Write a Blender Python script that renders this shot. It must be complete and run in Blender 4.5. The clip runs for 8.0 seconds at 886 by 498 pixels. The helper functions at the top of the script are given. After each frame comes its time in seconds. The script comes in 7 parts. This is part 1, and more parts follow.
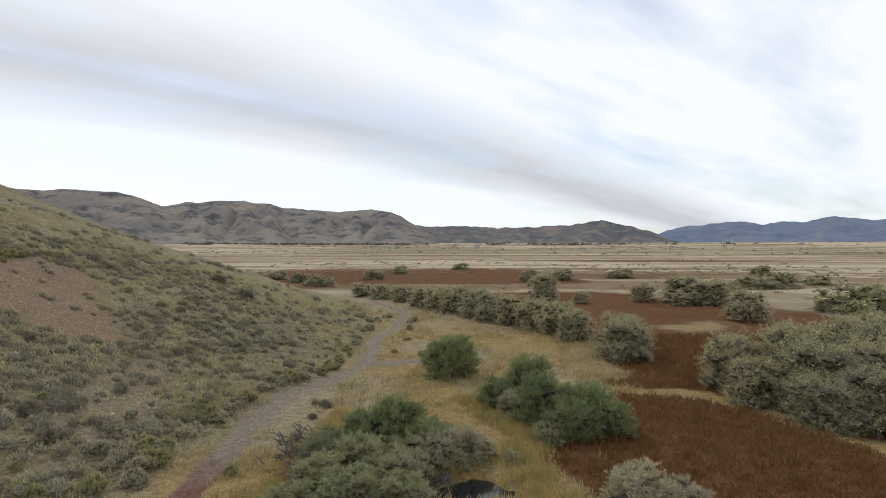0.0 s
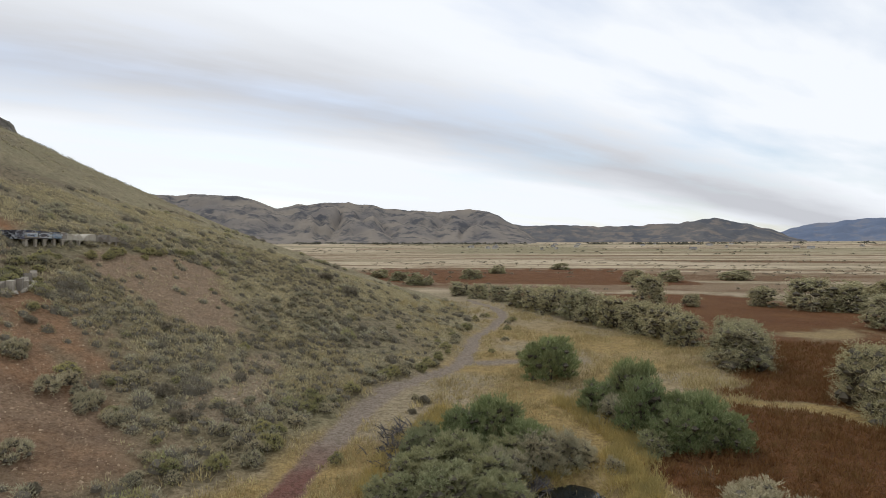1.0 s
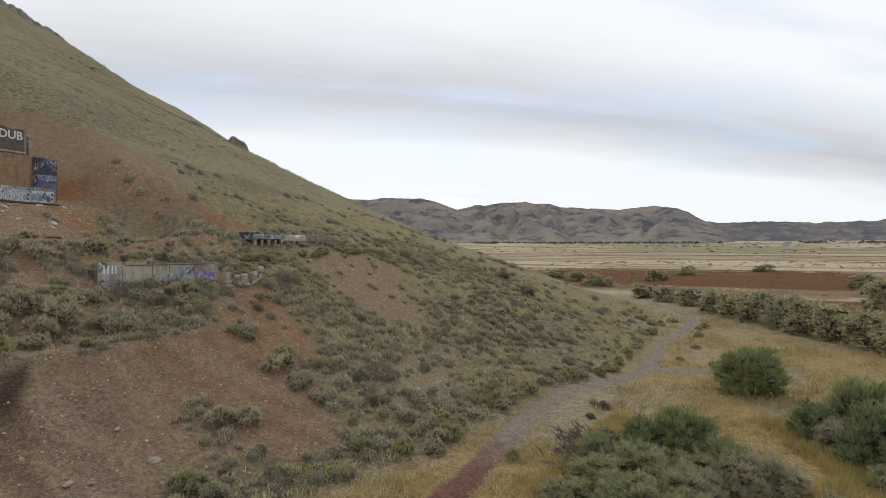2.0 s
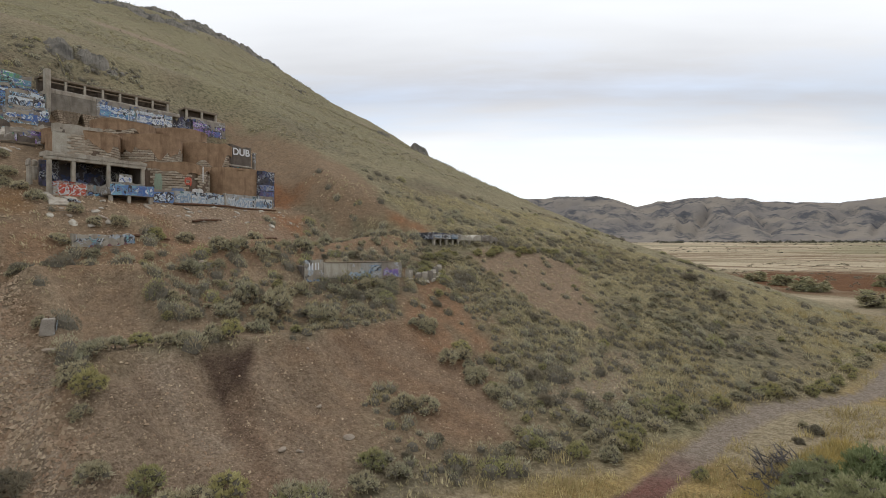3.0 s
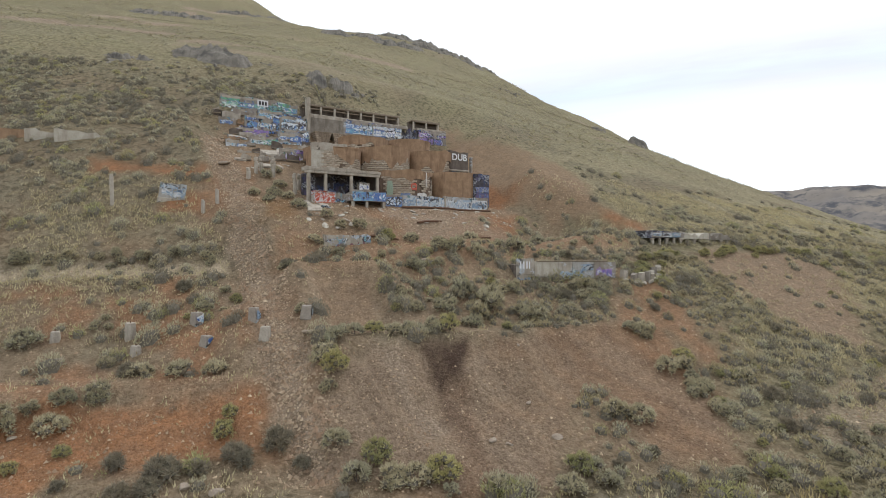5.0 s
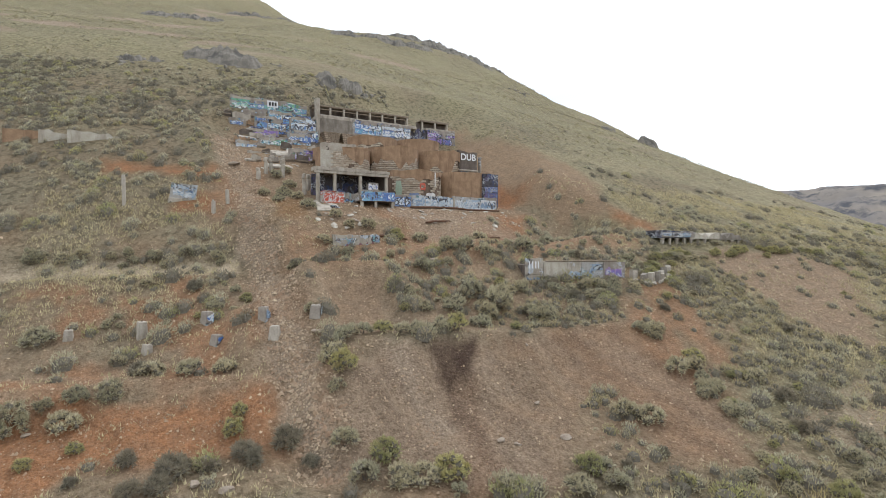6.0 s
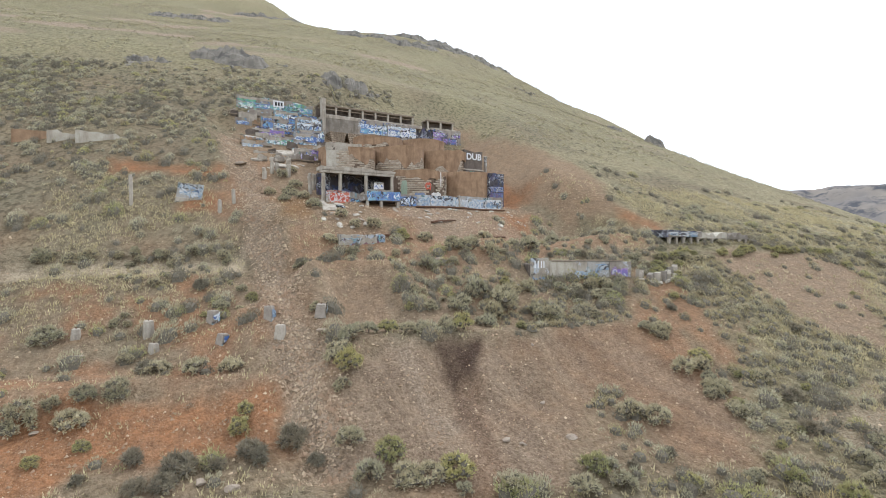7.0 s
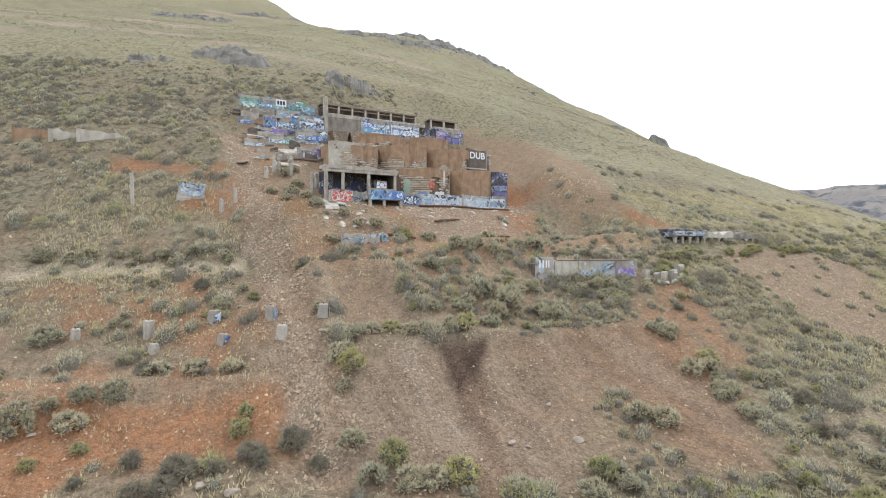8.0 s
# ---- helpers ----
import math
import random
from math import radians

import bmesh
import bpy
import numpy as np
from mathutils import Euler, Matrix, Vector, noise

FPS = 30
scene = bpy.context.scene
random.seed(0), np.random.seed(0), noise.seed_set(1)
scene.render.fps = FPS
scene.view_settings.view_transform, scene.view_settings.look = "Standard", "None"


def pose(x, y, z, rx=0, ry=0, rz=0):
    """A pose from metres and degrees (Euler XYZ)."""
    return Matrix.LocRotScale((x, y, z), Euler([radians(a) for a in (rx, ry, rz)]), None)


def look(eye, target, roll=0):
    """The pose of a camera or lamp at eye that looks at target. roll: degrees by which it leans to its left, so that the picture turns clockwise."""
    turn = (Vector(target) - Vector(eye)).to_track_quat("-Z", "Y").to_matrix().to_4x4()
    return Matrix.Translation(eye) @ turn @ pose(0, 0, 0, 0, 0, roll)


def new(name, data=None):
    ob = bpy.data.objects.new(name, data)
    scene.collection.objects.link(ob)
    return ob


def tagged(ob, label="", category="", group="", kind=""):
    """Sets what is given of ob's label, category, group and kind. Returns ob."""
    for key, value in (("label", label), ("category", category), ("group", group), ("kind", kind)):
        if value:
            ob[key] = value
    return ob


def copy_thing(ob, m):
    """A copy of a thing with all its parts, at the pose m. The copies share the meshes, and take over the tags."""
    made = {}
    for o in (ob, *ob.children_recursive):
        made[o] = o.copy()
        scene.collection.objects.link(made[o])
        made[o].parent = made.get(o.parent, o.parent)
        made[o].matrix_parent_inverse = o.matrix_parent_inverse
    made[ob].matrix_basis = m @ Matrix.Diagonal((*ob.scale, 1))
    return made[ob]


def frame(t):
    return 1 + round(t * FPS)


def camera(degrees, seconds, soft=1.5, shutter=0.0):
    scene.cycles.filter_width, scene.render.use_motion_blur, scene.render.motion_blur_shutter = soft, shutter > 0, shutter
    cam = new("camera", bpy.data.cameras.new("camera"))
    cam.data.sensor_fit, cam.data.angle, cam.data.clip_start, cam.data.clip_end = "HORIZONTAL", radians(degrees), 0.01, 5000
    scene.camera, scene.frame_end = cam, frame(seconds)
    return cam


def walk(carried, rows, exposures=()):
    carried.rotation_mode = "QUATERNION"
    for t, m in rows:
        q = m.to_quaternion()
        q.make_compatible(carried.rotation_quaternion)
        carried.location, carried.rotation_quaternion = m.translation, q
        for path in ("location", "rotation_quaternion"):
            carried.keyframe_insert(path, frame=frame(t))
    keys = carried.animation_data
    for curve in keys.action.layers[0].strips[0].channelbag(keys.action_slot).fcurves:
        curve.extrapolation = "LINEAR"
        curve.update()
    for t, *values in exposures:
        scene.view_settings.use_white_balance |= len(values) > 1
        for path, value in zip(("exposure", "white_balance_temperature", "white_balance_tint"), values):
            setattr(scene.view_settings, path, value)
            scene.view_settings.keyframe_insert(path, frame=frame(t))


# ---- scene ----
cam = camera(78.1, 8.0, 0.6)
PATH = [
    (0.0, 0.00, 0.00, 12.00, 89.86, 0.0, 0.00),
    (0.5, 0.00, 0.00, 12.00, 89.83, 0.0, 3.46),
    (1.0, 0.00, -0.02, 12.01, 89.80, 0.0, 10.22),
    (1.5, 0.00, -0.04, 12.01, 89.76, 0.0, 19.28),
    (2.0, 0.02, -0.08, 12.01, 89.73, 0.0, 28.60),
    (2.5, 0.05, -0.12, 12.01, 89.70, 0.0, 37.85),
    (3.0, 0.09, -0.14, 12.01, 89.68, 0.0, 46.66),
    (3.5, 0.16, -0.09, 12.01, 89.64, 0.02, 55.73),
    (4.0, 0.22, -0.03, 12.00, 89.64, 0.05, 64.46),
    (4.5, 0.26, 0.06, 11.98, 89.63, 0.04, 67.88),
    (5.0, 0.27, 0.08, 11.96, 89.63, 0.02, 68.84),
    (6.5, 0.32, 0.12, 11.92, 89.64, 0.01, 70.11),
    (7.0, 0.28, 0.14, 11.90, 89.63, 0.0, 70.38),
    (7.5, 0.10, 0.18, 11.88, 89.62, 0.0, 70.55),
    (8.0, -0.29, 0.25, 11.84, 89.62, 0.0, 70.66),
]
walk(cam, [(t, pose(*p)) for t, *p in PATH], [(0.0, -0.13, 6500, 10), (1.5, -0.19, 6600, 10), (3.0, -0.08, 6650, 10), (4.0, 0.06, 6650, 10), (4.5, 0.2, 6550, 10), (5.0, 0.34, 6450, 10), (6.5, 0.72, 6250, 10), (8.0, 0.97, 6100, 10)])

# ---- sky and sun ----
SUN_AZ, SUN_EL = 35.0, 48.0


def build_world():
    w = bpy.data.worlds.new("overcast_sky")
    scene.world = w
    w.use_nodes = True
    nt = w.node_tree
    nt.nodes.clear()
    N, L = nt.nodes.new, nt.links.new
    out, bg = N("ShaderNodeOutputWorld"), N("ShaderNodeBackground")
    L(bg.outputs[0], out.inputs[0])
    sky = N("ShaderNodeTexSky")
    sky.sky_type, sky.sun_disc = "NISHITA", False
    sky.sun_elevation, sky.sun_rotation = radians(SUN_EL), radians(-SUN_AZ)
    dim = N("ShaderNodeMix")
    dim.data_type, dim.blend_type = "RGBA", "MULTIPLY"
    dim.inputs[0].default_value = 1
    L(sky.outputs[0], dim.inputs[6])
    dim.inputs[7].default_value = (0.13, 0.13, 0.13, 1)

    def math_node(op, a, b=None, c=None):
        n = N("ShaderNodeMath")
        n.operation = op
        for i, v in enumerate((a, b, c)):
            if v is None:
                continue
            if isinstance(v, (int, float)):
                n.inputs[i].default_value = v
            else:
                L(v, n.inputs[i])
        return n.outputs[0]

    # the cloud deck is a plane overhead: streaks lie along one wind direction
    tc, sep = N("ShaderNodeTexCoord"), N("ShaderNodeSeparateXYZ")
    L(tc.outputs["Generated"], sep.inputs[0])
    up = math_node("ADD", math_node("MAXIMUM", sep.outputs[2], 0.0), 0.12)
    px, py = math_node("DIVIDE", sep.outputs[0], up), math_node("DIVIDE", sep.outputs[1], up)
    across = math_node("ADD", math_node("MULTIPLY", px, -0.67), math_node("MULTIPLY", py, 0.742))
    along = math_node("ADD", math_node("MULTIPLY", px, 0.742), math_node("MULTIPLY", py, 0.67))
    comb = N("ShaderNodeCombineXYZ")
    L(across, comb.inputs[0])
    L(math_node("MULTIPLY", along, 0.32), comb.inputs[1])
    big, fine = N("ShaderNodeTexNoise"), N("ShaderNodeTexNoise")
    for n, s, d in ((big, 0.9, 5), (fine, 3.2, 6)):
        L(comb.outputs[0], n.inputs["Vector"])
        n.inputs["Scale"].default_value, n.inputs["Detail"].default_value = s, d
    wob = math_node("ADD", across, math_node("MULTIPLY", math_node("SUBTRACT", fine.outputs[0], 0.5), 0.42))
    band = math_node("SUBTRACT", 1.0, math_node("MULTIPLY", math_node("ABSOLUTE", math_node("SUBTRACT", wob, 2.5)), 1.3))
    band = math_node("SMOOTH_MAX", band, 0.0, 0.25)
    grey = math_node("ADD", math_node("MULTIPLY", band, 0.62), math_node("MULTIPLY", big.outputs[0], 0.36))
    ramp = N("ShaderNodeValToRGB")
    L(grey, ramp.inputs[0])
    e = ramp.color_ramp.elements
    e[0].position, e[0].color = 0.22, (0.94, 0.985, 1.045, 1)
    e[1].position, e[1].color = 0.72, (0.60, 0.62, 0.67, 1)
    cover = N("ShaderNodeMapRange")
    L(math_node("ADD", math_node("MULTIPLY", big.outputs[0], 0.6), math_node("MULTIPLY", fine.outputs[0], 0.4)), cover.inputs[0])
    cover.inputs[1].default_value, cover.inputs[2].default_value = 0.36, 0.52
    cover.inputs[3].default_value, cover.inputs[4].default_value = 0.42, 1.0
    mix = N("ShaderNodeMix")
    mix.data_type = "RGBA"
    L(cover.outputs[0], mix.inputs[0])
    L(dim.outputs[2], mix.inputs[6])
    L(ramp.outputs[0], mix.inputs[7])
    L(mix.outputs[2], bg.inputs[0])
    bg.inputs[1].default_value = 1.1


build_world()
sun_data = bpy.data.lights.new("sun", "SUN")
sun_data.energy, sun_data.angle, sun_data.color = 1.0, radians(14), (1.0, 0.97, 0.93)
sun = new("sun", sun_data)
sun.matrix_basis = look((0, 0, 0), (math.sin(radians(SUN_AZ)) * math.cos(radians(SUN_EL)),
                                    -math.cos(radians(SUN_AZ)) * math.cos(radians(SUN_EL)), -math.sin(radians(SUN_EL))))
# ---- shape of the land ----
def vnoise(x, y, seed=0):
    """Smooth noise from -1 to 1 on a unit lattice."""
    x, y = np.asarray(x, float), np.asarray(y, float)
    xi, yi = np.floor(x).astype(np.int64), np.floor(y).astype(np.int64)
    u, v = x - xi, y - yi
    u, v = u * u * (3 - 2 * u), v * v * (3 - 2 * v)

    def h(a, b):
        n = (a * 374761393 + b * 668265263 + seed * 974634777) & 0x7FFFFFFF
        n = ((n ^ (n >> 13)) * 1274126177) & 0x7FFFFFFF
        n = ((n ^ (n >> 16)) * 2246822519) & 0x7FFFFFFF
        return ((n >> 8) & 0xFFFF) / 32767.5 - 1
    return (h(xi, yi) * (1 - u) + h(xi + 1, yi) * u) * (1 - v) + (h(xi, yi + 1) * (1 - u) + h(xi + 1, yi + 1) * u) * v


def fbm(x, y, scale, octaves=4, seed=0, gain=0.5):
    """Layers of smooth noise; scale is the size in metres of the largest bumps."""
    total, amp, f = 0, 1.0, 1.0 / scale
    for i in range(octaves):
        total, amp, f = total + amp * vnoise(np.asarray(x) * f + 17.3 * i, np.asarray(y) * f - 9.1 * i, seed + i), amp * gain, f * 2.03
    return total


def step(v, a, b):
    k = np.clip((v - a) / (b - a), 0, 1)
    return k * k * (3 - 2 * k)


def line_dist(x, y, pts):
    """Distance to a polyline in plan, and the share of its length at the nearest point."""
    best = np.full(np.shape(x), 1e9)
    share = np.zeros(np.shape(x))
    n = len(pts) - 1
    for i in range(n):
        (ax, ay), (bx, by) = pts[i], pts[i + 1]
        dx, dy = bx - ax, by - ay
        k = np.clip(((x - ax) * dx + (y - ay) * dy) / (dx * dx + dy * dy), 0, 1)
        d = np.hypot(x - ax - k * dx, y - ay - k * dy)
        m = d < best
        best, share = np.where(m, d, best), np.where(m, (i + k) / n, share)
    return best, share


def inside(x, y, pts):
    """Signed distance to a plan polygon: positive inside."""
    c = np.zeros(np.shape(x), bool)
    j = len(pts) - 1
    for i in range(len(pts)):
        (ax, ay), (bx, by) = pts[i], pts[j]
        c ^= ((ay > y) != (by > y)) & (x < (bx - ax) * (y - ay) / (by - ay + 1e-12) + ax)
        j = i
    d, _ = line_dist(x, y, list(pts) + [pts[0]])
    return np.where(c, d, -d)


TOE_Y = (-120, 0, 30, 60, 90, 120, 160, 220, 320, 6000)
TOE_X = (36.1, 23.6, 16.1, 10.9, 11.7, 21.4, 43.7, 87.9, 140.1, 6500)
RISE_Q = (-500, 0, 14, 30, 55, 100, 180, 300, 600)
RISE_S = (0.24, 0.49, 0.62, 0.58, 0.41, 0.39, 0.51)
RISE_N = (0.32, 0.29, 0.33, 0.41, 0.43, 0.53, 0.32)
PATH_LINE = [(-11.6, 14), (-12.7, 27.5), (-12.9, 34.4), (-13.0, 39.1), (-12.3, 45.2), (-9.7, 51.2), (-8.0, 56.5), (-8.6, 71.8), (-7.3, 82.0), (-6.4, 94.0), (-8.4, 106.0), (-16, 122)]
FORK_LINE = [(-8.2, 55.6), (-5.0, 56.6), (-1.0, 58.2), (3.5, 58.6)]


def profile(q, slopes):
    zq = np.concatenate([[0, 0], np.cumsum(np.diff(RISE_Q)[1:] * np.array(slopes))])
    return sum(np.interp(q + o, RISE_Q, zq) for o in (-3, -1, 1, 3)) / 4 - 0.0


def base_height(x, y):
    x, y = np.asarray(x, float), np.asarray(y, float)
    toe = sum(np.interp(y + o, TOE_Y, TOE_X) for o in (-8, 0, 8)) / 3
    q = -x - toe
    k = step(y, -10, 100)
    z = (1 - k) * profile(q, RISE_S) + k * profile(q, RISE_N)
    far = np.hypot(x, y)
    z = z + step(far, 900, 3600) * 42 * step(-q, 0, 400)
    return z, q
# the mill stands in a frame of its own: along its front, and back into the hill
MILL_O, MILL_A, MILL_U = (-61.8, 7.5), (-0.19, 0.982), (-0.982, -0.19)
MILL_STEP_U = (-14, -10, -6, -3, -0.5, 3, 8, 10, 15, 18, 22, 25, 27, 29, 34)
MILL_STEP_Z = (9.8, 12.0, 14.6, 16.0, 16.8, 17.6, 20.6, 21.8, 24.0, 25.4, 27.4, 28.8, 31.0, 32.6, 36.4)
DUMP_A = [(-35.0, 6.6), (-36.4, 9.0), (-36.1, 12.2), (-35.4, 15.8), (-35.0, 19.0), (-35.8, 22.5), (-35.6, 26.5), (-36.0, 29.0), (-41.5, 30), (-42, 7.5)]
DUMP_B = [(-46.4, 5.2), (-47.9, 6.2), (-47.6, 9.3), (-46.8, 11.6), (-51, 13), (-52, 5.5)]
RED_BANK = [(-35.4, -22), (-35.6, -12.4), (-36.0, -9.5), (-35.9, -5.8), (-35.3, -1.2), (-34.2, 1.7), (-38, 2), (-40, -22)]
CHUTE = [(-80, -2.2), (-76.3, -1.5), (-65.4, 0.3), (-54.8, 1.5), (-44.2, 2.5), (-37.7, 3.3), (-31.4, 3.7), (-26.9, 4.0)]
TERRACE = [(-52.0, -26), (-52.6, -18.5), (-52.6, -12.7), (-51.7, -6.3), (-51.3, -0.9)]
TRACK = [(-43.5, 36), (-46.0, 42.0), (-46.2, 50.0), (-46.1, 58.5), (-44.4, 72.0), (-42, 90)]


def mill_frame(x, y):
    dx, dy = np.asarray(x) - MILL_O[0], np.asarray(y) - MILL_O[1]
    return dx * MILL_A[0] + dy * MILL_A[1], dx * MILL_U[0] + dy * MILL_U[1]


def fill(z, x, y, poly, top, slope):
    """Tipped waste: a flat bench with a face at its angle of rest."""
    d = inside(x, y, poly) + 0.5 * fbm(x, y, 3.5, 2, 21)
    rill = (0.26 * np.abs(fbm(x * 0.10, y + 0.12 * x, 2.2, 3, 22)) + 0.10 * np.abs(fbm(x * 0.2, y, 0.7, 2, 26))) * step(-d, 0.2, 1.5)
    fan = 0.60 * fbm(x * 0.05 + 3, y - 0.15 * x, 3.4, 3, 28) * step(-d, 0.3, 4.0)
    return np.maximum(z, top - slope * np.maximum(0, -d) - rill + fan)


def height(x, y):
    x, y = np.asarray(x, float), np.asarray(y, float)
    z, q = base_height(x, y)
    far = np.hypot(x, y)
    hill = step(q, 2, 20)
    z = z + hill * (fbm(x, y, 14, 3, 5) * 0.3 + fbm(x, y, 45, 2, 8) * 0.8 * step(q, 90, 160) * step(260 - far, 0, 80))
    z = z + 3.0 * np.exp(-((x + 318) ** 2 + (y - 128) ** 2) / 55.0 ** 2) - 10 * np.exp(-((x + 458) ** 2 + (y - 6) ** 2) / 42.0 ** 2)
    rocky = step(q, 150, 230) * step(fbm(x, y, 30, 3, 9), 0.0, 0.5)
    z = z + rocky * fbm(x, y, 9, 3, 10) * 1.3
    z = z + fbm(x, y, 3.0, 3, 3) * 0.09 * step(1500 - far, 0, 1000)
    z = fill(z, x, y, DUMP_A, 5.75, 0.6)
    z = fill(z, x, y, DUMP_B, 10.6, 0.62)
    z = fill(z, x, y, RED_BANK, 3.9, 0.55)
    d, _ = line_dist(x, y, CHUTE)
    z = z - 0.45 * (1 - step(d, 0.6, 2.6))
    d, _ = line_dist(x, y, TERRACE)
    z = z - 0.35 * (1 - step(d, 0.5, 1.8))
    a, u = mill_frame(x, y)
    out = np.maximum(np.maximum(-5 - a, a - np.interp(u, (0, 20, 30), (27, 29, 37))), np.maximum(-9 - u, u - 33))
    w = 1 - step(out, 0.0, np.where(a > 15, 9.0 + 6 * step(u, 2, 10), 5.0))
    z = z * (1 - w) + w * (np.interp(u, MILL_STEP_U, MILL_STEP_Z) + 0.12 * fbm(x, y, 2.5, 3, 14))
    d, _ = line_dist(x, y, PATH_LINE)
    z = z - 0.12 * (1 - step(d, 0.9, 1.8))
    z = z - 0.75 * (1 - step(np.hypot((x - 1.7) / 2.2, (y - 27.0) / 2.4) + 0.42 * fbm(x, y, 1.7, 2, 25), 0.6, 1.25))
    return z
# ---- materials ----
def principled(name, rough=0.9):
    m = bpy.data.materials.new(name)
    m.use_nodes = True
    nt = m.node_tree
    return m, nt, nt.nodes["Principled BSDF"]


def mixed(nt, fac, a, b, blend="MIX"):
    n = nt.nodes.new("ShaderNodeMix")
    n.data_type, n.blend_type = "RGBA", blend
    for sock, v in ((n.inputs[0], fac), (n.inputs[6], a), (n.inputs[7], b)):
        if isinstance(v, (int, float)):
            sock.default_value = v
        elif isinstance(v, tuple):
            sock.default_value = (*v, 1)
        else:
            nt.links.new(v, sock)
    return n.outputs[2]


def noisy(nt, scale, detail=4, lo=0.35, hi=0.65, stretch=None, rough=0.55):
    """A noise of world scale (bumps per metre), spread from 0 to 1."""
    tc, n, mr = nt.nodes.new("ShaderNodeTexCoord"), nt.nodes.new("ShaderNodeTexNoise"), nt.nodes.new("ShaderNodeMapRange")
    src = tc.outputs["Object"]
    if stretch:
        mp = nt.nodes.new("ShaderNodeMapping")
        mp.inputs["Scale"].default_value = stretch
        nt.links.new(src, mp.inputs[0])
        src = mp.outputs[0]
    nt.links.new(src, n.inputs["Vector"])
    n.inputs["Scale"].default_value, n.inputs["Detail"].default_value, n.inputs["Roughness"].default_value = scale, detail, rough
    nt.links.new(n.outputs[0], mr.inputs[0])
    mr.inputs[1].default_value, mr.inputs[2].default_value = lo, hi
    return mr.outputs[0]


def bumped(nt, bsdf, fac, strength=0.4, dist=0.05):
    b = nt.nodes.new("ShaderNodeBump")
    b.inputs["Strength"].default_value, b.inputs["Distance"].default_value = strength, dist
    nt.links.new(fac, b.inputs["Height"])
    nt.links.new(b.outputs[0], bsdf.inputs["Normal"])


def two_tone(name, a, b, scale=2.0, rough=0.9, bump=0.3, fine=14.0, c=None):
    m, nt, bsdf = principled(name)
    f1, f2 = noisy(nt, scale, 5), noisy(nt, fine, 3)
    col = mixed(nt, f1, a, b)
    if c:
        col = mixed(nt, noisy(nt, scale * 0.37, 6, 0.5, 0.62), col, c)
    dark = tuple(v * 0.72 for v in a)
    half = nt.nodes.new("ShaderNodeMath")
    half.operation = "MULTIPLY"
    half.inputs[1].default_value = 0.45
    nt.links.new(f2, half.inputs[0])
    col = mixed(nt, half.outputs[0], col, dark)
    nt.links.new(col, bsdf.inputs["Base Color"])
    bsdf.inputs["Roughness"].default_value = rough
    bsdf.inputs["Specular IOR Level"].default_value = 0.2
    if bump:
        bumped(nt, bsdf, f2, bump)
    return m


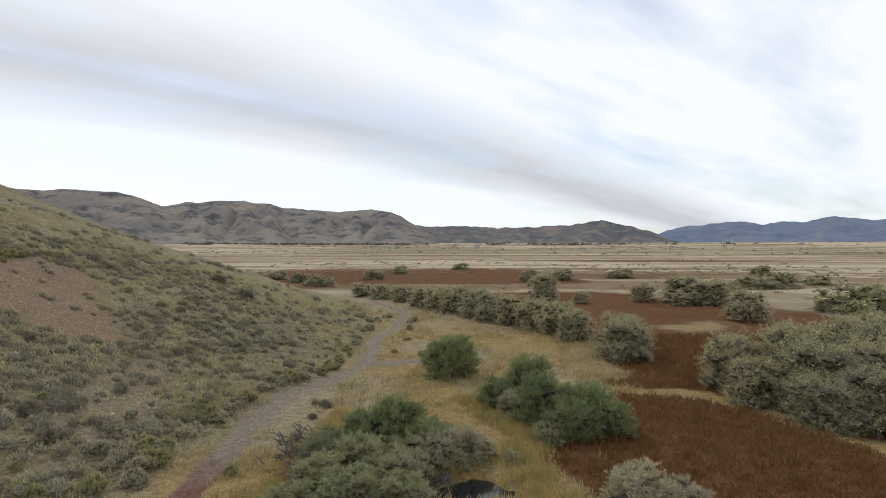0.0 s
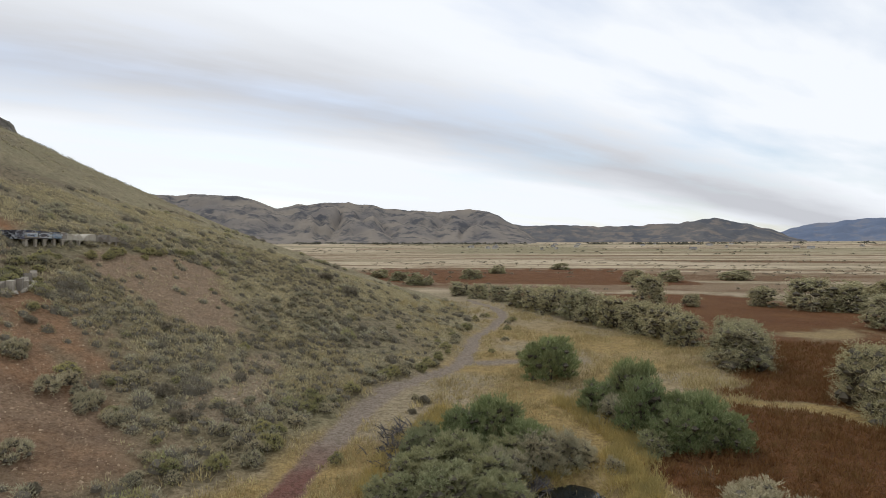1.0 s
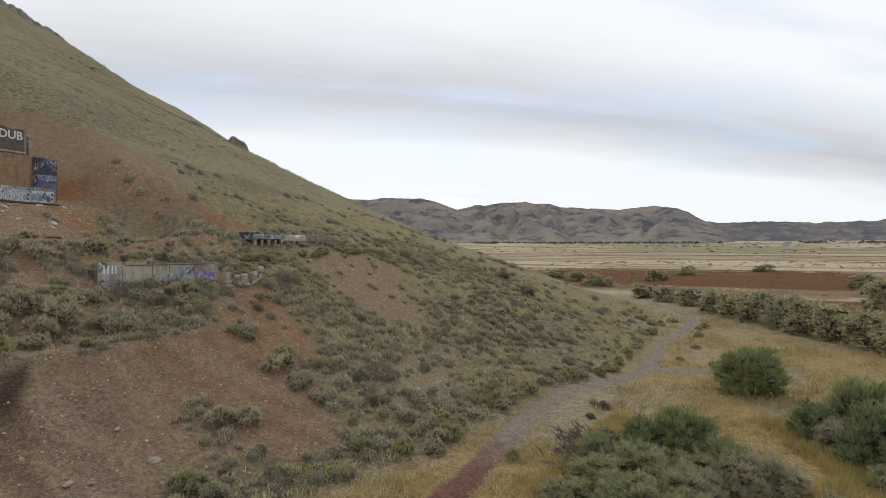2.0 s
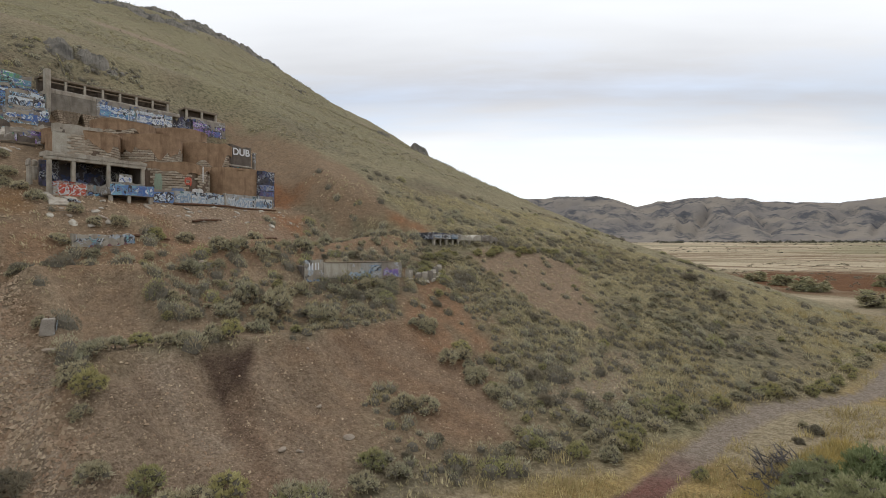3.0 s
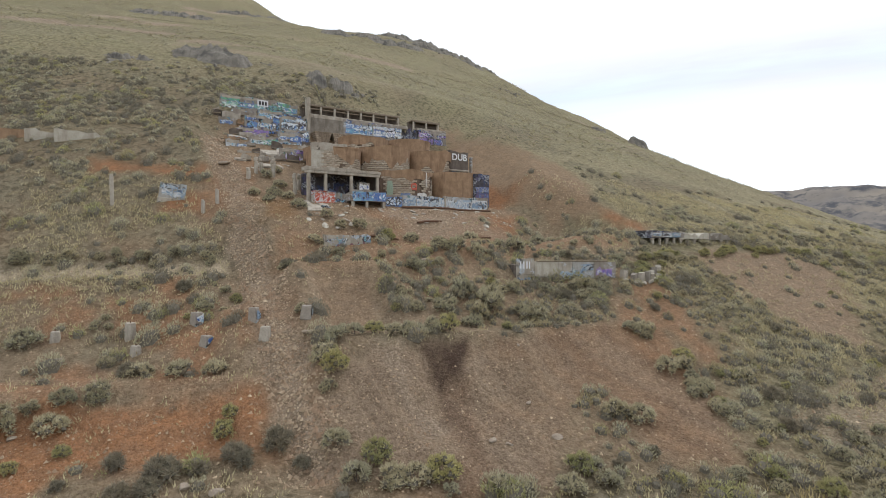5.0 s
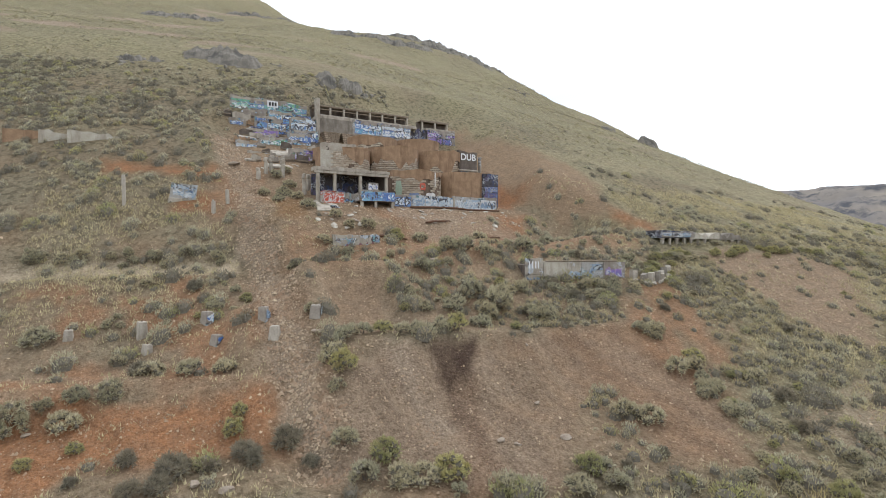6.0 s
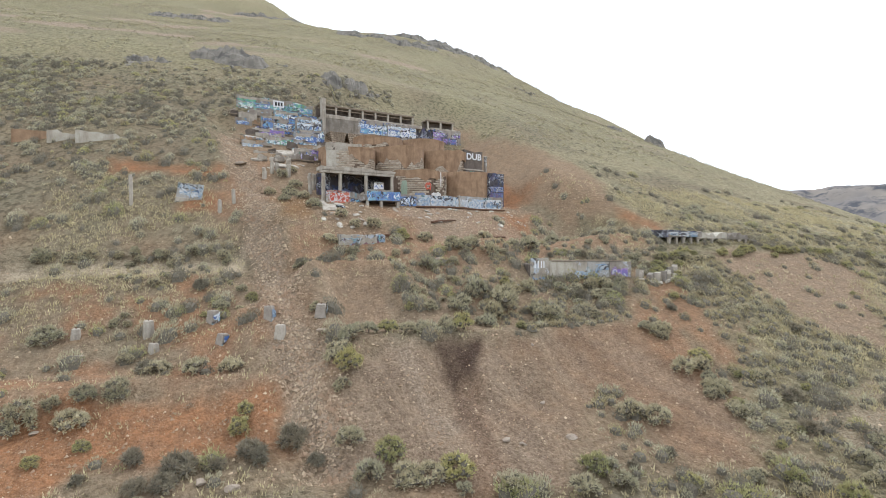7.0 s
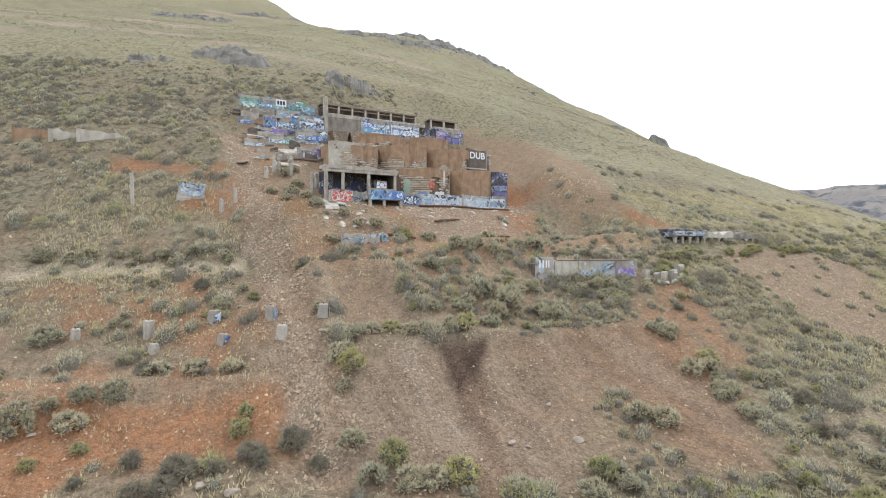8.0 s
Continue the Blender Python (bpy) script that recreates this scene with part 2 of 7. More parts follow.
def ground_material():
    """Soils and low growth of the land, by the masks laid on the sheet."""
    m, nt, bsdf = principled("ground_cover")

    def mask(name):
        a = nt.nodes.new("ShaderNodeAttribute")
        a.attribute_name = name
        s = nt.nodes.new("ShaderNodeSeparateColor")
        nt.links.new(a.outputs["Color"], s.inputs[0])
        return s.outputs
    A, B, C = mask("cover_a"), mask("cover_b"), mask("cover_c")
    grain, mid, wide = noisy(nt, 7, 4, 0.3, 0.7), noisy(nt, 0.9, 5, 0.35, 0.65), noisy(nt, 0.12, 4, 0.35, 0.65)
    clump = noisy(nt, 3.4, 5, 0.48, 0.58)
    speck = noisy(nt, 16, 2, 0.56, 0.66)
    hillside = mixed(nt, mid, (0.290, 0.222, 0.142), (0.205, 0.157, 0.102))
    hillside = mixed(nt, wide, hillside, (0.225, 0.197, 0.132))
    tan = mixed(nt, mid, (0.440, 0.365, 0.240), (0.350, 0.285, 0.185))
    rust = mixed(nt, mid, (0.170, 0.070, 0.026), (0.125, 0.053, 0.022))
    rust = mixed(nt, wide, rust, (0.185, 0.088, 0.034))
    red = mixed(nt, mid, (0.350, 0.168, 0.080), (0.275, 0.145, 0.077))
    gravel = mixed(nt, mid, (0.330, 0.232, 0.150), (0.252, 0.180, 0.120))
    stony = mixed(nt, grain, (0.400, 0.312, 0.228), (0.270, 0.206, 0.148))
    yellow = mixed(nt, mid, (0.450, 0.325, 0.135), (0.330, 0.240, 0.105))
    dark = (0.052, 0.029, 0.020)
    pale = mixed(nt, mid, (0.68, 0.575, 0.415), (0.57, 0.475, 0.335))
    green = mixed(nt, mid, (0.270, 0.244, 0.142), (0.350, 0.312, 0.185))
    path = mixed(nt, mid, (0.330, 0.272, 0.218), (0.280, 0.230, 0.184))
    redpath = mixed(nt, mid, (0.225, 0.108, 0.085), (0.185, 0.092, 0.074))
    tuft = noisy(nt, 1.5, 4, 0.50, 0.58)

    def tufted(c, k):
        return mixed(nt, mixed(nt, tuft, (0, 0, 0), (k, k, k)), c, mixed(nt, 1.0, c, (0.44, 0.45, 0.42), "MULTIPLY"))
    hillside, green, tan = tufted(hillside, 0.8), tufted(green, 0.75), tufted(tan, 0.35)
    col = hillside
    for k, c in ((A[0], tan), (A[1], rust), (A[2], yellow), (C[1], pale), (C[2], green), (B[0], gravel), (B[1], red), (B[2], stony), (C[0], dark)):
        col = mixed(nt, k, col, c)
    D = mask("cover_d")
    col = mixed(nt, D[0], col, path)
    col = mixed(nt, D[1], col, redpath)
    col = mixed(nt, D[2], col, mixed(nt, mid, (0.27, 0.155, 0.070), (0.22, 0.13, 0.065)))
    col = mixed(nt, mixed(nt, grain, (0, 0, 0), (0.75, 0.75, 0.75)), col, mixed(nt, 1.0, col, (0.50, 0.47, 0.43), "MULTIPLY"))
    col = mixed(nt, mixed(nt, speck, (0, 0, 0), (0.20, 0.20, 0.20)), col, (0.40, 0.34, 0.27))
    nt.links.new(col, bsdf.inputs["Base Color"])
    col = mixed(nt, mixed(nt, clump, (0, 0, 0), (0.7, 0.7, 0.7)), col, mixed(nt, 1.0, col, (0.66, 0.64, 0.60), "MULTIPLY"))
    nt.links.new(col, bsdf.inputs["Base Color"])
    bsdf.inputs["Roughness"].default_value = 0.95
    bsdf.inputs["Specular IOR Level"].default_value = 0.1
    bumped(nt, bsdf, grain, 0.8, 0.14)
    return m


GROUND = ground_material()


# ---- mesh helpers ----
def mesh_object(name, verts, faces, material, parent=None, label="", smooth=False):
    me = bpy.data.meshes.new(name)
    me.from_pydata([tuple(v) for v in verts] if not isinstance(verts, np.ndarray) else verts.tolist(), [], faces if not isinstance(faces, np.ndarray) else faces.tolist())
    me.materials.append(material)
    if smooth:
        me.shade_smooth()
    ob = new(name, me)
    if parent:
        ob.parent = parent
    if label:
        ob["label"] = label
    return ob


def grid_faces(n, m, wrap=False):
    """Quads of a grid of n rows and m columns."""
    i = np.arange(n - 1)[:, None] * m
    j = np.arange(m if wrap else m - 1)[None, :]
    j2 = (j + 1) % m
    return np.stack([i + j, i + j2, i + m + j2, i + m + j], -1).reshape(-1, 4)


# ---- the land ----
# plan outlines of bare soils and tips
FACE = [(-36.2, 9.0), (-34.5, 17.3), (-36.1, 27.7), (-34.3, 29.4), (-25.8, 28.1), (-19.6, 24.2), (-22.9, 21.1), (-28.6, 22.0), (-27.9, 19.8), (-21.7, 14.2), (-26.2, 4.1), (-31.5, 5.3)]
STAIN = [(-35.9, 12.2), (-35.3, 15.8), (-33.0, 15.2), (-30.7, 13.6), (-22.2, 12.0), (-22.9, 10.2), (-30.7, 11.7), (-33.4, 11.6)]
STREAK = [(-36.2, 9.0), (-35.8, 11.2), (-32.1, 10.6), (-27.7, 11.4), (-26.9, 10.1), (-31.1, 9.0)]
REDS = [
    [(-34.2, -11.9), (-35.0, -8.9), (-33.8, 1.3), (-32.1, 2.2), (-27.8, 1.4), (-28.8, -1.5), (-30.0, -5.2), (-28.8, -8.3), (-27.6, -11.0)],
    [(-78.3, 35.5), (-69.4, 39.6), (-67.4, 37.1), (-66.0, 30.9)],
    [(-61.5, 25.1), (-64.5, 36.8), (-58.3, 32.5), (-57.3, 23.3)],
    [(-57.6, 44.1), (-53.0, 47.9), (-50.3, 44.7), (-55.7, 43.5)],
    [(-71.6, -15.5), (-70.4, -3.0), (-67.6, -2.4), (-68.6, -14.5)],
    [(-63.6, -6.4), (-63.2, -2.6), (-60.8, -2.8), (-61.0, -6.2)],
]
ORANGE = [(-61.3, 2.8), (-64.0, 7.3), (-55.4, 6.8), (-54.6, 2.5)]
PALE = [(-82.5, 38.6), (-70.5, 45.0), (-64.6, 40.3), (-78.5, 35.8)]
BFACE = [(-45.8, 5.3), (-45.7, 11.4), (-36.9, 10.6), (-38.9, 6.1)]
DARKSOIL = [(-61.8, -21.8), (-60.1, -14.6), (-53.9, -11.4), (-53.9, -19.0)]
SCREE = [(-46.0, 46.0), (-45.4, 60), (-41.0, 63.4), (-33.2, 53.7), (-26.5, 47.0), (-31, 43.5), (-37, 44.5)]
GRAVEL_SPILL = [(-20.3, 30.0), (-21.6, 34.5), (-21.6, 39.1), (-21.5, 43.0), (-20.1, 36.4), (-19.0, 31.3)]
BROWN_BANK = [(-39.2, 31.3), (-35.9, 33.5), (-30.5, 30.9), (-26.8, 29.1), (-28.4, 27.4), (-35.1, 28.8)]
APRON = [(-100, 38), (-99.5, 41), (-87, 44.5), (-78.5, 47), (-69.2, 48), (-62, 46.5), (-57.5, 44.5), (-58, 38), (-69.6, 35.5), (-77, 33.5), (-84, 35)]
BAND = [(-42.1, 35.2), (-40.6, 38.4), (-32.2, 35.5), (-27.5, 33.6), (-29.0, 31.0), (-36.2, 32.2)]
SPILL = [(-22.0, 29.0), (-20.8, 29.0), (-20.9, 31.9), (-22.4, 45.7), (-24.4, 45.8), (-24.3, 37.0), (-22.8, 32.6)]
SLAG = [(-61.5, 17.5), (-64.5, 30.1), (-58.2, 28.3), (-56.1, 17.0)]
LEFT_BENCH = [(-49, -30), (-49, 0.5), (-36, 2.5), (-36, -30)]
CUTSOIL = [(-54.2, 3.0), (-55.5, 42.5), (-46.7, 42.2), (-47.3, 29.6), (-43.6, 21.6), (-34.9, 20.0), (-38.3, 4.4), (-48.4, 3.7)]
MARSH_EDGE = [(5.0, 10), (5.2, 30), (8.5, 37), (12.5, 44), (17.5, 53), (20, 66), (22, 85), (20, 112), (-6, 128), (-45, 170), (-75, 225), (-90, 300), (60, 320), (400, 300), (400, 10)]
STRIP = [(10.5, 46.5), (12.7, 46.1), (21.4, 44.4), (24.2, 37.9), (25.9, 33.0), (29, 26)]
DITCH = [(2, 42), (4.5, 36), (4.2, 31), (5.5, 27), (7, 22)]


def worked_zone(x, y):
    """Ground turned over round the mill, bare of grass."""
    _, q = base_height(x, y)
    n2 = fbm(x, y, 9, 4, 12)
    edge = y + 4 * n2 + 0.8 * np.maximum(0, x + 36)
    return step(q, -1, 5) * (1 - step(edge, 34, 44)) * step(y, -70, -30) * (1 - step(q + 6 * n2, 50, 66)) * (1 - 0.7 * (1 - step(y + 3 * n2, -6, 3)) * step(q, 16, 26))


def covers(x, y, z):
    """Masks of soils and growth over the land, with rill shading on the tip face."""
    far = np.hypot(x, y)
    _, q = base_height(x, y)
    n1, n2, n3, n4 = fbm(x, y, 60, 4, 11), fbm(x, y, 9, 4, 12), fbm(x * 0.25, y, 30, 4, 13), fbm(x, y, 2.2, 3, 15)

    def zone(poly, soft=1.2, rag=1.3):
        return step(inside(x, y, poly) + rag * (0.5 * n2 + 0.5 * n4), -soft, soft)
    low = 1 - step(q + 1.2 * n2, -3, 0.6)
    marsh = zone(MARSH_EDGE, 1.5, 3.0)
    # bands of rust sedge and pale grass out on the plain
    side = x / np.maximum(y, 20)
    reach = np.interp(side, (-0.3, -0.05, 0.1, 0.22, 0.33, 0.46, 0.55, 0.8), (380, 375, 330, 235, 150, 126, 104, 92))
    slit = step(fbm(x * 0.09, y, 22, 4, 13) + 0.2 * n2, 0.16, 0.30) * step(y, 128, 160)
    red_band = (1 - step(y + 12 * n2 - reach, -10, 10)) * (1 - slit)
    rust = low * marsh * red_band
    thin = low * step(y, 110, 150) * step(fbm(x * 0.16, y, 34, 4, 41) + 0.25 * n2 - step(far, 500, 1800) * 0.15, 0.04, 0.28) * 0.7
    rust = np.maximum(rust, thin)
    sd, _ = line_dist(x, y, STRIP)
    dd, _ = line_dist(x, y, DITCH)
    strip = np.maximum(1 - step(sd + n4 * 0.5, 0.7, 1.6), 1 - step(dd + n4 * 0.6, 1.0, 2.2))
    patch = zone([(34, 76), (46, 82), (44, 90), (33, 84)], 2, 3)
    rust = rust * (1 - strip) * (1 - patch * 0.8)
    tan = low * (1 - rust)
    yellow = low * np.maximum(strip, np.maximum(patch * 0.7, (1 - marsh) * (1 - step(far + 8 * n2, 75, 100)) * step(n2 + 0.5, 0, 0.7)))
    yellow = np.maximum(yellow, 0.75 * zone([(9, 55), (16, 54), (19, 68), (13, 78), (7, 70)], 2, 2))
    pale = low * step(far, 100, 150) * step(fbm(x * 0.2, y, 40, 4, 14) + 0.3 * n2, -0.25, 0.4) * (1 - rust) * 0.8
    pale = np.maximum(pale, low * step(far, 1300, 2200) * step(fbm(x * 0.3, y, 260, 3, 17), 0.0, 0.3) * 0.6)
    green = low * step(far, 900, 1500) * step(fbm(x * 0.3, y, 380, 3, 19), 0.05, 0.35) * 0.7
    green = np.maximum(green, 0.8 * low * zone([(-200, 1000), (90, 1000), (190, 1950), (-380, 1950)], 40, 40))
    green = np.maximum(green, (0.25 + 0.35 * step(y, 2, 12)) * step(q, 20, 50) * step(n2 + 0.5 * n1, -0.2, 0.7))
    grassy = step(q, 50, 100) * step(far, 85, 125)
    green = np.maximum(green, grassy * (0.75 + 0.3 * n2).clip(0, 1))
    tan = np.maximum(tan, grassy * step(n1 + 0.4 * n2, 0.1, 0.7) * 0.6)
    green = np.maximum(green, (1 - low) * step(y + 0.8 * np.maximum(0, x + 36) + 3 * n2, 30, 42) * (0.55 + 0.35 * n2).clip(0, 0.9))
    tan = np.maximum(tan, (1 - low) * step(y, 34, 56) * step(n2 + 0.5 * n4 + 0.3, -0.1, 0.6) * 0.95 * (1 - step(q, 60, 100)))
    pd, ps = line_dist(x, y, PATH_LINE)
    fd, _ = line_dist(x, y, FORK_LINE)
    edge = 0.22 * n4
    path = np.maximum(1 - step(pd + edge, 0.70, 1.10), 1 - step(fd + edge, 0.9, 1.35))
    redp = path * (1 - step(y + n4, 26, 33))
    a, u = mill_frame(x, y)
    worked = worked_zone(x, y)
    cd, _ = line_dist(x, y, CHUTE)
    chute = 1 - step(cd + 0.9 * n4, 0.5, 1.9)
    pad = step(np.minimum(np.minimum(a + 6, 30 - a), np.minimum(u + 9, 29 - u)) + n4, -1, 3)
    gravel = worked * (0.65 + 0.45 * n2 + 0.3 * n4).clip(0, 0.95)
    for p in (FACE, BFACE):
        gravel = np.maximum(gravel, zone(p, 0.8, 0.8))
    gravel = np.maximum(gravel, np.maximum(np.maximum(0.75 * zone(CUTSOIL), 0.9 * pad), np.maximum(0.85 * zone(APRON, 1.5, 2.5), 0.8 * zone(BAND, 1, 1.5))))
    gravel = np.maximum(gravel, np.maximum(0.95 * zone(SCREE, 1.5, 2), zone(BROWN_BANK, 0.8, 1.0)))
    red = worked * step(n2 - 0.2 * n1 + 0.3 * n4, 0.15, 0.7) * 0.5
    red = np.maximum(red, 0.4 * zone(BROWN_BANK, 0.8, 1.0))
    for p in REDS:
        red = np.maximum(red, 0.95 * zone(p, 1.0, 1.6))
    red = np.maximum(red, 0.22 * step(fbm(x * 0.18 + y * 0.25, y * 1.3 - x * 0.3, 2.6, 3, 23), 0.2, 0.5) * zone(FACE, 0.8, 0.8))
    red = red * (1 - 0.7 * zone(FACE, 0.8, 0.8))
    red = np.maximum(red, 0.26 * zone(FACE, 0.8, 0.8) * step(y + 2 * n4, 17, 23))
    red = np.maximum(red * (1 - 0.6 * zone(APRON, 1.5, 2.5)), np.maximum(0.12 * zone(APRON, 1.5, 2.5), 0.06 * zone(SCREE, 1.5, 2)))
    red = np.maximum(red, 0.95 * zone(REDS[1], 1.0, 1.6))
    red = np.maximum(red, 0.38 * zone(CUTSOIL) * step(-x, 44, 50))
    red = np.maximum(red, 0.5 * np.maximum(zone(BAND, 1, 1.5), zone(BROWN_BANK, 0.8, 1.0)))
    red = np.maximum(red, 0.6 * zone(LEFT_BENCH, 2, 3) * step(n2 + 0.6 * n4, 0.15, 0.75))
    red = np.maximum(red, 0.45 * zone(STAIN, 0.9, 1.2) * step(x, -34, -31))
    red = red * (1 - 0.8 * zone(STREAK, 0.8, 0.6))
    stony = np.maximum(chute * 0.8, np.maximum(0.25 * zone(SCREE, 1.5, 2), 0.65 * zone(GRAVEL_SPILL, 0.6, 1.2)))
    stony = np.maximum(stony, 0.95 * zone(STREAK, 0.6, 0.5))
    stony = np.maximum(stony, 0.5 * zone(FACE, 0.8, 0.8) * (1 - step(y + 2 * n4, 13, 19)))
    stony = np.maximum(stony, 0.55 * zone(SPILL, 0.5, 1.2))
    stony = np.maximum(stony, 0.28 * zone(FACE, 0.8, 0.8) * step(fbm(x * 0.15 + y * 0.25, y * 1.2 - x * 0.3, 2.2, 3, 24), 0.05, 0.4))
    stony = np.maximum(stony, 0.9 * step(fbm(x, y, 26, 4, 27), 0.55, 0.8) * step(q, 85, 130))
    stony = np.maximum(stony, 0.7 * step(np.minimum(np.minimum(a - 8, 22 - a), np.minimum(u + 9, -1.5 - u)) + n4, -1, 1.5))
    td, _ = line_dist(x, y, TERRACE)
    pale = np.maximum(pale, 0.8 * (1 - step(td + 0.3 * n4, 0.5, 1.1)))
    pale = np.maximum(pale, np.maximum(0.7 * zone(BFACE, 0.8, 0.8), 0.22 * zone(CUTSOIL)))
    pale = np.maximum(pale, np.maximum(0.35 * zone(PALE, 1.5, 1.5), 0.48 * zone(STREAK, 0.5, 0.5)))
    # dark streaks on FACE paint rill relief as colour; the rest is soil
    dark = np.maximum(zone(FACE, 0.8, 0.8) * (0.10 + 0.18 * step(fbm(x * 0.12 + y * 0.25, y * 1.3 - x * 0.3, 1.7, 3, 31), 0.1, 0.45)), zone(STAIN, 0.45, 0.9) * (0.95 - 0.58 * step(x + 1.0 * n4, -33.6, -31.2) + 0.22 * fbm(x * 0.2, y, 1.2, 2, 29)).clip(0, 1), np.maximum(0.28 * zone(DARKSOIL, 2, 3), np.maximum(0.30 * zone(SLAG, 1, 2), 0.40 * zone(SCREE, 1.5, 2))))
    return {"cover_a": (tan, rust, yellow * (1 - rust)), "cover_b": (gravel, red, stony), "cover_c": (dark, pale, green), "cover_d": (path, redp, 0.9 * zone(ORANGE, 0.8, 1.0))}


def build_land():
    az = np.radians(np.concatenate([np.arange(-46, 114, 0.25), np.arange(114, 314, 4.0)]))
    r = np.concatenate([[0.02], np.arange(3, 15, 1.5), np.geomspace(15, 4950, 305)])
    R, A = np.meshgrid(r, az, indexing="ij")
    X, Y = -R * np.sin(A), R * np.cos(A) - 1.0
    Z = height(X, Y)
    n, m = R.shape
    verts = np.stack([X, Y, Z], -1).reshape(-1, 3)
    ob = mesh_object("ground", verts, grid_faces(n, m, True), GROUND, smooth=True)
    for name, ch in covers(X, Y, Z).items():
        at = ob.data.color_attributes.new(name, "FLOAT_COLOR", "POINT")
        rgba = np.ones((n * m, 4), np.float32)
        for i in range(3):
            rgba[:, i] = ch[i].ravel()
        at.data.foreach_set("color", rgba.ravel())
    return tagged(ob, "sagebrush hillside falling to a rust-coloured marsh plain", "ground", kind="structure")


land = build_land()


# ---- far ranges ----
def range_material(name, a, b, c):
    m, nt, bsdf = principled(name)
    col = mixed(nt, noisy(nt, 0.004, 6, 0.4, 0.62), a, b)
    # third tone in patches: on the brown hills both woods and painted gully shade
    col = mixed(nt, noisy(nt, 0.010, 7, 0.49, 0.62, None, 0.65), col, c)
    nt.links.new(col, bsdf.inputs["Base Color"])
    bsdf.inputs["Roughness"].default_value = 1
    bsdf.inputs["Specular IOR Level"].default_value = 0
    return m


def far_range(name, label, crest, r0, r1, material, seed, spur=0.3):
    """A range of hills: a crest line over the compass, flanks cut by gullies."""
    a0, a1 = crest[0][0], crest[-1][0]
    az = np.linspace(a0, a1, 420)
    v = np.linspace(0, 1, 46)
    V, A = np.meshgrid(v, az, indexing="ij")
    top = np.interp(A, [c[0] for c in crest], [c[1] for c in crest])
    base = 25.0
    rr = r0 + (r1 - r0) * np.minimum(V, 1.0)
    crest_z = 12 + r1 * 0.8 * np.tan(np.radians(top)) + (r1 * 0.2) * np.tan(np.radians(top))
    warp = 90 * fbm(A * 52, V * 420, 300, 3, seed + 9)
    gully = np.abs(fbm(A * 52 + 0.8 * warp * (1 - 0.5 * V), V * 130, 330, 5, seed, 0.5))
    fine = fbm(A * 52, V * 700, 90, 4, seed + 5)
    crest_z = crest_z + r1 * 0.0022 * fbm(A, V * 0, 1.6, 4, seed + 2)
    rise = 0.25 * V + 0.75 * V ** 1.6
    hump = np.sin(np.pi * V ** 1.2) ** 0.8
    Z = base + (crest_z - base) * (rise + hump * (0.12 - spur * 0.55 * np.clip(1 - gully * 2.2, 0, 1) + 0.09 * fine))
    Z = np.maximum(Z, base - 4)
    X, Y = -rr * np.sin(np.radians(A)), rr * np.cos(np.radians(A))
    back = np.stack([X[-1] * 1.08, Y[-1] * 1.08, Z[-1] * 0 + base], -1)
    front = np.stack([X[0], Y[0], Z[0] * 0 - 5], -1)
    verts = np.concatenate([front, np.stack([X, Y, Z], -1).reshape(-1, 3), back])
    ob = mesh_object(name, verts, grid_faces(48, 420), material, smooth=True)
    return tagged(ob, label, "mountain", kind="structure")


# distance haze is put into the base colours: cooled browns, bluest farthest off
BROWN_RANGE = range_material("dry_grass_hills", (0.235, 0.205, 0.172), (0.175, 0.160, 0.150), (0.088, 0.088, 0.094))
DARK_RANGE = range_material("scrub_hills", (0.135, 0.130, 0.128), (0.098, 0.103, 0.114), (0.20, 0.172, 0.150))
BLUE_RANGE = range_material("haze_blue_hills", (0.155, 0.185, 0.25), (0.13, 0.16, 0.225), (0.19, 0.20, 0.235))
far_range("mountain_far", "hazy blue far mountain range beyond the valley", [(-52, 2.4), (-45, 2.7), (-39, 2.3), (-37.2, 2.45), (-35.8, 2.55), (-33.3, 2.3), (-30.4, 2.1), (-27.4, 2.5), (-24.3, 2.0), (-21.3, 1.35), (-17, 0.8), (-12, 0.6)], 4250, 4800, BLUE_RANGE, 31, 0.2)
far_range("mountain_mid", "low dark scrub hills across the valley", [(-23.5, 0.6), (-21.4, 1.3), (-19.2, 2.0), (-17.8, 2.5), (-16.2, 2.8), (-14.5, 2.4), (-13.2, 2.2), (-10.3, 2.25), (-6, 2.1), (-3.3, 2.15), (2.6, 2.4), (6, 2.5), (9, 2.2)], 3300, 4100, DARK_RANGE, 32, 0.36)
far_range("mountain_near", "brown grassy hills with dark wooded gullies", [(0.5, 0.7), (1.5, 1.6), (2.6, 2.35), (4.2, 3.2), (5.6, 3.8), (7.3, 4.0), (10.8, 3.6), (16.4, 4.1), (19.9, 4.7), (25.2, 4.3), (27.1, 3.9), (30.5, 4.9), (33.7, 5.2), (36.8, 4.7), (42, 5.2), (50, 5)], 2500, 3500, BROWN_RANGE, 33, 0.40)


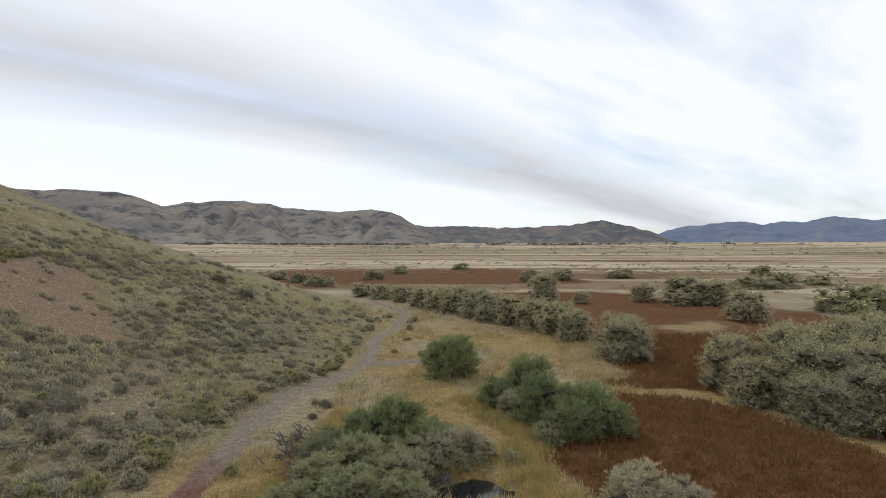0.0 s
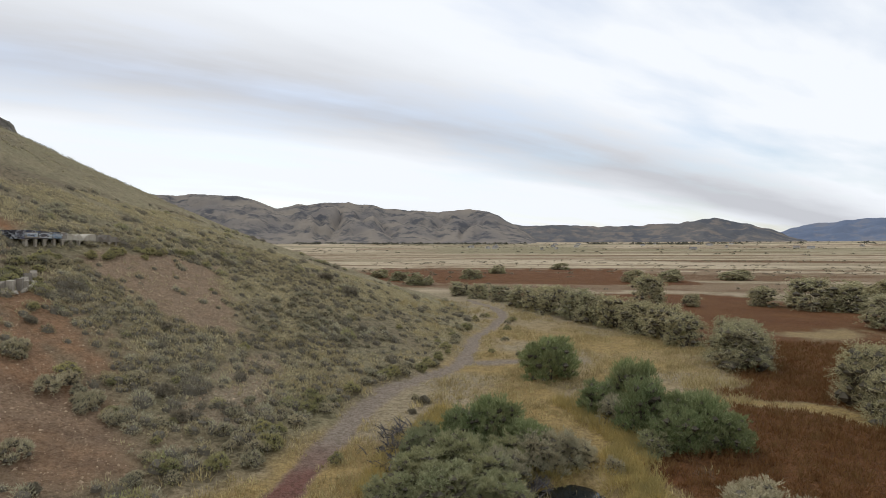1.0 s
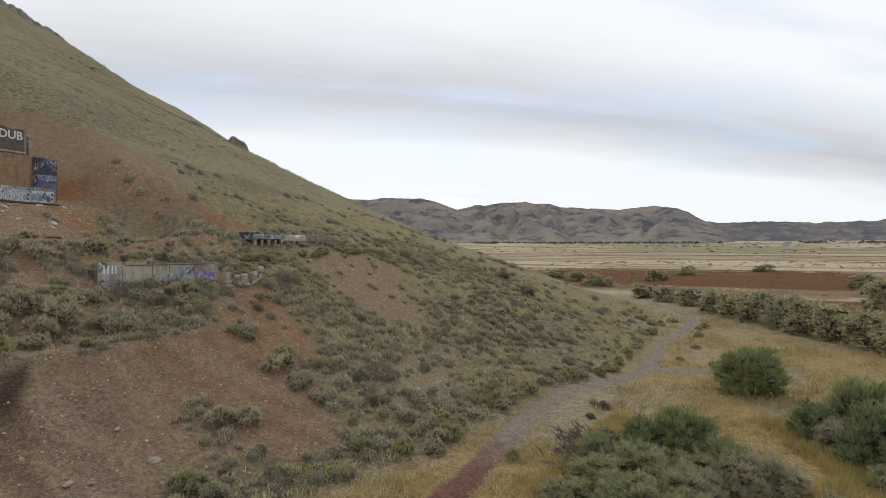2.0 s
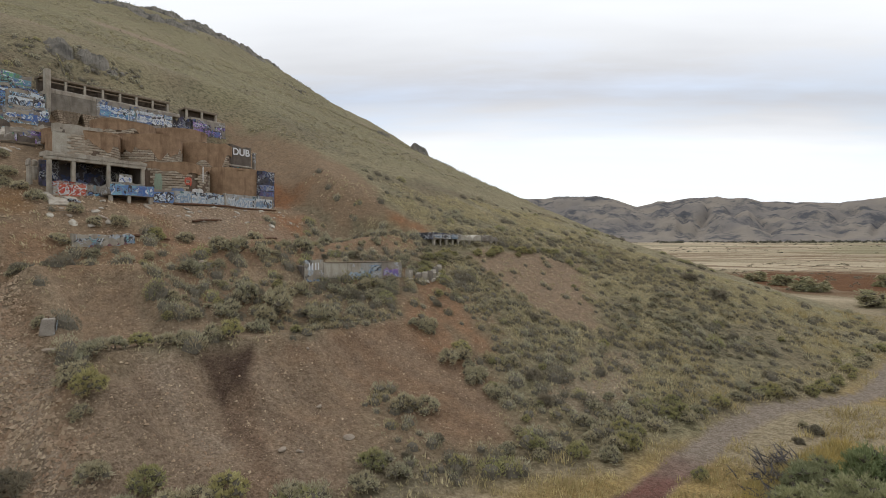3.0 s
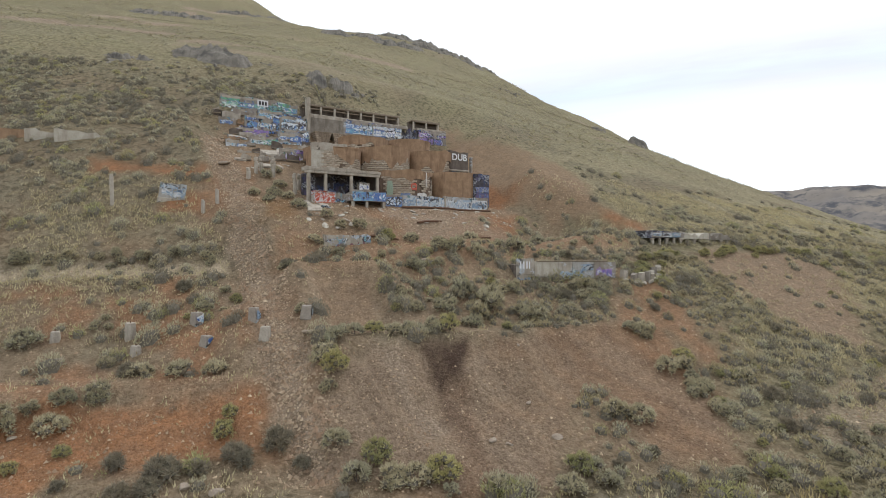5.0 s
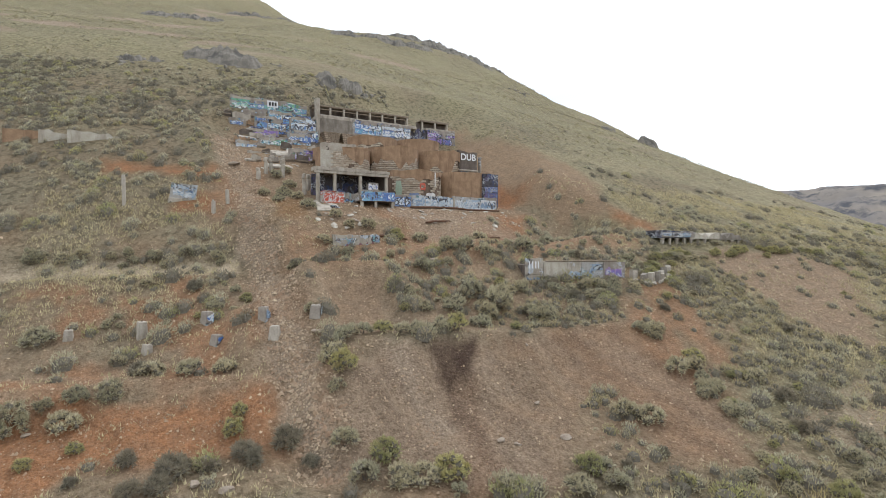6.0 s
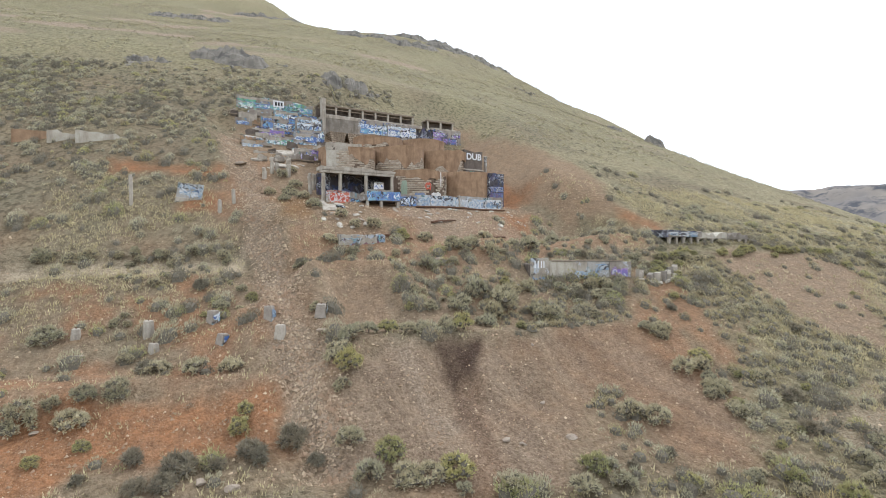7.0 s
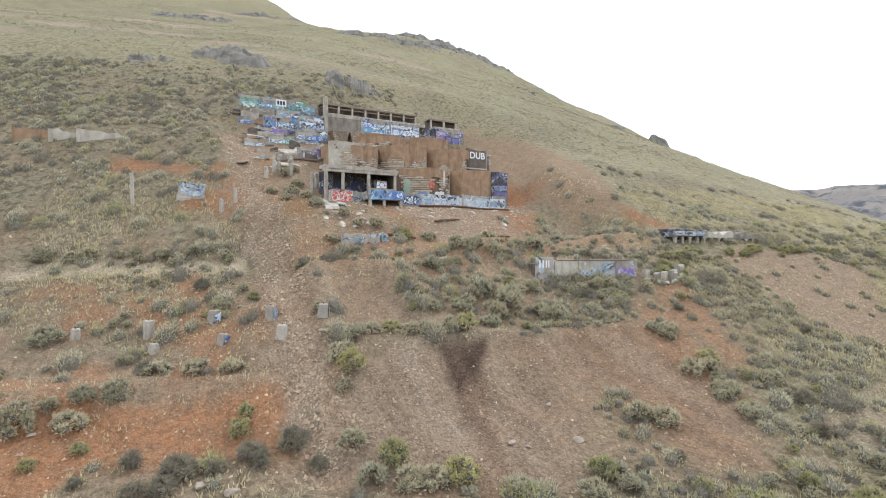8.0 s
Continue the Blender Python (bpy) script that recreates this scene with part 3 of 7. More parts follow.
# ---- plants ----
def leaf_material(name, a, b, dry=None):
    m, nt, bsdf = principled(name)
    geo = nt.nodes.new("ShaderNodeNewGeometry")
    col = mixed(nt, geo.outputs["Random Per Island"], a, b)
    info = nt.nodes.new("ShaderNodeObjectInfo")
    tint = mixed(nt, info.outputs["Random"], (0.82, 0.86, 0.84), (1.14, 1.10, 1.02))
    col = mixed(nt, 1.0, col, tint, "MULTIPLY")
    col = mixed(nt, noisy(nt, 0.8, 4, 0.4, 0.7), col, dry or tuple(v * 0.8 for v in b))
    nt.links.new(col, bsdf.inputs["Base Color"])
    bsdf.inputs["Roughness"].default_value = 0.75
    bsdf.inputs["Specular IOR Level"].default_value = 0.15
    # light comes through thin leaves
    thin, mix = nt.nodes.new("ShaderNodeBsdfTranslucent"), nt.nodes.new("ShaderNodeMixShader")
    nt.links.new(col, thin.inputs["Color"])
    mix.inputs[0].default_value = 0.22
    nt.links.new(bsdf.outputs[0], mix.inputs[1])
    nt.links.new(thin.outputs[0], mix.inputs[2])
    nt.links.new(mix.outputs[0], nt.nodes["Material Output"].inputs[0])
    return m


SAGE = leaf_material("sage_leaves", (0.31, 0.288, 0.195), (0.57, 0.520, 0.375), (0.35, 0.288, 0.182))
GREEN_BRUSH = leaf_material("green_brush_leaves", (0.27, 0.262, 0.122), (0.48, 0.445, 0.220), (0.35, 0.300, 0.155))
DULL_BRUSH = leaf_material("dry_brush_twigs", (0.185, 0.165, 0.130), (0.33, 0.285, 0.205), (0.17, 0.148, 0.112))
STRAW = leaf_material("straw_grass", (0.34, 0.268, 0.130), (0.68, 0.56, 0.310), (0.30, 0.235, 0.115))
PALE_GRASS = leaf_material("pale_bunch_grass", (0.42, 0.358, 0.215), (0.66, 0.570, 0.370), (0.36, 0.305, 0.180))
OLIVE_GRASS = leaf_material("olive_grass", (0.30, 0.256, 0.150), (0.49, 0.425, 0.262), (0.29, 0.238, 0.136))
TALL_GRASS = leaf_material("tall_yellow_grass", (0.34, 0.26, 0.10), (0.56, 0.45, 0.19), (0.30, 0.26, 0.11))
SEDGE = leaf_material("rust_sedge", (0.165, 0.074, 0.030), (0.265, 0.128, 0.050), (0.20, 0.120, 0.050))
WILLOW = leaf_material("willow_leaves", (0.155, 0.200, 0.090), (0.37, 0.400, 0.200), (0.25, 0.255, 0.130))
THICKET = leaf_material("thicket_leaves", (0.215, 0.232, 0.125), (0.42, 0.420, 0.250), (0.34, 0.31, 0.17))
SILVER = leaf_material("silver_tree_leaves", (0.290, 0.280, 0.165), (0.53, 0.49, 0.305), (0.38, 0.325, 0.200))
GROVE = leaf_material("far_grove_leaves", (0.075, 0.078, 0.062), (0.11, 0.11, 0.085), (0.09, 0.085, 0.07))
# dark core colour that stands in for shade deep in the foliage
INNER = two_tone("inner_shade", (0.105, 0.092, 0.07), (0.16, 0.14, 0.105), 6, 0.95, 0)
BARK = two_tone("grey_bark", (0.10, 0.08, 0.065), (0.16, 0.135, 0.11), 3, 0.95, 0.5)
rng = np.random.default_rng(7)


def unit(v):
    return v / np.maximum(np.linalg.norm(v, axis=-1, keepdims=True), 1e-9)


def blades(base, tip, width, rnd):
    """Thin pointed leaves as single triangles, from base to tip."""
    side = unit(np.cross(tip - base, rnd.normal(size=base.shape))) * np.asarray(width).reshape(-1, 1) * 0.5
    v = np.stack([base - side, base + side, tip], 1).reshape(-1, 3)
    return v, np.arange(len(v)).reshape(-1, 3)


def leaf_quads(centre, along, length, width, rnd):
    """Leaves as small bent quads round their centres."""
    d = unit(along)
    side = unit(np.cross(d, rnd.normal(size=d.shape)))
    n = np.cross(d, side)
    l, w = np.asarray(length).reshape(-1, 1), np.asarray(width).reshape(-1, 1)
    v = np.stack([centre - d * l * 0.5, centre + side * w * 0.5 + n * w * 0.15, centre + d * l * 0.5, centre - side * w * 0.5 + n * w * 0.15], 1).reshape(-1, 3)
    return v, np.arange(len(v)).reshape(-1, 4)


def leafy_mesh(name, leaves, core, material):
    """Leaves round a core coloured dark as inner shade, in one mesh."""
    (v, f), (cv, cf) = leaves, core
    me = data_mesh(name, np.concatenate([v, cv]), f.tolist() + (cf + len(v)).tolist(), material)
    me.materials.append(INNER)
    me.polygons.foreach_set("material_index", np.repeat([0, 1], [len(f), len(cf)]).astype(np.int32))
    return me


def data_mesh(name, verts, faces, material):
    me = bpy.data.meshes.new(name)
    me.from_pydata(verts.tolist(), [], faces.tolist() if isinstance(faces, np.ndarray) else faces)
    me.materials.append(material)
    return me


def tube(points, radii, sides=5):
    """A tapered limb along points."""
    pts = np.array(points, float)
    verts, faces = [], []
    for i, p in enumerate(pts):
        d = unit((pts[min(i + 1, len(pts) - 1)] - pts[max(i - 1, 0)])[None])[0]
        s = unit(np.cross(d, (0.31, 0.77, 0.55))[None])[0]
        t = np.cross(d, s)
        for k in range(sides):
            a = 2 * math.pi * k / sides
            verts.append(p + radii[i] * (math.cos(a) * s + math.sin(a) * t))
    for i in range(len(pts) - 1):
        for k in range(sides):
            a, b = i * sides + k, i * sides + (k + 1) % sides
            faces.append((a, b, b + sides, a + sides))
    return verts, faces


def join(parts):
    verts, faces = [], []
    for v, f in parts:
        o = len(verts)
        verts.extend([tuple(p) for p in v])
        faces.extend([tuple(i + o for i in q) for q in f])
    return verts, faces


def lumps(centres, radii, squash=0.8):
    """Small eight-sided lumps that put shade inside the foliage as dark colour."""
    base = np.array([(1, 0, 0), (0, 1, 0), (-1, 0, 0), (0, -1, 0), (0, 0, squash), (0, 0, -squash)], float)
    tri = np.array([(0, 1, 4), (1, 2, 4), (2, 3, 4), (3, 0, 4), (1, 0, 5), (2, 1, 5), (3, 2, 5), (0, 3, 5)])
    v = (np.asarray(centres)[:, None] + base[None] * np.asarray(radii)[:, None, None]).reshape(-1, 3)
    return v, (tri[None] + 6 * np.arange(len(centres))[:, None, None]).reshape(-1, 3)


def shrub_leaves(rnd, count, tall=0.75, spike=0.13, up=0.5):
    """Leaf sprigs of a low bush one metre wide: many small rounded heads of short upright sprigs, and dark lumps for
    the shade within.
    """
    k = rnd.integers(18, 26)
    ang, rad = rnd.uniform(0, 2 * math.pi, k), np.sqrt(rnd.uniform(0, 1, k)) * 0.40
    cc = np.stack([np.cos(ang) * rad, np.sin(ang) * rad, (0.09 + 0.32 * (1 - (rad / 0.44) ** 2) * rnd.uniform(0.55, 1.15, k)) * tall / 0.75], -1)
    cr = rnd.uniform(0.08, 0.16, k)
    i = rnd.integers(0, k, count)
    d = unit(rnd.normal(size=(count, 3)) + (0, 0, 0.55))
    base = cc[i] + d * cr[i][:, None] * rnd.uniform(0.55, 1.0, (count, 1))
    base[:, 2] = np.maximum(base[:, 2], 0.02)
    out = unit(d + (0, 0, up) + rnd.normal(size=d.shape) * 0.35)
    tip = base + out * (spike * rnd.uniform(0.4, 0.9, (count, 1)))
    v, f = blades(base, tip, rnd.uniform(0.022, 0.040, count), rnd)
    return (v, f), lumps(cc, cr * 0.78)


def shrub_stem(rnd):
    a, r = rnd.uniform(0, 2 * math.pi), rnd.uniform(0.15, 0.4)
    return tube([(0, 0, -0.1), (math.cos(a) * r * 0.5, math.sin(a) * r * 0.5, 0.16), (math.cos(a) * r, math.sin(a) * r, 0.42)], (0.022, 0.015, 0.006), 4)


def shrub_kind(name, label, material, group, variants, count, **shape):
    """Bushes of one kind: a few built, to be copied to their places."""
    made = []
    for k in range(variants):
        rnd = np.random.default_rng(100 + k + len(name) * 7)
        thing = tagged(new(name), label, "shrub", group)
        leaves, inner = shrub_leaves(rnd, count, **shape)
        ob = new("foliage", leafy_mesh("foliage", leaves, inner, material))
        ob.parent = thing
        for _ in range(3):
            mesh_object("stem", *shrub_stem(rnd), BARK, thing, "bare grey woody stem")
        made.append(thing)
    return made


def ground_fall(x, y):
    """The fall of the ground along x and y."""
    return (height(x + 0.5, y) - height(x - 0.5, y)), (height(x, y + 0.5) - height(x, y - 0.5))


def set_down(made, spots):
    """Puts bushes at (x, y, width)."""
    for n, (x, y, w) in enumerate(spots):
        src = made[n % len(made)]
        z = float(height(x, y)) - 0.04
        gx, gy = ground_fall(x, y)
        lean = Vector((0, 0, 1)).rotation_difference(Vector((-0.85 * gx, -0.85 * gy, 1)))
        m = pose(x, y, z) @ lean.to_matrix().to_4x4() @ pose(0, 0, 0, rng.normal() * 4, rng.normal() * 4, rng.uniform(0, 360))
        if n < len(made):
            src.matrix_basis = m
            ob = src
        else:
            ob = copy_thing(src, m)
        ob.scale = (w, w * rng.uniform(0.85, 1.1), w * rng.uniform(0.9, 1.2))


SAGE_A = [(-43.2, -12.6, 2.2), (-34.1, -11.2, 2.2), (-34.9, -10.1, 1.2), (-35.2, -8.6, 1.5), (-35.6, -7.0, 1.9), (-33.4, -8.7, 1.9), (-38.0, -5.2, 1.8), (-37.1, -2.9, 2.1), (-36.8, -0.9, 1.7), (-34.8, 5.6, 1.8), (-36.6, 6.8, 2.1), (-37.6, 8.1, 1.6), (-37.0, 10.7, 1.6), (-36.9, 11.9, 1.6), (-37.0, 13.6, 1.8), (-38.0, 17.3, 2.0), (-40.1, 19.8, 3.0), (-38.3, 21.8, 2.4), (-37.8, 23.0, 2.0), (-42.0, 18.2, 2.5), (-40.8, 16.2, 2.2), (-41.4, 20.4, 2.3), (-39.4, 18.6, 2.1)]
SAGE_B = [(-28.1, 5.1, 1.8), (-25.4, 5.6, 1.7), (-24.9, 7.1, 1.9), (-24.5, 8.4, 1.7), (-22.4, 11.8, 1.9), (-22.2, 16.7, 1.6), (-21.3, 14.8, 1.7), (-21.1, 16.8, 1.5), (-34.1, 30.4, 1.9), (-29.6, 28.5, 2.2), (-27.0, 28.7, 1.9), (-27.1, 32.7, 1.5), (-25.9, 21.1, 2.0), (-25.2, 22.4, 1.7), (-32.0, 5.4, 1.2), (-49.4, 20.7, 2.6), (-49.2, 27.1, 2.3), (-47.1, 15.6, 2.1), (-50.2, 19.2, 2.0), (-48.6, 22.4, 1.9)]
DULL = [(-33.2, 80.4, 2.4), (-27.2, 74.6, 2.6), (-29.5, -5.3, 1.4), (-28.3, -3.0, 1.6), (-27.3, -4.6, 1.3), (-28.3, -1.4, 1.2), (-28.8, 0.2, 1.4), (-29.4, 2.3, 1.8), (-27.7, 3.4, 1.2), (-38.4, -5.9, 1.4)]
GREENS = [(-33.2, 6.0, 2.0), (-37.6, 9.5, 1.7), (-36.8, 14.9, 2.0), (-26.6, 6.9, 1.8), (-24.4, 9.6, 2.0), (-31.0, -0.2, 1.3), (-30.5, -9.6, 0.9), (-31.2, -7.7, 1.0), (-22.4, 16.1, 1.7), (-54.2, 15.0, 1.8), (-30.4, 30.5, 1.7)]
# wetter growth along the path
PATH_BRUSH = [(-15.6, 27.5, 1.5), (-15.9, 29.4, 1.6), (-16.2, 31.0, 1.3), (-11.3, 29.0, 1.1), (-15.8, 33.5, 1.4), (-16.1, 36.0, 1.5), (-15.3, 38.6, 1.3), (-14.9, 41.5, 1.6), (-14.6, 44.2, 1.5), (-13.8, 46.9, 1.4), (-12.5, 49.0, 1.3), (-11.4, 51.2, 1.4), (-10.6, 54.0, 1.2), (-10.9, 62.0, 1.5), (-10.6, 66.5, 1.4), (-5.6, 62.4, 1.0), (-4.6, 70.2, 1.3), (-4.9, 79.3, 1.4), (-5.2, 85.0, 1.5), (-10.8, 77.0, 1.5), (-9.8, 41.8, 0.9), (-4.5, 88.5, 1.6)]

# brush along the uphill edge of the path
edge_rnd = np.random.default_rng(19)
for k in range(46):
    t = edge_rnd.uniform(0.08, 0.93) * (len(PATH_LINE) - 2)
    (x0, y0), (x1, y1) = PATH_LINE[int(t)], PATH_LINE[int(t) + 1]
    f = t - int(t)
    PATH_BRUSH.append((x0 + (x1 - x0) * f - edge_rnd.uniform(1.9, 4.2), y0 + (y1 - y0) * f, edge_rnd.uniform(0.8, 1.6)))
STUMP_BRUSH = [(-63.0, 6.0, 1.8), (-64.5, 4.6, 2.0), (-66.4, 5.4, 1.7), (-68.5, 3.9, 1.8), (-70.0, 5.2, 1.5), (-63.6, 2.4, 1.6), (-60.2, 3.8, 1.4), (-58.6, 6.6, 1.7), (-56.8, 9.2, 1.8), (-55.2, 12.2, 2.0), (-54.4, 17.6, 1.8), (-55.0, 10.4, 1.5), (-53.6, 24.0, 2.0), (-53.0, 27.2, 2.2), (-54.0, 29.4, 1.9), (-52.6, 31.8, 2.0), (-56.2, 33.8, 1.7), (-52.2, 7.4, 1.6), (-50.8, 9.4, 1.5)]
MEADOW_BRUSH = [(-8.9, 41.0, 1.1), (-9.2, 38.2, 0.8), (-2.4, 61.0, 0.9)]
WALL_BRUSH = [(-41.6, 26.0, 1.6), (-41.2, 27.4, 1.5), (-41.3, 28.8, 1.8), (-40.9, 30.2, 1.7), (-40.6, 31.5, 1.5), (-42.4, 23.2, 1.6), (-40.0, 33.4, 1.5), (-39.8, 29.6, 1.3)]
sage_made = shrub_kind("sagebrush", "rounded grey-green sagebrush growing on the stony slope", SAGE, "sagebrush on the slope", 5, 1250)
green_made = shrub_kind("rabbitbrush", "yellow-green rabbitbrush growing on the slope", GREEN_BRUSH, "rabbitbrush on the slope", 3, 1400, tall=0.85)
dull_made = shrub_kind("dry_shrub", "dark grey half-dead shrub with drooping twigs", DULL_BRUSH, "dry shrubs on the slope", 3, 1300, spike=0.24, up=-0.1)


def scatter(n, x0, x1, y0, y1, keep, seed):
    """Random places in a box of the plan, kept by a chance from 0 to 1."""
    r = np.random.default_rng(seed)
    x, y = r.uniform(x0, x1, n), r.uniform(y0, y1, n)
    k = r.random(n) < keep(x, y)
    return x[k], y[k], r


def bareness(x, y):
    c = covers(x, y, None)
    bare = np.maximum(c["cover_d"][0] * 2, np.maximum(c["cover_b"][1] * 0.75, c["cover_b"][2] * 0.9))
    bare = np.maximum(bare, np.maximum(step(inside(x, y, FACE), -0.5, 0.5), c["cover_d"][2]))
    for p in (SCREE, APRON, BAND, BROWN_BANK, BFACE):
        bare = np.maximum(bare, 0.92 * step(inside(x, y, p) + fbm(x, y, 4, 2, 55), -0.6, 0.8))
    a, u = mill_frame(x, y)
    bare = np.maximum(bare, step(np.minimum(np.minimum(a + 4, 30 - a), np.minimum(u + 5, 33 - u)), -1, 0.5))
    pd, _ = line_dist(x, y, [(-46.2, 43), (-45.8, 55)])
    bare = np.maximum(bare, 1 - step(pd, 1.0, 1.8))
    cd, _ = line_dist(x, y, CHUTE)
    return np.maximum(bare, 1 - step(cd, 1.5, 3.2)).clip(0, 1), c


def slope_shrubs(x, y):
    bare, c = bareness(x, y)
    _, q = base_height(x, y)
    clump = step(fbm(x, y, 11, 3, 51) + 0.4 * fbm(x, y, 4, 2, 52), -0.25, 0.55)
    straw = step(y, 38, 52)
    clump = clump * (1 - straw) + straw * clump ** 2.5
    return step(q, -1.5, 1) * (1 - bare) * (0.12 * (1 - 0.6 * straw) + 0.88 * clump) * (1 - 0.3 * straw)


sage_clump = np.random.default_rng(23)
for line, count, dx, target in ((TRACK[:5], 34, 1.2, GREENS), (TERRACE, 22, -1.4, SAGE_B), ([(-35.5, 30.4), (-31.0, 29.3), (-27.5, 28.5), (-24.0, 27.4)], 12, 0.0, SAGE_B), ([(-45.5, 34), (-45.0, 40), (-44.6, 46)], 10, 0.5, SAGE_B)):
    for _ in range(count):
        t = sage_clump.uniform(0, len(line) - 1.001)
        (x0, y0), (x1, y1) = line[int(t)], line[int(t) + 1]
        f = t - int(t)
        target.append((x0 + (x1 - x0) * f + dx + 0.4 * sage_clump.normal(), y0 + (y1 - y0) * f + 0.3 * sage_clump.normal(), sage_clump.uniform(0.8, 1.7)))
for _ in range(44):
    SAGE_B.append((-26.0 + 3.2 * sage_clump.normal(), 60 + 5.5 * sage_clump.normal(), sage_clump.uniform(0.9, 1.7)))
sx, sy, srnd = scatter(700, -50, -14, -16, 70, slope_shrubs, 61)
spots = [(float(a), float(b), float(w)) for a, b, w in zip(sx, sy, srnd.uniform(0.6, 1.35, len(sx)))]
set_down(sage_made, SAGE_A + STUMP_BRUSH + SAGE_B + WALL_BRUSH + PATH_BRUSH[::2] + [s for i, s in enumerate(spots) if i % 5 not in (0, 3)][:170])
set_down(green_made, GREENS + PATH_BRUSH[1::2] + [s for i, s in enumerate(spots) if i % 5 == 0][:60])
set_down(dull_made, DULL + MEADOW_BRUSH + [s for i, s in enumerate(spots) if i % 5 == 3][:60])


def stuff_field(name, label, category, material, x, y, r, per, width, tall, thick, droop=0.5, dome=False):
    """A field of low growth as one mesh: per tuft a few pointed blades, or a mound of short ones."""
    n = len(x)
    z, (gx, gy) = height(x, y), ground_fall(x, y)
    width, tall = np.asarray(width), np.asarray(tall)
    share = (width / width.mean()) ** 1.3 if dome and per > 40 else np.ones(n)
    i = np.repeat(np.arange(n), np.maximum(5, per * share / share.mean()).astype(int))
    w, t, c = width[i], tall[i], len(i)
    ang, rad = r.uniform(0, 2 * math.pi, c), np.sqrt(r.uniform(0, 1, c)) * 0.5
    dx, dy = np.cos(ang) * rad * w, np.sin(ang) * rad * w
    ground = z[i] + gx[i] * dx + gy[i] * dy
    up = 1 - (rad / 0.5) ** 2
    rise = t * np.sqrt(np.clip(up, 0, 1)) * r.uniform(0.35, 0.85, c) if dome else t * up * r.uniform(0.0, 0.65, c) - 0.03
    base = np.stack([x[i] + dx, y[i] + dy, ground + rise], -1)
    lean = np.stack([np.cos(ang) * droop * rad * 2, np.sin(ang) * droop * rad * 2, np.ones(c)], -1) + r.normal(size=(c, 3)) * 0.28
    length = t * r.uniform(0.4, 0.85, c) * (0.45 if dome else 1)
    if dome and per > 40:
        length = np.minimum(length, r.uniform(0.10, 0.26, c))
        thick = thick * w ** -0.5
    tip = base + unit(lean) * length[:, None]
    v, f = blades(base, tip, thick * w * r.uniform(0.7, 1.3, c), r)
    me = data_mesh(name, v, f, material)
    if dome and per > 40:
        # a dark core in each mound, as shade between its blades
        big = width > 0.55
        k, c = 5, int(big.sum())
        turn = r.uniform(0, 6.3, (c, 1)) + np.arange(k)[None] * 2 * math.pi / k
        rows = []
        for rad, up in ((0.40, -0.08), (0.30, 0.36)):
            rr = width[big][:, None] * rad * r.uniform(0.85, 1.15, (c, k))
            ex, ey = np.cos(turn) * rr, np.sin(turn) * rr
            rows.append(np.stack([x[big][:, None] + ex, y[big][:, None] + ey, (z[big] + tall[big] * up)[:, None] + gx[big][:, None] * ex + gy[big][:, None] * ey], -1))
        cap = np.stack([x[big], y[big], z[big] + tall[big] * 0.52], -1)[:, None]
        tri = [(j, (j + 1) % k, k + j) for j in range(k)] + [((j + 1) % k, k + (j + 1) % k, k + j) for j in range(k)] + [(k + j, k + (j + 1) % k, 2 * k) for j in range(k)]
        cf = (np.array(tri)[None] + (2 * k + 1) * np.arange(c)[:, None, None]).reshape(-1, 3)
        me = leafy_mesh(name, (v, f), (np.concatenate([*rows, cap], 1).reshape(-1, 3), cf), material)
    return tagged(new(name, me), label, category, kind="stuff")


def patches(x, y, seed, size=8.0, bare=0.12):
    """Where one kind of growth keeps together."""
    return bare + (1 - bare) * step(fbm(x, y, size, 4, seed), -0.05, 0.45)


# smaller bushes over the whole slope, thinning uphill
fields = ((SAGE, "low_sagebrush", "low grey-green sagebrush scattered over the slope", 0.45, 71), (GREEN_BRUSH, "low_rabbitbrush", "low yellow-green brush dotted over the slope", 0.22, 72), (DULL_BRUSH, "low_dry_brush", "low brown dry brush over the slope", 0.36, 73))
for mat, name, label, share, seed in fields:
    x, y, r = scatter(int(19000 * share), -74, -9, -34, 118, lambda a, b: slope_shrubs(a, b) * patches(a, b, seed + 230, 7.0, 0.3) * (1 - 0.5 * worked_zone(a, b)) * (1 - 0.45 * step(inside(a, b, LEFT_BENCH), 0, 1)) * (1 - 0.4 * step(b, 38, 52)), seed)
    w = 0.45 + 1.25 * r.random(len(x)) ** 2.2
    stuff_field(name, label, "shrub", mat, x, y, r, 84, w, w * r.uniform(0.5, 0.75, len(x)), 0.07, 0.9, True)
    x, y, r = scatter(int(17000 * {SAGE.name: 0.42, GREEN_BRUSH.name: 0.09, DULL_BRUSH.name: 0.34}[mat.name]), -112, -66, -45, 60, lambda a, b: slope_shrubs(a, b) * step(b + 0.25 * a, 8, -14), seed + 20)
    w = 0.45 + 0.95 * r.random(len(x)) ** 1.6
    stuff_field(name, label + " behind the mill", "shrub", mat, x, y, r, 46, w, w * r.uniform(0.5, 0.75, len(x)), 0.14, 0.9, True)

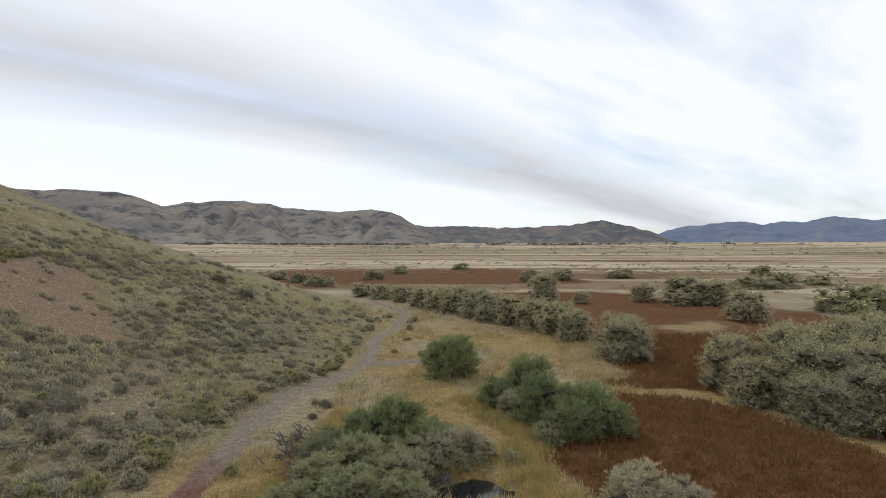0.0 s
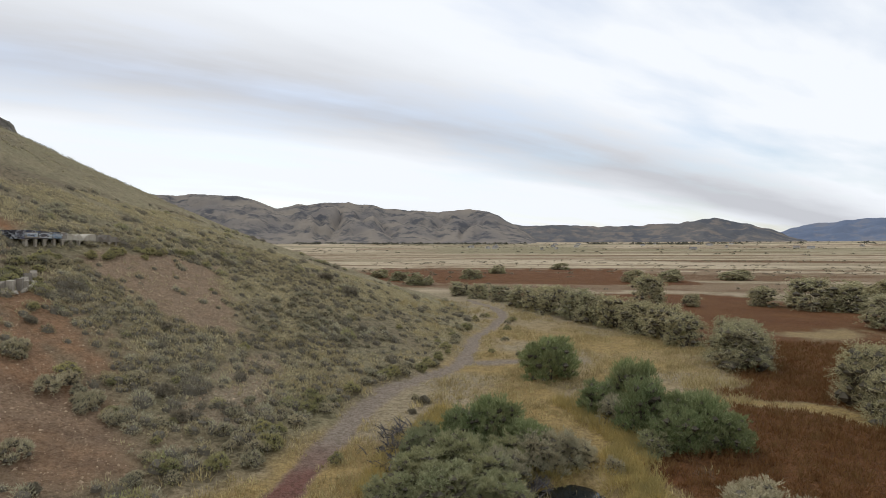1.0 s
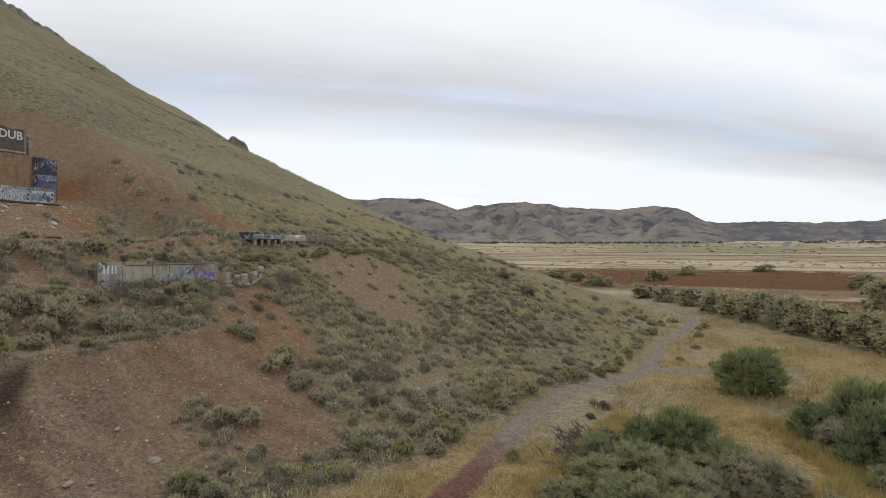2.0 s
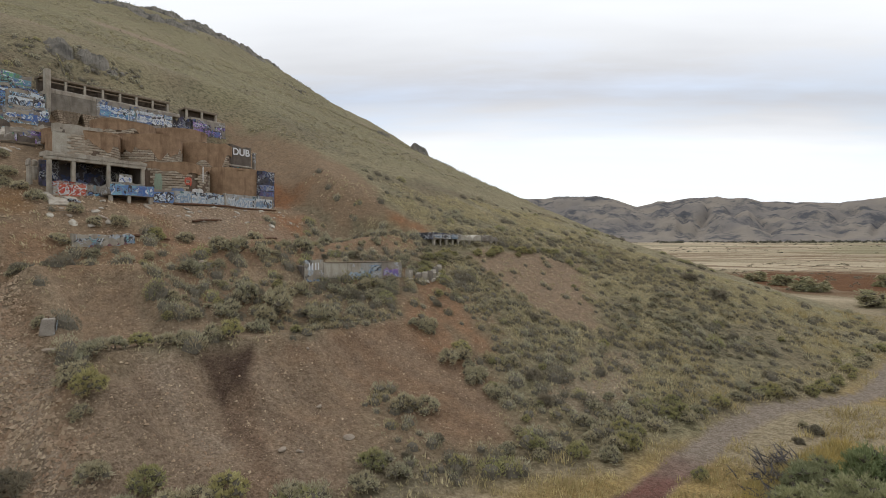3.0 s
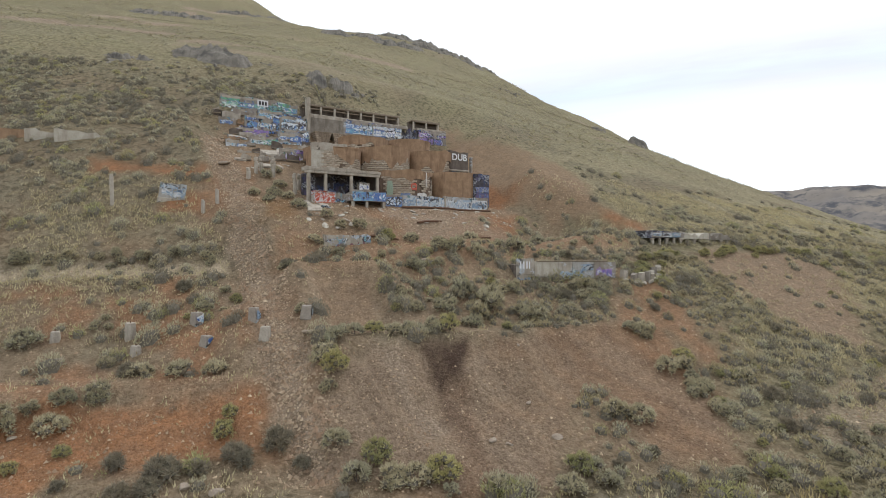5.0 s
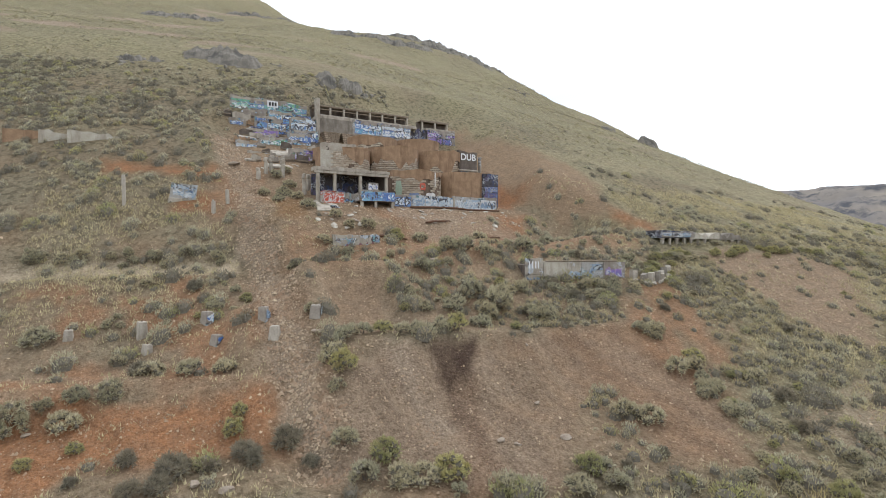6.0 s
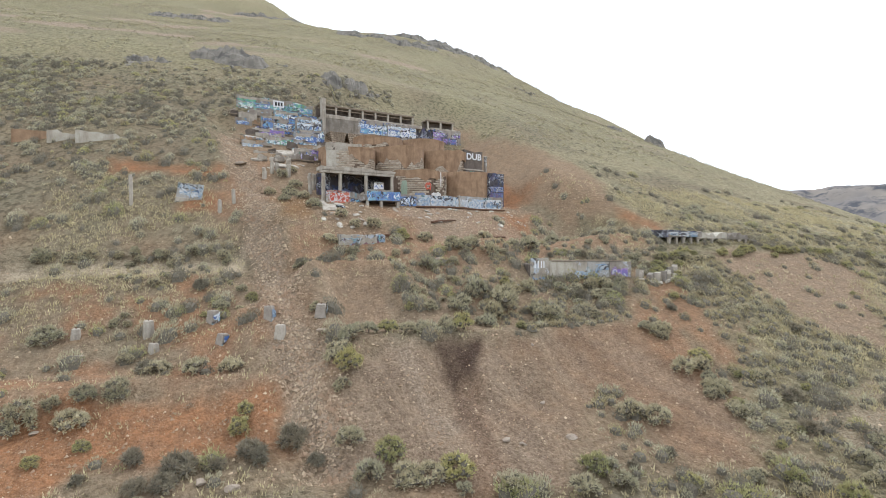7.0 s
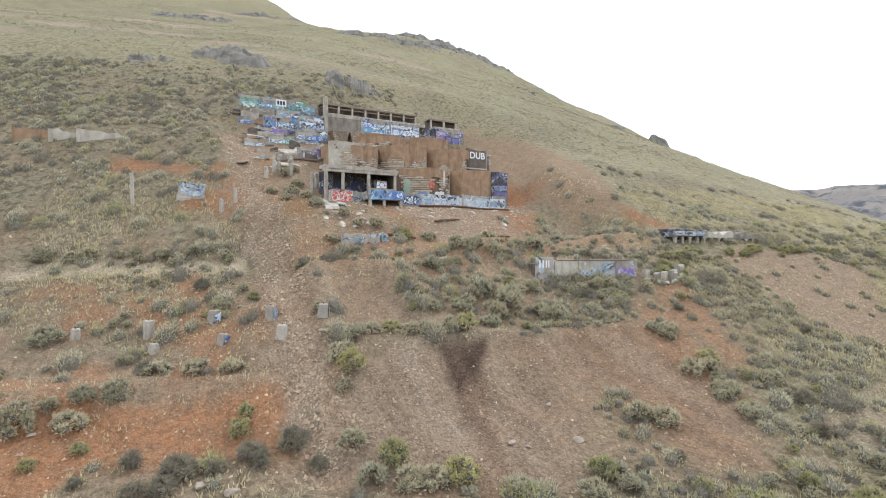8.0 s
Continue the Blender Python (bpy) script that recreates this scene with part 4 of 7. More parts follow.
for mat, name, label, n, seed in ((SAGE, "mound_sagebrush", "low rounded grey sagebrush mounds on the lower slope", 2600, 75), (OLIVE_GRASS, "mound_grass", "rounded olive grass clumps on the lower slope", 6000, 76), (DULL_BRUSH, "mound_dry_brush", "small brown dry bushes on the lower slope", 1900, 77)):
    x, y, r = scatter(n, -52, -12, 18, 84, lambda a, b: patches(a, b, seed + 200) * (step(base_height(a, b)[1], -1, 2) * (1 - bareness(a, b)[0])) * (1 - (0.15 if mat == OLIVE_GRASS else 0.6) * step(b, 40, 54)), seed)
    w = 0.4 + 0.75 * r.random(len(x)) ** 2
    stuff_field(name, label, "shrub", mat, x, y, r, 42 if mat == OLIVE_GRASS else 64, w, w * r.uniform(0.55, 0.8, len(x)), 0.07, 0.9, True)


def mill_brush(x, y):
    clump = step(fbm(x, y, 6, 3, 56), 0.15, 0.5)
    return (1 - bareness(x, y)[0]) * (0.05 + 0.95 * clump) * np.maximum(step(x, -60, -52), (1 - step(y, -4, 2)) * step(x, -82, -74)) * (1 - step(x, -38, -34)) * (1 - 0.5 * (1 - step(y, -4, 2)) * step(x, -51, -49)) * (1 - 0.5 * step(y, 0, 4))


for mat, name, label, n, seed in ((SAGE, "terrace_sagebrush", "grey-green sagebrush on the terraces below the mill", 900, 78), (DULL_BRUSH, "terrace_dry_brush", "brown dry brush on the terraces below the mill", 560, 79), (GREEN_BRUSH, "terrace_rabbitbrush", "yellow-green brush on the terraces below the mill", 90, 80)):
    x, y, r = scatter(n, -82, -34, -34, 44, mill_brush, seed)
    w = 0.6 + 1.3 * r.random(len(x)) ** 1.8
    stuff_field(name, label, "shrub", mat, x, y, r, 150, w, w * r.uniform(0.5, 0.75, len(x)), 0.06, 0.9, True)


def upper_shrubs(x, y):
    _, q = base_height(x, y)
    return step(q, 60, 90) * (0.15 + 0.85 * step(fbm(x, y, 40, 3, 53), -0.3, 0.5)) * (1 - bareness(x, y)[0])


for mat, name, label, n, seed in ((DULL_BRUSH, "hilltop_brush", "small dark bushes dotted over the upper hill", 13000, 74), (OLIVE_GRASS, "hilltop_grass", "olive grass tussocks over the upper hill", 22000, 75)):
    x, y, r = scatter(n, -420, -80, -120, 330, upper_shrubs, seed)
    stuff_field(name, label, "shrub", mat, x, y, r, 7, r.uniform(0.5, 1.5, len(x)), r.uniform(0.3, 0.75, len(x)), 0.33, 0.8, True)


# grass
def slope_grass(x, y):
    bare, c = bareness(x, y)
    _, q = base_height(x, y)
    return step(q, -2, 3) * (1 - bare) * step(fbm(x, y, 5, 3, 54), -0.5, 0.5) * (1 - 0.8 * worked_zone(x, y))


def meadow_grass(x, y):
    c = covers(x, y, None)
    return step(fbm(x, y, 3.5, 3, 57), -0.55, 0.35) * np.maximum(c["cover_a"][2], c["cover_a"][0] * 0.7) * (1 - c["cover_d"][0]).clip(0, 1) * (1 - step(np.hypot(x, y), 60, 115) * 0.6)


def marsh_sedge(x, y):
    return covers(x, y, None)["cover_a"][1]


x, y, r = scatter(76000, -70, -9, -20, 100, slope_grass, 81)
stuff_field("slope_grass", "dry olive bunch grass on the slope", "grass", PALE_GRASS, x, y, r, 6, r.uniform(0.25, 0.6, len(x)), r.uniform(0.2, 0.45, len(x)), 0.16)
x, y, r = scatter(40000, -22, 24, 17, 118, meadow_grass, 82)
stuff_field("meadow_grass", "straw-yellow dry grass beside the path", "grass", STRAW, x, y, r, 8, r.uniform(0.3, 0.7, len(x)), r.uniform(0.2, 0.55, len(x)) + 0.35 * step(fbm(x, y, 5, 3, 58), 0.1, 0.6), 0.1)
x, y, r = scatter(9000, -9, 8, 20, 44, lambda a, b: step(np.minimum(np.minimum(line_dist(a, b, [(4.6, 25), (4.9, 31), (4.4, 36), (2.5, 42)])[0], line_dist(a, b, [(-9, 27), (-8, 33), (-7, 38)])[0]), np.abs(np.hypot((a - 2.2) / 1.0, (b - 27.0) / 1.15) - 2.7) + 0.8) + 0.9 * fbm(a, b, 2, 2, 85), 1.7, 0.5) * (height(a, b) > -0.35), 84)
stuff_field("tall_meadow_grass", "tall yellow grass along the wet ditch", "grass", TALL_GRASS, x, y, r, 14, r.uniform(0.35, 0.7, len(x)), r.uniform(0.35, 0.95, len(x)), 0.06, 0.7)
x, y, r = scatter(17000, 4, 46, 18, 75, marsh_sedge, 83)
stuff_field("marsh_sedge", "rust-red sedge covering the marsh", "sedge", SEDGE, x, y, r, 8, r.uniform(0.35, 0.8, len(x)), r.uniform(0.3, 0.65, len(x)), 0.11)


# ---- trees and tall bushes ----
def tree_crown(rnd, lobes, leaves, leaf, spread=0.5, top=1.0, low=0.02, feather=False):
    """Leaves of a crown one metre wide and high: rounded lobes with sprays of twigs and gaps between."""
    ang = rnd.uniform(0, 2 * math.pi, lobes)
    h = rnd.uniform(low, top - 0.14, lobes)
    rad = rnd.uniform(0.1, 1.0, lobes) ** 0.6 * spread * np.sqrt(np.clip(1 - ((h - 0.22) / 0.8) ** 2, 0.08, 1)) * 0.85
    cc = np.stack([np.cos(ang) * rad, np.sin(ang) * rad, h], -1)
    cr = rnd.uniform(0.10, 0.19, lobes)
    # dark lumps in the lobes: shade of the crown's gaps put into colour
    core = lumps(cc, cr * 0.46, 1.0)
    twigs = lobes * 9
    ti = rnd.integers(0, lobes, twigs)
    td = unit(rnd.normal(size=(twigs, 3)) + unit(cc - (0, 0, 0.3))[ti] * 0.7 + (0, 0, 0.25))
    i = rnd.integers(0, twigs, leaves)
    s = rnd.uniform(0.35, 1.25, (leaves, 1))
    p = cc[ti[i]] + td[i] * cr[ti[i]][:, None] * s + rnd.normal(size=(leaves, 3)) * 0.016
    p[:, 2] = np.maximum(p[:, 2], 0.02)
    if feather == "round":
        out = unit(td[i] + rnd.normal(size=(leaves, 3)) * 0.9)
        return blades(p, p + out * (rnd.uniform(0.5, 1.3, (leaves, 1)) * leaf), rnd.uniform(0.5, 0.9, leaves) * leaf, rnd), core
    if feather:
        out = unit(td[i] * 0.6 + (0, 0, 0.9) + rnd.normal(size=(leaves, 3)) * 0.35)
        return blades(p, p + out * (rnd.uniform(0.6, 1.5, (leaves, 1)) * leaf * 1.7), rnd.uniform(0.25, 0.5, leaves) * leaf, rnd), core
    return leaf_quads(p, td[i] + rnd.normal(size=(leaves, 3)) * 0.6, rnd.uniform(0.7, 1.5, leaves) * leaf, rnd.uniform(0.3, 0.55, leaves) * leaf, rnd), core


def tree_limb(rnd):
    a, r, h = rnd.uniform(0, 2 * math.pi), rnd.uniform(0.12, 0.36), rnd.uniform(0.4, 0.65)
    c, s = math.cos(a), math.sin(a)
    return tube([(c * 0.03, s * 0.03, -0.06), (c * r * 0.35 + rnd.normal() * 0.02, s * r * 0.35, h * 0.35), (c * r * 0.7, s * r * 0.7 + rnd.normal() * 0.03, h * 0.7), (c * r, s * r, h)], (0.018, 0.012, 0.007, 0.003), 5)


def tree_kind(name, label, category, material, group, variants, lobes, leaves, leaf, **shape):
    made = []
    for k in range(variants):
        rnd = np.random.default_rng(300 + k + len(name) * 13)
        thing = tagged(new(name), label, category, group)
        crown, core = tree_crown(rnd, lobes, leaves, leaf, **shape)
        ob = new("crown", leafy_mesh("crown", crown, core, material))
        ob.parent = thing
        for k in range(6):
            mesh_object("trunk" if k == 0 else "limb", *tree_limb(rnd), BARK, thing, "leaning grey-brown stem")
        made.append(thing)
    return made


def plant(made, spots):
    """Puts trees at (x, y, width, height)."""
    for n, (x, y, w, h) in enumerate(spots):
        src = made[n % len(made)]
        m = pose(x, y, float(height(x, y)) - 0.1, 0, 0, rng.uniform(0, 360))
        if n < len(made):
            src.matrix_basis = m
            ob = src
        else:
            ob = copy_thing(src, m)
        ob.scale = (w, w * rng.uniform(0.9, 1.1), h)


willows = tree_kind("willow_bush", "dense green willow bush at the marsh edge", "bush", WILLOW, "willow bushes by the path", 4, 75, 15000, 0.040, feather=True)
plant(willows, [(0.8, 50.6, 5.2, 4.1), (6.6, 36.8, 3.8, 3.6), (9.4, 35.4, 4.2, 3.3), (8.0, 34.2, 3.4, 2.6), (10.8, 34.6, 3.0, 2.4), (4.1, 40.6, 3.0, 2.4), (6.6, 42.0, 3.6, 3.9), (-2.6, 32.6, 3.8, 3.2), (-0.8, 31.0, 3.2, 2.5), (-4.6, 31.8, 3.4, 2.6)])
thicket = tree_kind("thicket_bush", "pale yellow-green thicket bush by the pond", "bush", THICKET, "thicket by the pond", 3, 70, 13000, 0.038, feather=True)
plant(thicket, [(-6.6, 30.2, 2.8, 1.9), (-4.4, 29.0, 3.4, 2.1), (-6.2, 27.2, 3.0, 1.8), (-2.6, 27.6, 3.2, 1.8), (-4.4, 25.2, 3.4, 1.8), (-2.0, 29.6, 3.0, 2.0), (-7.0, 24.6, 2.6, 1.5), (-1.8, 25.2, 2.8, 1.6), (-6.9, 32.6, 2.0, 1.4), (6.4, 33.2, 2.2, 1.4)])
greys = tree_kind("silver_bush", "grey-green feathery bush by the pond", "bush", SAGE, "grey bushes by the pond", 2, 60, 12000, 0.036, feather=True)
plant(greys, [(-0.1, 29.6, 2.8, 2.2), (9.2, 24.9, 4.0, 1.9), (10.8, 24.6, 2.8, 1.5), (5.0, 38.5, 2.6, 1.9), (-1.8, 27.6, 2.6, 1.9), (1.2, 30.6, 2.4, 2.0), (2.2, 31.2, 1.8, 1.4), (3.9, 30.3, 1.2, 0.9)])
olives = tree_kind("olive_tree", "silvery grey-green tree standing in the rust marsh", "tree", SILVER, "silver trees in the marsh", 4, 150, 19000, 0.025, feather="round")
plant(olives, [(19.4, 58.5, 6.2, 4.6), (20.4, 62.0, 6.0, 4.8), (24.6, 46.0, 5.4, 5.0), (28.6, 44.2, 6.6, 6.2), (27.2, 39.8, 6.4, 5.4), (31.2, 39.0, 6.6, 5.6), (33.4, 44.4, 7.0, 6.6), (38.6, 47.0, 7.6, 6.8), (36.0, 38.5, 6.5, 5.4), (42.0, 43.5, 7.0, 6.0), (45.5, 50, 7, 6.2), (25.4, 36.6, 4.6, 3.6), (28.6, 36.0, 5.2, 4.4), (31.8, 35.2, 5.4, 4.6), (24.0, 41.8, 4.4, 3.8)])
plant(tree_kind("far_olive_tree", "silvery grey tree far out on the marsh", "tree", SILVER, "far silver trees on the plain", 4, 90, 5600, 0.042, feather="round"), [
    (17.2, 70.5, 5.0, 4.2), (16.0, 76.0, 6.0, 4.6), (13.4, 80.0, 6.2, 4.6), (11.0, 84.5, 6.4, 5.0), (8.2, 89.0, 6.2, 5.0), (5.8, 94.5, 6.6, 5.2), (2.6, 99.5, 7.0, 5.2), (-0.4, 105, 7.0, 4.8), (-3.6, 110, 6.6, 4.6),
    (-9.0, 122, 6.0, 3.8), (-14.5, 128, 6.0, 3.6), (-20, 135, 6.5, 3.6), (22.0, 121, 8.0, 6.4), (30, 118, 4, 2.6), (51.5, 116, 11, 6.2), (56.5, 115, 9, 5.4), (44.4, 121, 6.0, 4.2), (50.0, 89.5, 7.2, 5.2)])
plant(tree_kind("plain_bush", "low grey bush on the pale plain", "bush", SILVER, "bushes on the plain", 3, 40, 2600, 0.09, feather="round"), [
    (74, 101, 10, 5.4), (81, 102, 9, 5), (88, 108, 8, 4.5), (95, 160, 10, 5), (88, 158, 8, 4), (102, 163, 9, 4.4), (78, 152, 7, 4), (31, 195, 8, 4.4), (44, 200, 9, 4), (-38, 170, 9, 4.4), (-26, 205, 8, 4), (70, 215, 12, 3.5),
    (120, 175, 8, 3.6), (-50, 190, 7, 3.4), (-62, 205, 8, 3.2), (-20, 250, 8, 4.2), (10, 300, 10, 3.6), (140, 240, 10, 4), (150, 150, 8, 4)])


# ---- masonry ----
BLACK = (0.035, 0.035, 0.04)


def concrete_material(name, a, b, stain, graffiti=None, cover=0.5, bricks="", seed=0.0):
    """Old concrete or plaster with run-down stains, and layers of spray paint where there are any."""
    m, nt, bsdf = principled(name)
    N, L = nt.nodes.new, nt.links.new
    col = mixed(nt, noisy(nt, 1.3, 6, 0.35, 0.65), a, b)
    if bricks:
        br = N("ShaderNodeTexBrick")
        tco, sp, cb = N("ShaderNodeTexCoord"), N("ShaderNodeSeparateXYZ"), N("ShaderNodeCombineXYZ")
        L(tco.outputs["Object"], sp.inputs[0])
        L(sp.outputs[0], cb.inputs[0])
        L(sp.outputs[2], cb.inputs[1])
        L(cb.outputs[0], br.inputs["Vector"])
        br.inputs["Scale"].default_value = 1.0
        br.inputs["Brick Width"].default_value, br.inputs["Row Height"].default_value = 0.75, 0.30
        br.inputs["Mortar Size"].default_value, br.inputs["Bias"].default_value = 0.035, -0.2
        br.inputs["Color1"].default_value, br.inputs["Color2"].default_value = (*a, 1), (*b, 1)
        br.inputs["Mortar"].default_value = (0.17, 0.125, 0.09, 1)
        col = mixed(nt, noisy(nt, 0.7, 5, 0.40, 0.50), mixed(nt, noisy(nt, 3, 4), tuple(v * 0.75 for v in b), tuple(v * 0.55 for v in a)), br.outputs["Color"])
        col = mixed(nt, noisy(nt, 5, 3, 0.42, 0.62), col, mixed(nt, 1.0, col, (0.6, 0.56, 0.52), "MULTIPLY"))
    run = noisy(nt, 1.0, 5, 0.50, 0.68, (1.5, 1.5, 0.3))
    col = mixed(nt, mixed(nt, run, (0, 0, 0), (0.6, 0.6, 0.6)), col, stain)
    if graffiti:
        tc, mp = N("ShaderNodeTexCoord"), N("ShaderNodeMapping")
        L(tc.outputs["Object"], mp.inputs[0])
        mp.inputs["Location"].default_value = (seed, seed * 1.7, seed * 0.3)
        warp = N("ShaderNodeTexNoise")
        L(mp.outputs[0], warp.inputs["Vector"])
        warp.inputs["Scale"].default_value, warp.inputs["Detail"].default_value = 2.2, 2
        add = N("ShaderNodeVectorMath")
        add.operation = "MULTIPLY_ADD"
        L(warp.outputs["Color"], add.inputs[0])
        add.inputs[1].default_value = (0.7, 0.7, 0.7)
        L(mp.outputs[0], add.inputs[2])
        worn = noisy(nt, 6, 4, 0.30, 0.52)

        def layer(kind, scale, lo, hi, shift):
            sc, v, mr = N("ShaderNodeMapping"), N("ShaderNodeTexVoronoi"), N("ShaderNodeMapRange")
            sc.inputs["Location"].default_value = (shift * 3.1, shift * 1.3, shift * 2.7)
            sc.inputs["Scale"].default_value = (1.2, 0.4, 0.75)
            L(add.outputs[0], sc.inputs[0])
            L(sc.outputs[0], v.inputs["Vector"])
            v.feature = kind
            v.inputs["Scale"].default_value = scale
            L(v.outputs["Distance"], mr.inputs[0])
            mr.inputs[1].default_value, mr.inputs[2].default_value = lo, hi
            return v, mr.outputs[0]

        def both(p, q):
            n = N("ShaderNodeMath")
            n.operation = "MULTIPLY"
            L(p, n.inputs[0])
            L(q, n.inputs[1])
            return n.outputs[0]
        # filled letters in several colours, each with a dark and a pale outline
        cells, _ = layer("F1", 2.6, 0, 1, 0)
        pick, sep = N("ShaderNodeValToRGB"), N("ShaderNodeSeparateColor")
        L(cells.outputs["Color"], sep.inputs[0])
        L(sep.outputs[0], pick.inputs[0])
        pick.color_ramp.interpolation = "CONSTANT"
        cols = list(graffiti) + [a, graffiti[0], b, graffiti[1]]
        el = pick.color_ramp.elements
        el[0].position, el[0].color = 0.0, (*cols[0], 1)
        el[1].position, el[1].color = 1.0 / len(cols), (*cols[1], 1)
        for k in range(2, len(cols)):
            e = el.new(k / len(cols))
            e.color = (*cols[k], 1)
        area = both(noisy(nt, 0.45, 3, 0.58 - cover * 0.2, 0.63 - cover * 0.2), worn)
        col = mixed(nt, area, col, pick.outputs[0])
        _, edge = layer("DISTANCE_TO_EDGE", 2.6, 0.085, 0.05, 0)
        col = mixed(nt, both(both(edge, noisy(nt, 0.8, 2, 0.5, 0.56)), area), col, BLACK)
        _, pale = layer("DISTANCE_TO_EDGE", 3.4, 0.08, 0.045, 5)
        col = mixed(nt, both(pale, noisy(nt, 0.6, 3, 0.6 - cover * 0.18, 0.66 - cover * 0.18)), col, (0.46, 0.48, 0.50))
    grain = noisy(nt, 9, 4, 0.3, 0.7)
    col = mixed(nt, mixed(nt, grain, (0, 0, 0), (0.35, 0.35, 0.35)), col, mixed(nt, 1.0, col, (0.55, 0.52, 0.5), "MULTIPLY"))
    L(col, bsdf.inputs["Base Color"])
    bsdf.inputs["Roughness"].default_value = 0.9
    bsdf.inputs["Specular IOR Level"].default_value = 0.2
    bumped(nt, bsdf, grain, 0.5, 0.06)
    return m


BLUE, CYAN, WHITE, BLACK, PURPLE, RED, GREEN, TEAL = (0.08, 0.13, 0.28), (0.15, 0.28, 0.32), (0.40, 0.42, 0.43), (0.035, 0.035, 0.04), (0.13, 0.11, 0.21), (0.34, 0.075, 0.05), (0.12, 0.28, 0.15), (0.09, 0.19, 0.21)
CONC_A, CONC_B, RUN = (0.43, 0.390, 0.325), (0.33, 0.288, 0.232), (0.17, 0.138, 0.108)
PLAIN = concrete_material("old_concrete", CONC_A, CONC_B, RUN)
WALL_GREY = concrete_material("grey_crumbled_concrete", (0.27, 0.24, 0.20), (0.20, 0.175, 0.145), (0.12, 0.10, 0.08))
# dark concrete; on inner and rear walls the dark stands in for shade
DARK_CONC = concrete_material("dark_and_shaded_concrete", (0.17, 0.14, 0.115), (0.12, 0.098, 0.082), (0.05, 0.04, 0.034))
PALE_CONC = concrete_material("pale_weathered_concrete", (0.50, 0.465, 0.39), (0.41, 0.37, 0.30), (0.24, 0.20, 0.15))
RUSTY = concrete_material("iron_stained_plaster", (0.370, 0.248, 0.155), (0.275, 0.178, 0.110), (0.155, 0.092, 0.056))
BRICKED = concrete_material("tank_mortar", (0.20, 0.145, 0.105), (0.15, 0.108, 0.078), (0.10, 0.07, 0.05))
HOPPER_BRICK = concrete_material("hopper_brick", (0.40, 0.325, 0.24), (0.31, 0.24, 0.17), (0.16, 0.115, 0.08), bricks="flat")
WALL_A, WALL_B = (0.33, 0.295, 0.25), (0.24, 0.205, 0.17)
PAINT_BLUE = concrete_material("blue_painted_concrete", WALL_A, WALL_B, RUN, (CYAN, BLUE, WHITE, BLACK), 0.35, seed=3.1)
PAINT_MIX = concrete_material("sprayed_concrete", WALL_A, WALL_B, RUN, (WHITE, BLACK, CYAN, PURPLE), 0.3, seed=11.7)
PAINT_GREEN = concrete_material("green_sprayed_concrete", WALL_A, WALL_B, RUN, (GREEN, WHITE, BLUE, CYAN), 0.3, seed=23.9)
PAINT_PURPLE = concrete_material("purple_sprayed_concrete", WALL_A, WALL_B, RUN, (PURPLE, BLUE, WHITE, BLACK), 0.3, seed=31.3)
PAINT_RED = concrete_material("red_sprayed_concrete", CONC_A, CONC_B, RUN, (RED, RED, RED, WHITE), 0.95, seed=41.0)
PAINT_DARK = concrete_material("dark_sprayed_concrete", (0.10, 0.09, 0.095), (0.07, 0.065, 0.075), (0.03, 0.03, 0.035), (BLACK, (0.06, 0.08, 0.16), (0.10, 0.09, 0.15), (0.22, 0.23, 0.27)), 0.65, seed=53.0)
PAINT_LIGHT = concrete_material("lightly_sprayed_concrete", CONC_A, CONC_B, RUN, (BLACK, (0.42, 0.47, 0.52), CYAN), 0.35, seed=67.0)
PAINT_TAGS = concrete_material("tagged_concrete", (0.42, 0.405, 0.37), (0.33, 0.315, 0.285), RUN, ((0.10, 0.17, 0.30), (0.45, 0.52, 0.55), BLACK, TEAL), 0.4, seed=77.0)
WOOD = two_tone("weathered_timber", (0.17, 0.135, 0.10), (0.26, 0.21, 0.155), 4, 0.9, 0.4)
PALE_WOOD = two_tone("bleached_timber", (0.42, 0.38, 0.32), (0.34, 0.30, 0.25), 4, 0.9, 0.4)
STEEL_DARK = two_tone("rusted_iron", (0.10, 0.055, 0.035), (0.16, 0.085, 0.05), 5, 0.8, 0.3)
MILL_POSE = pose(MILL_O[0], MILL_O[1], 0, 0, 0, math.degrees(math.atan2(MILL_A[1], MILL_A[0])))


def part(name, bm_or_data, material, parent, label=""):
    """One mesh under a thing."""
    if isinstance(bm_or_data, tuple):
        return mesh_object(name, *bm_or_data, material, parent, label)
    me = bpy.data.meshes.new(name)
    bm_or_data.to_mesh(me)
    bm_or_data.free()
    me.materials.append(material)
    ob = new(name, me)
    ob.parent = parent
    if label:
        ob["label"] = label
    return ob


def box(x0, x1, y0, y1, z0, z1, bevel=0.04, jitter=0.0, seed=0):
    """A worn block: bevelled edges, corners a little off."""
    bm = bmesh.new()
    bmesh.ops.create_cube(bm, size=1)
    r = random.Random(seed + int((x0 + 3 * y0 + 7 * z1) * 10))
    for v in bm.verts:
        v.co = Vector((x0 + (v.co.x + 0.5) * (x1 - x0), y0 + (v.co.y + 0.5) * (y1 - y0), z0 + (v.co.z + 0.5) * (z1 - z0)))
        v.co += Vector([r.uniform(-jitter, jitter) for _ in range(3)])
    if bevel:
        bmesh.ops.bevel(bm, geom=bm.edges[:], offset=min(bevel, 0.3 * min(x1 - x0, y1 - y0, z1 - z0)), segments=1, affect="EDGES")
    return bm


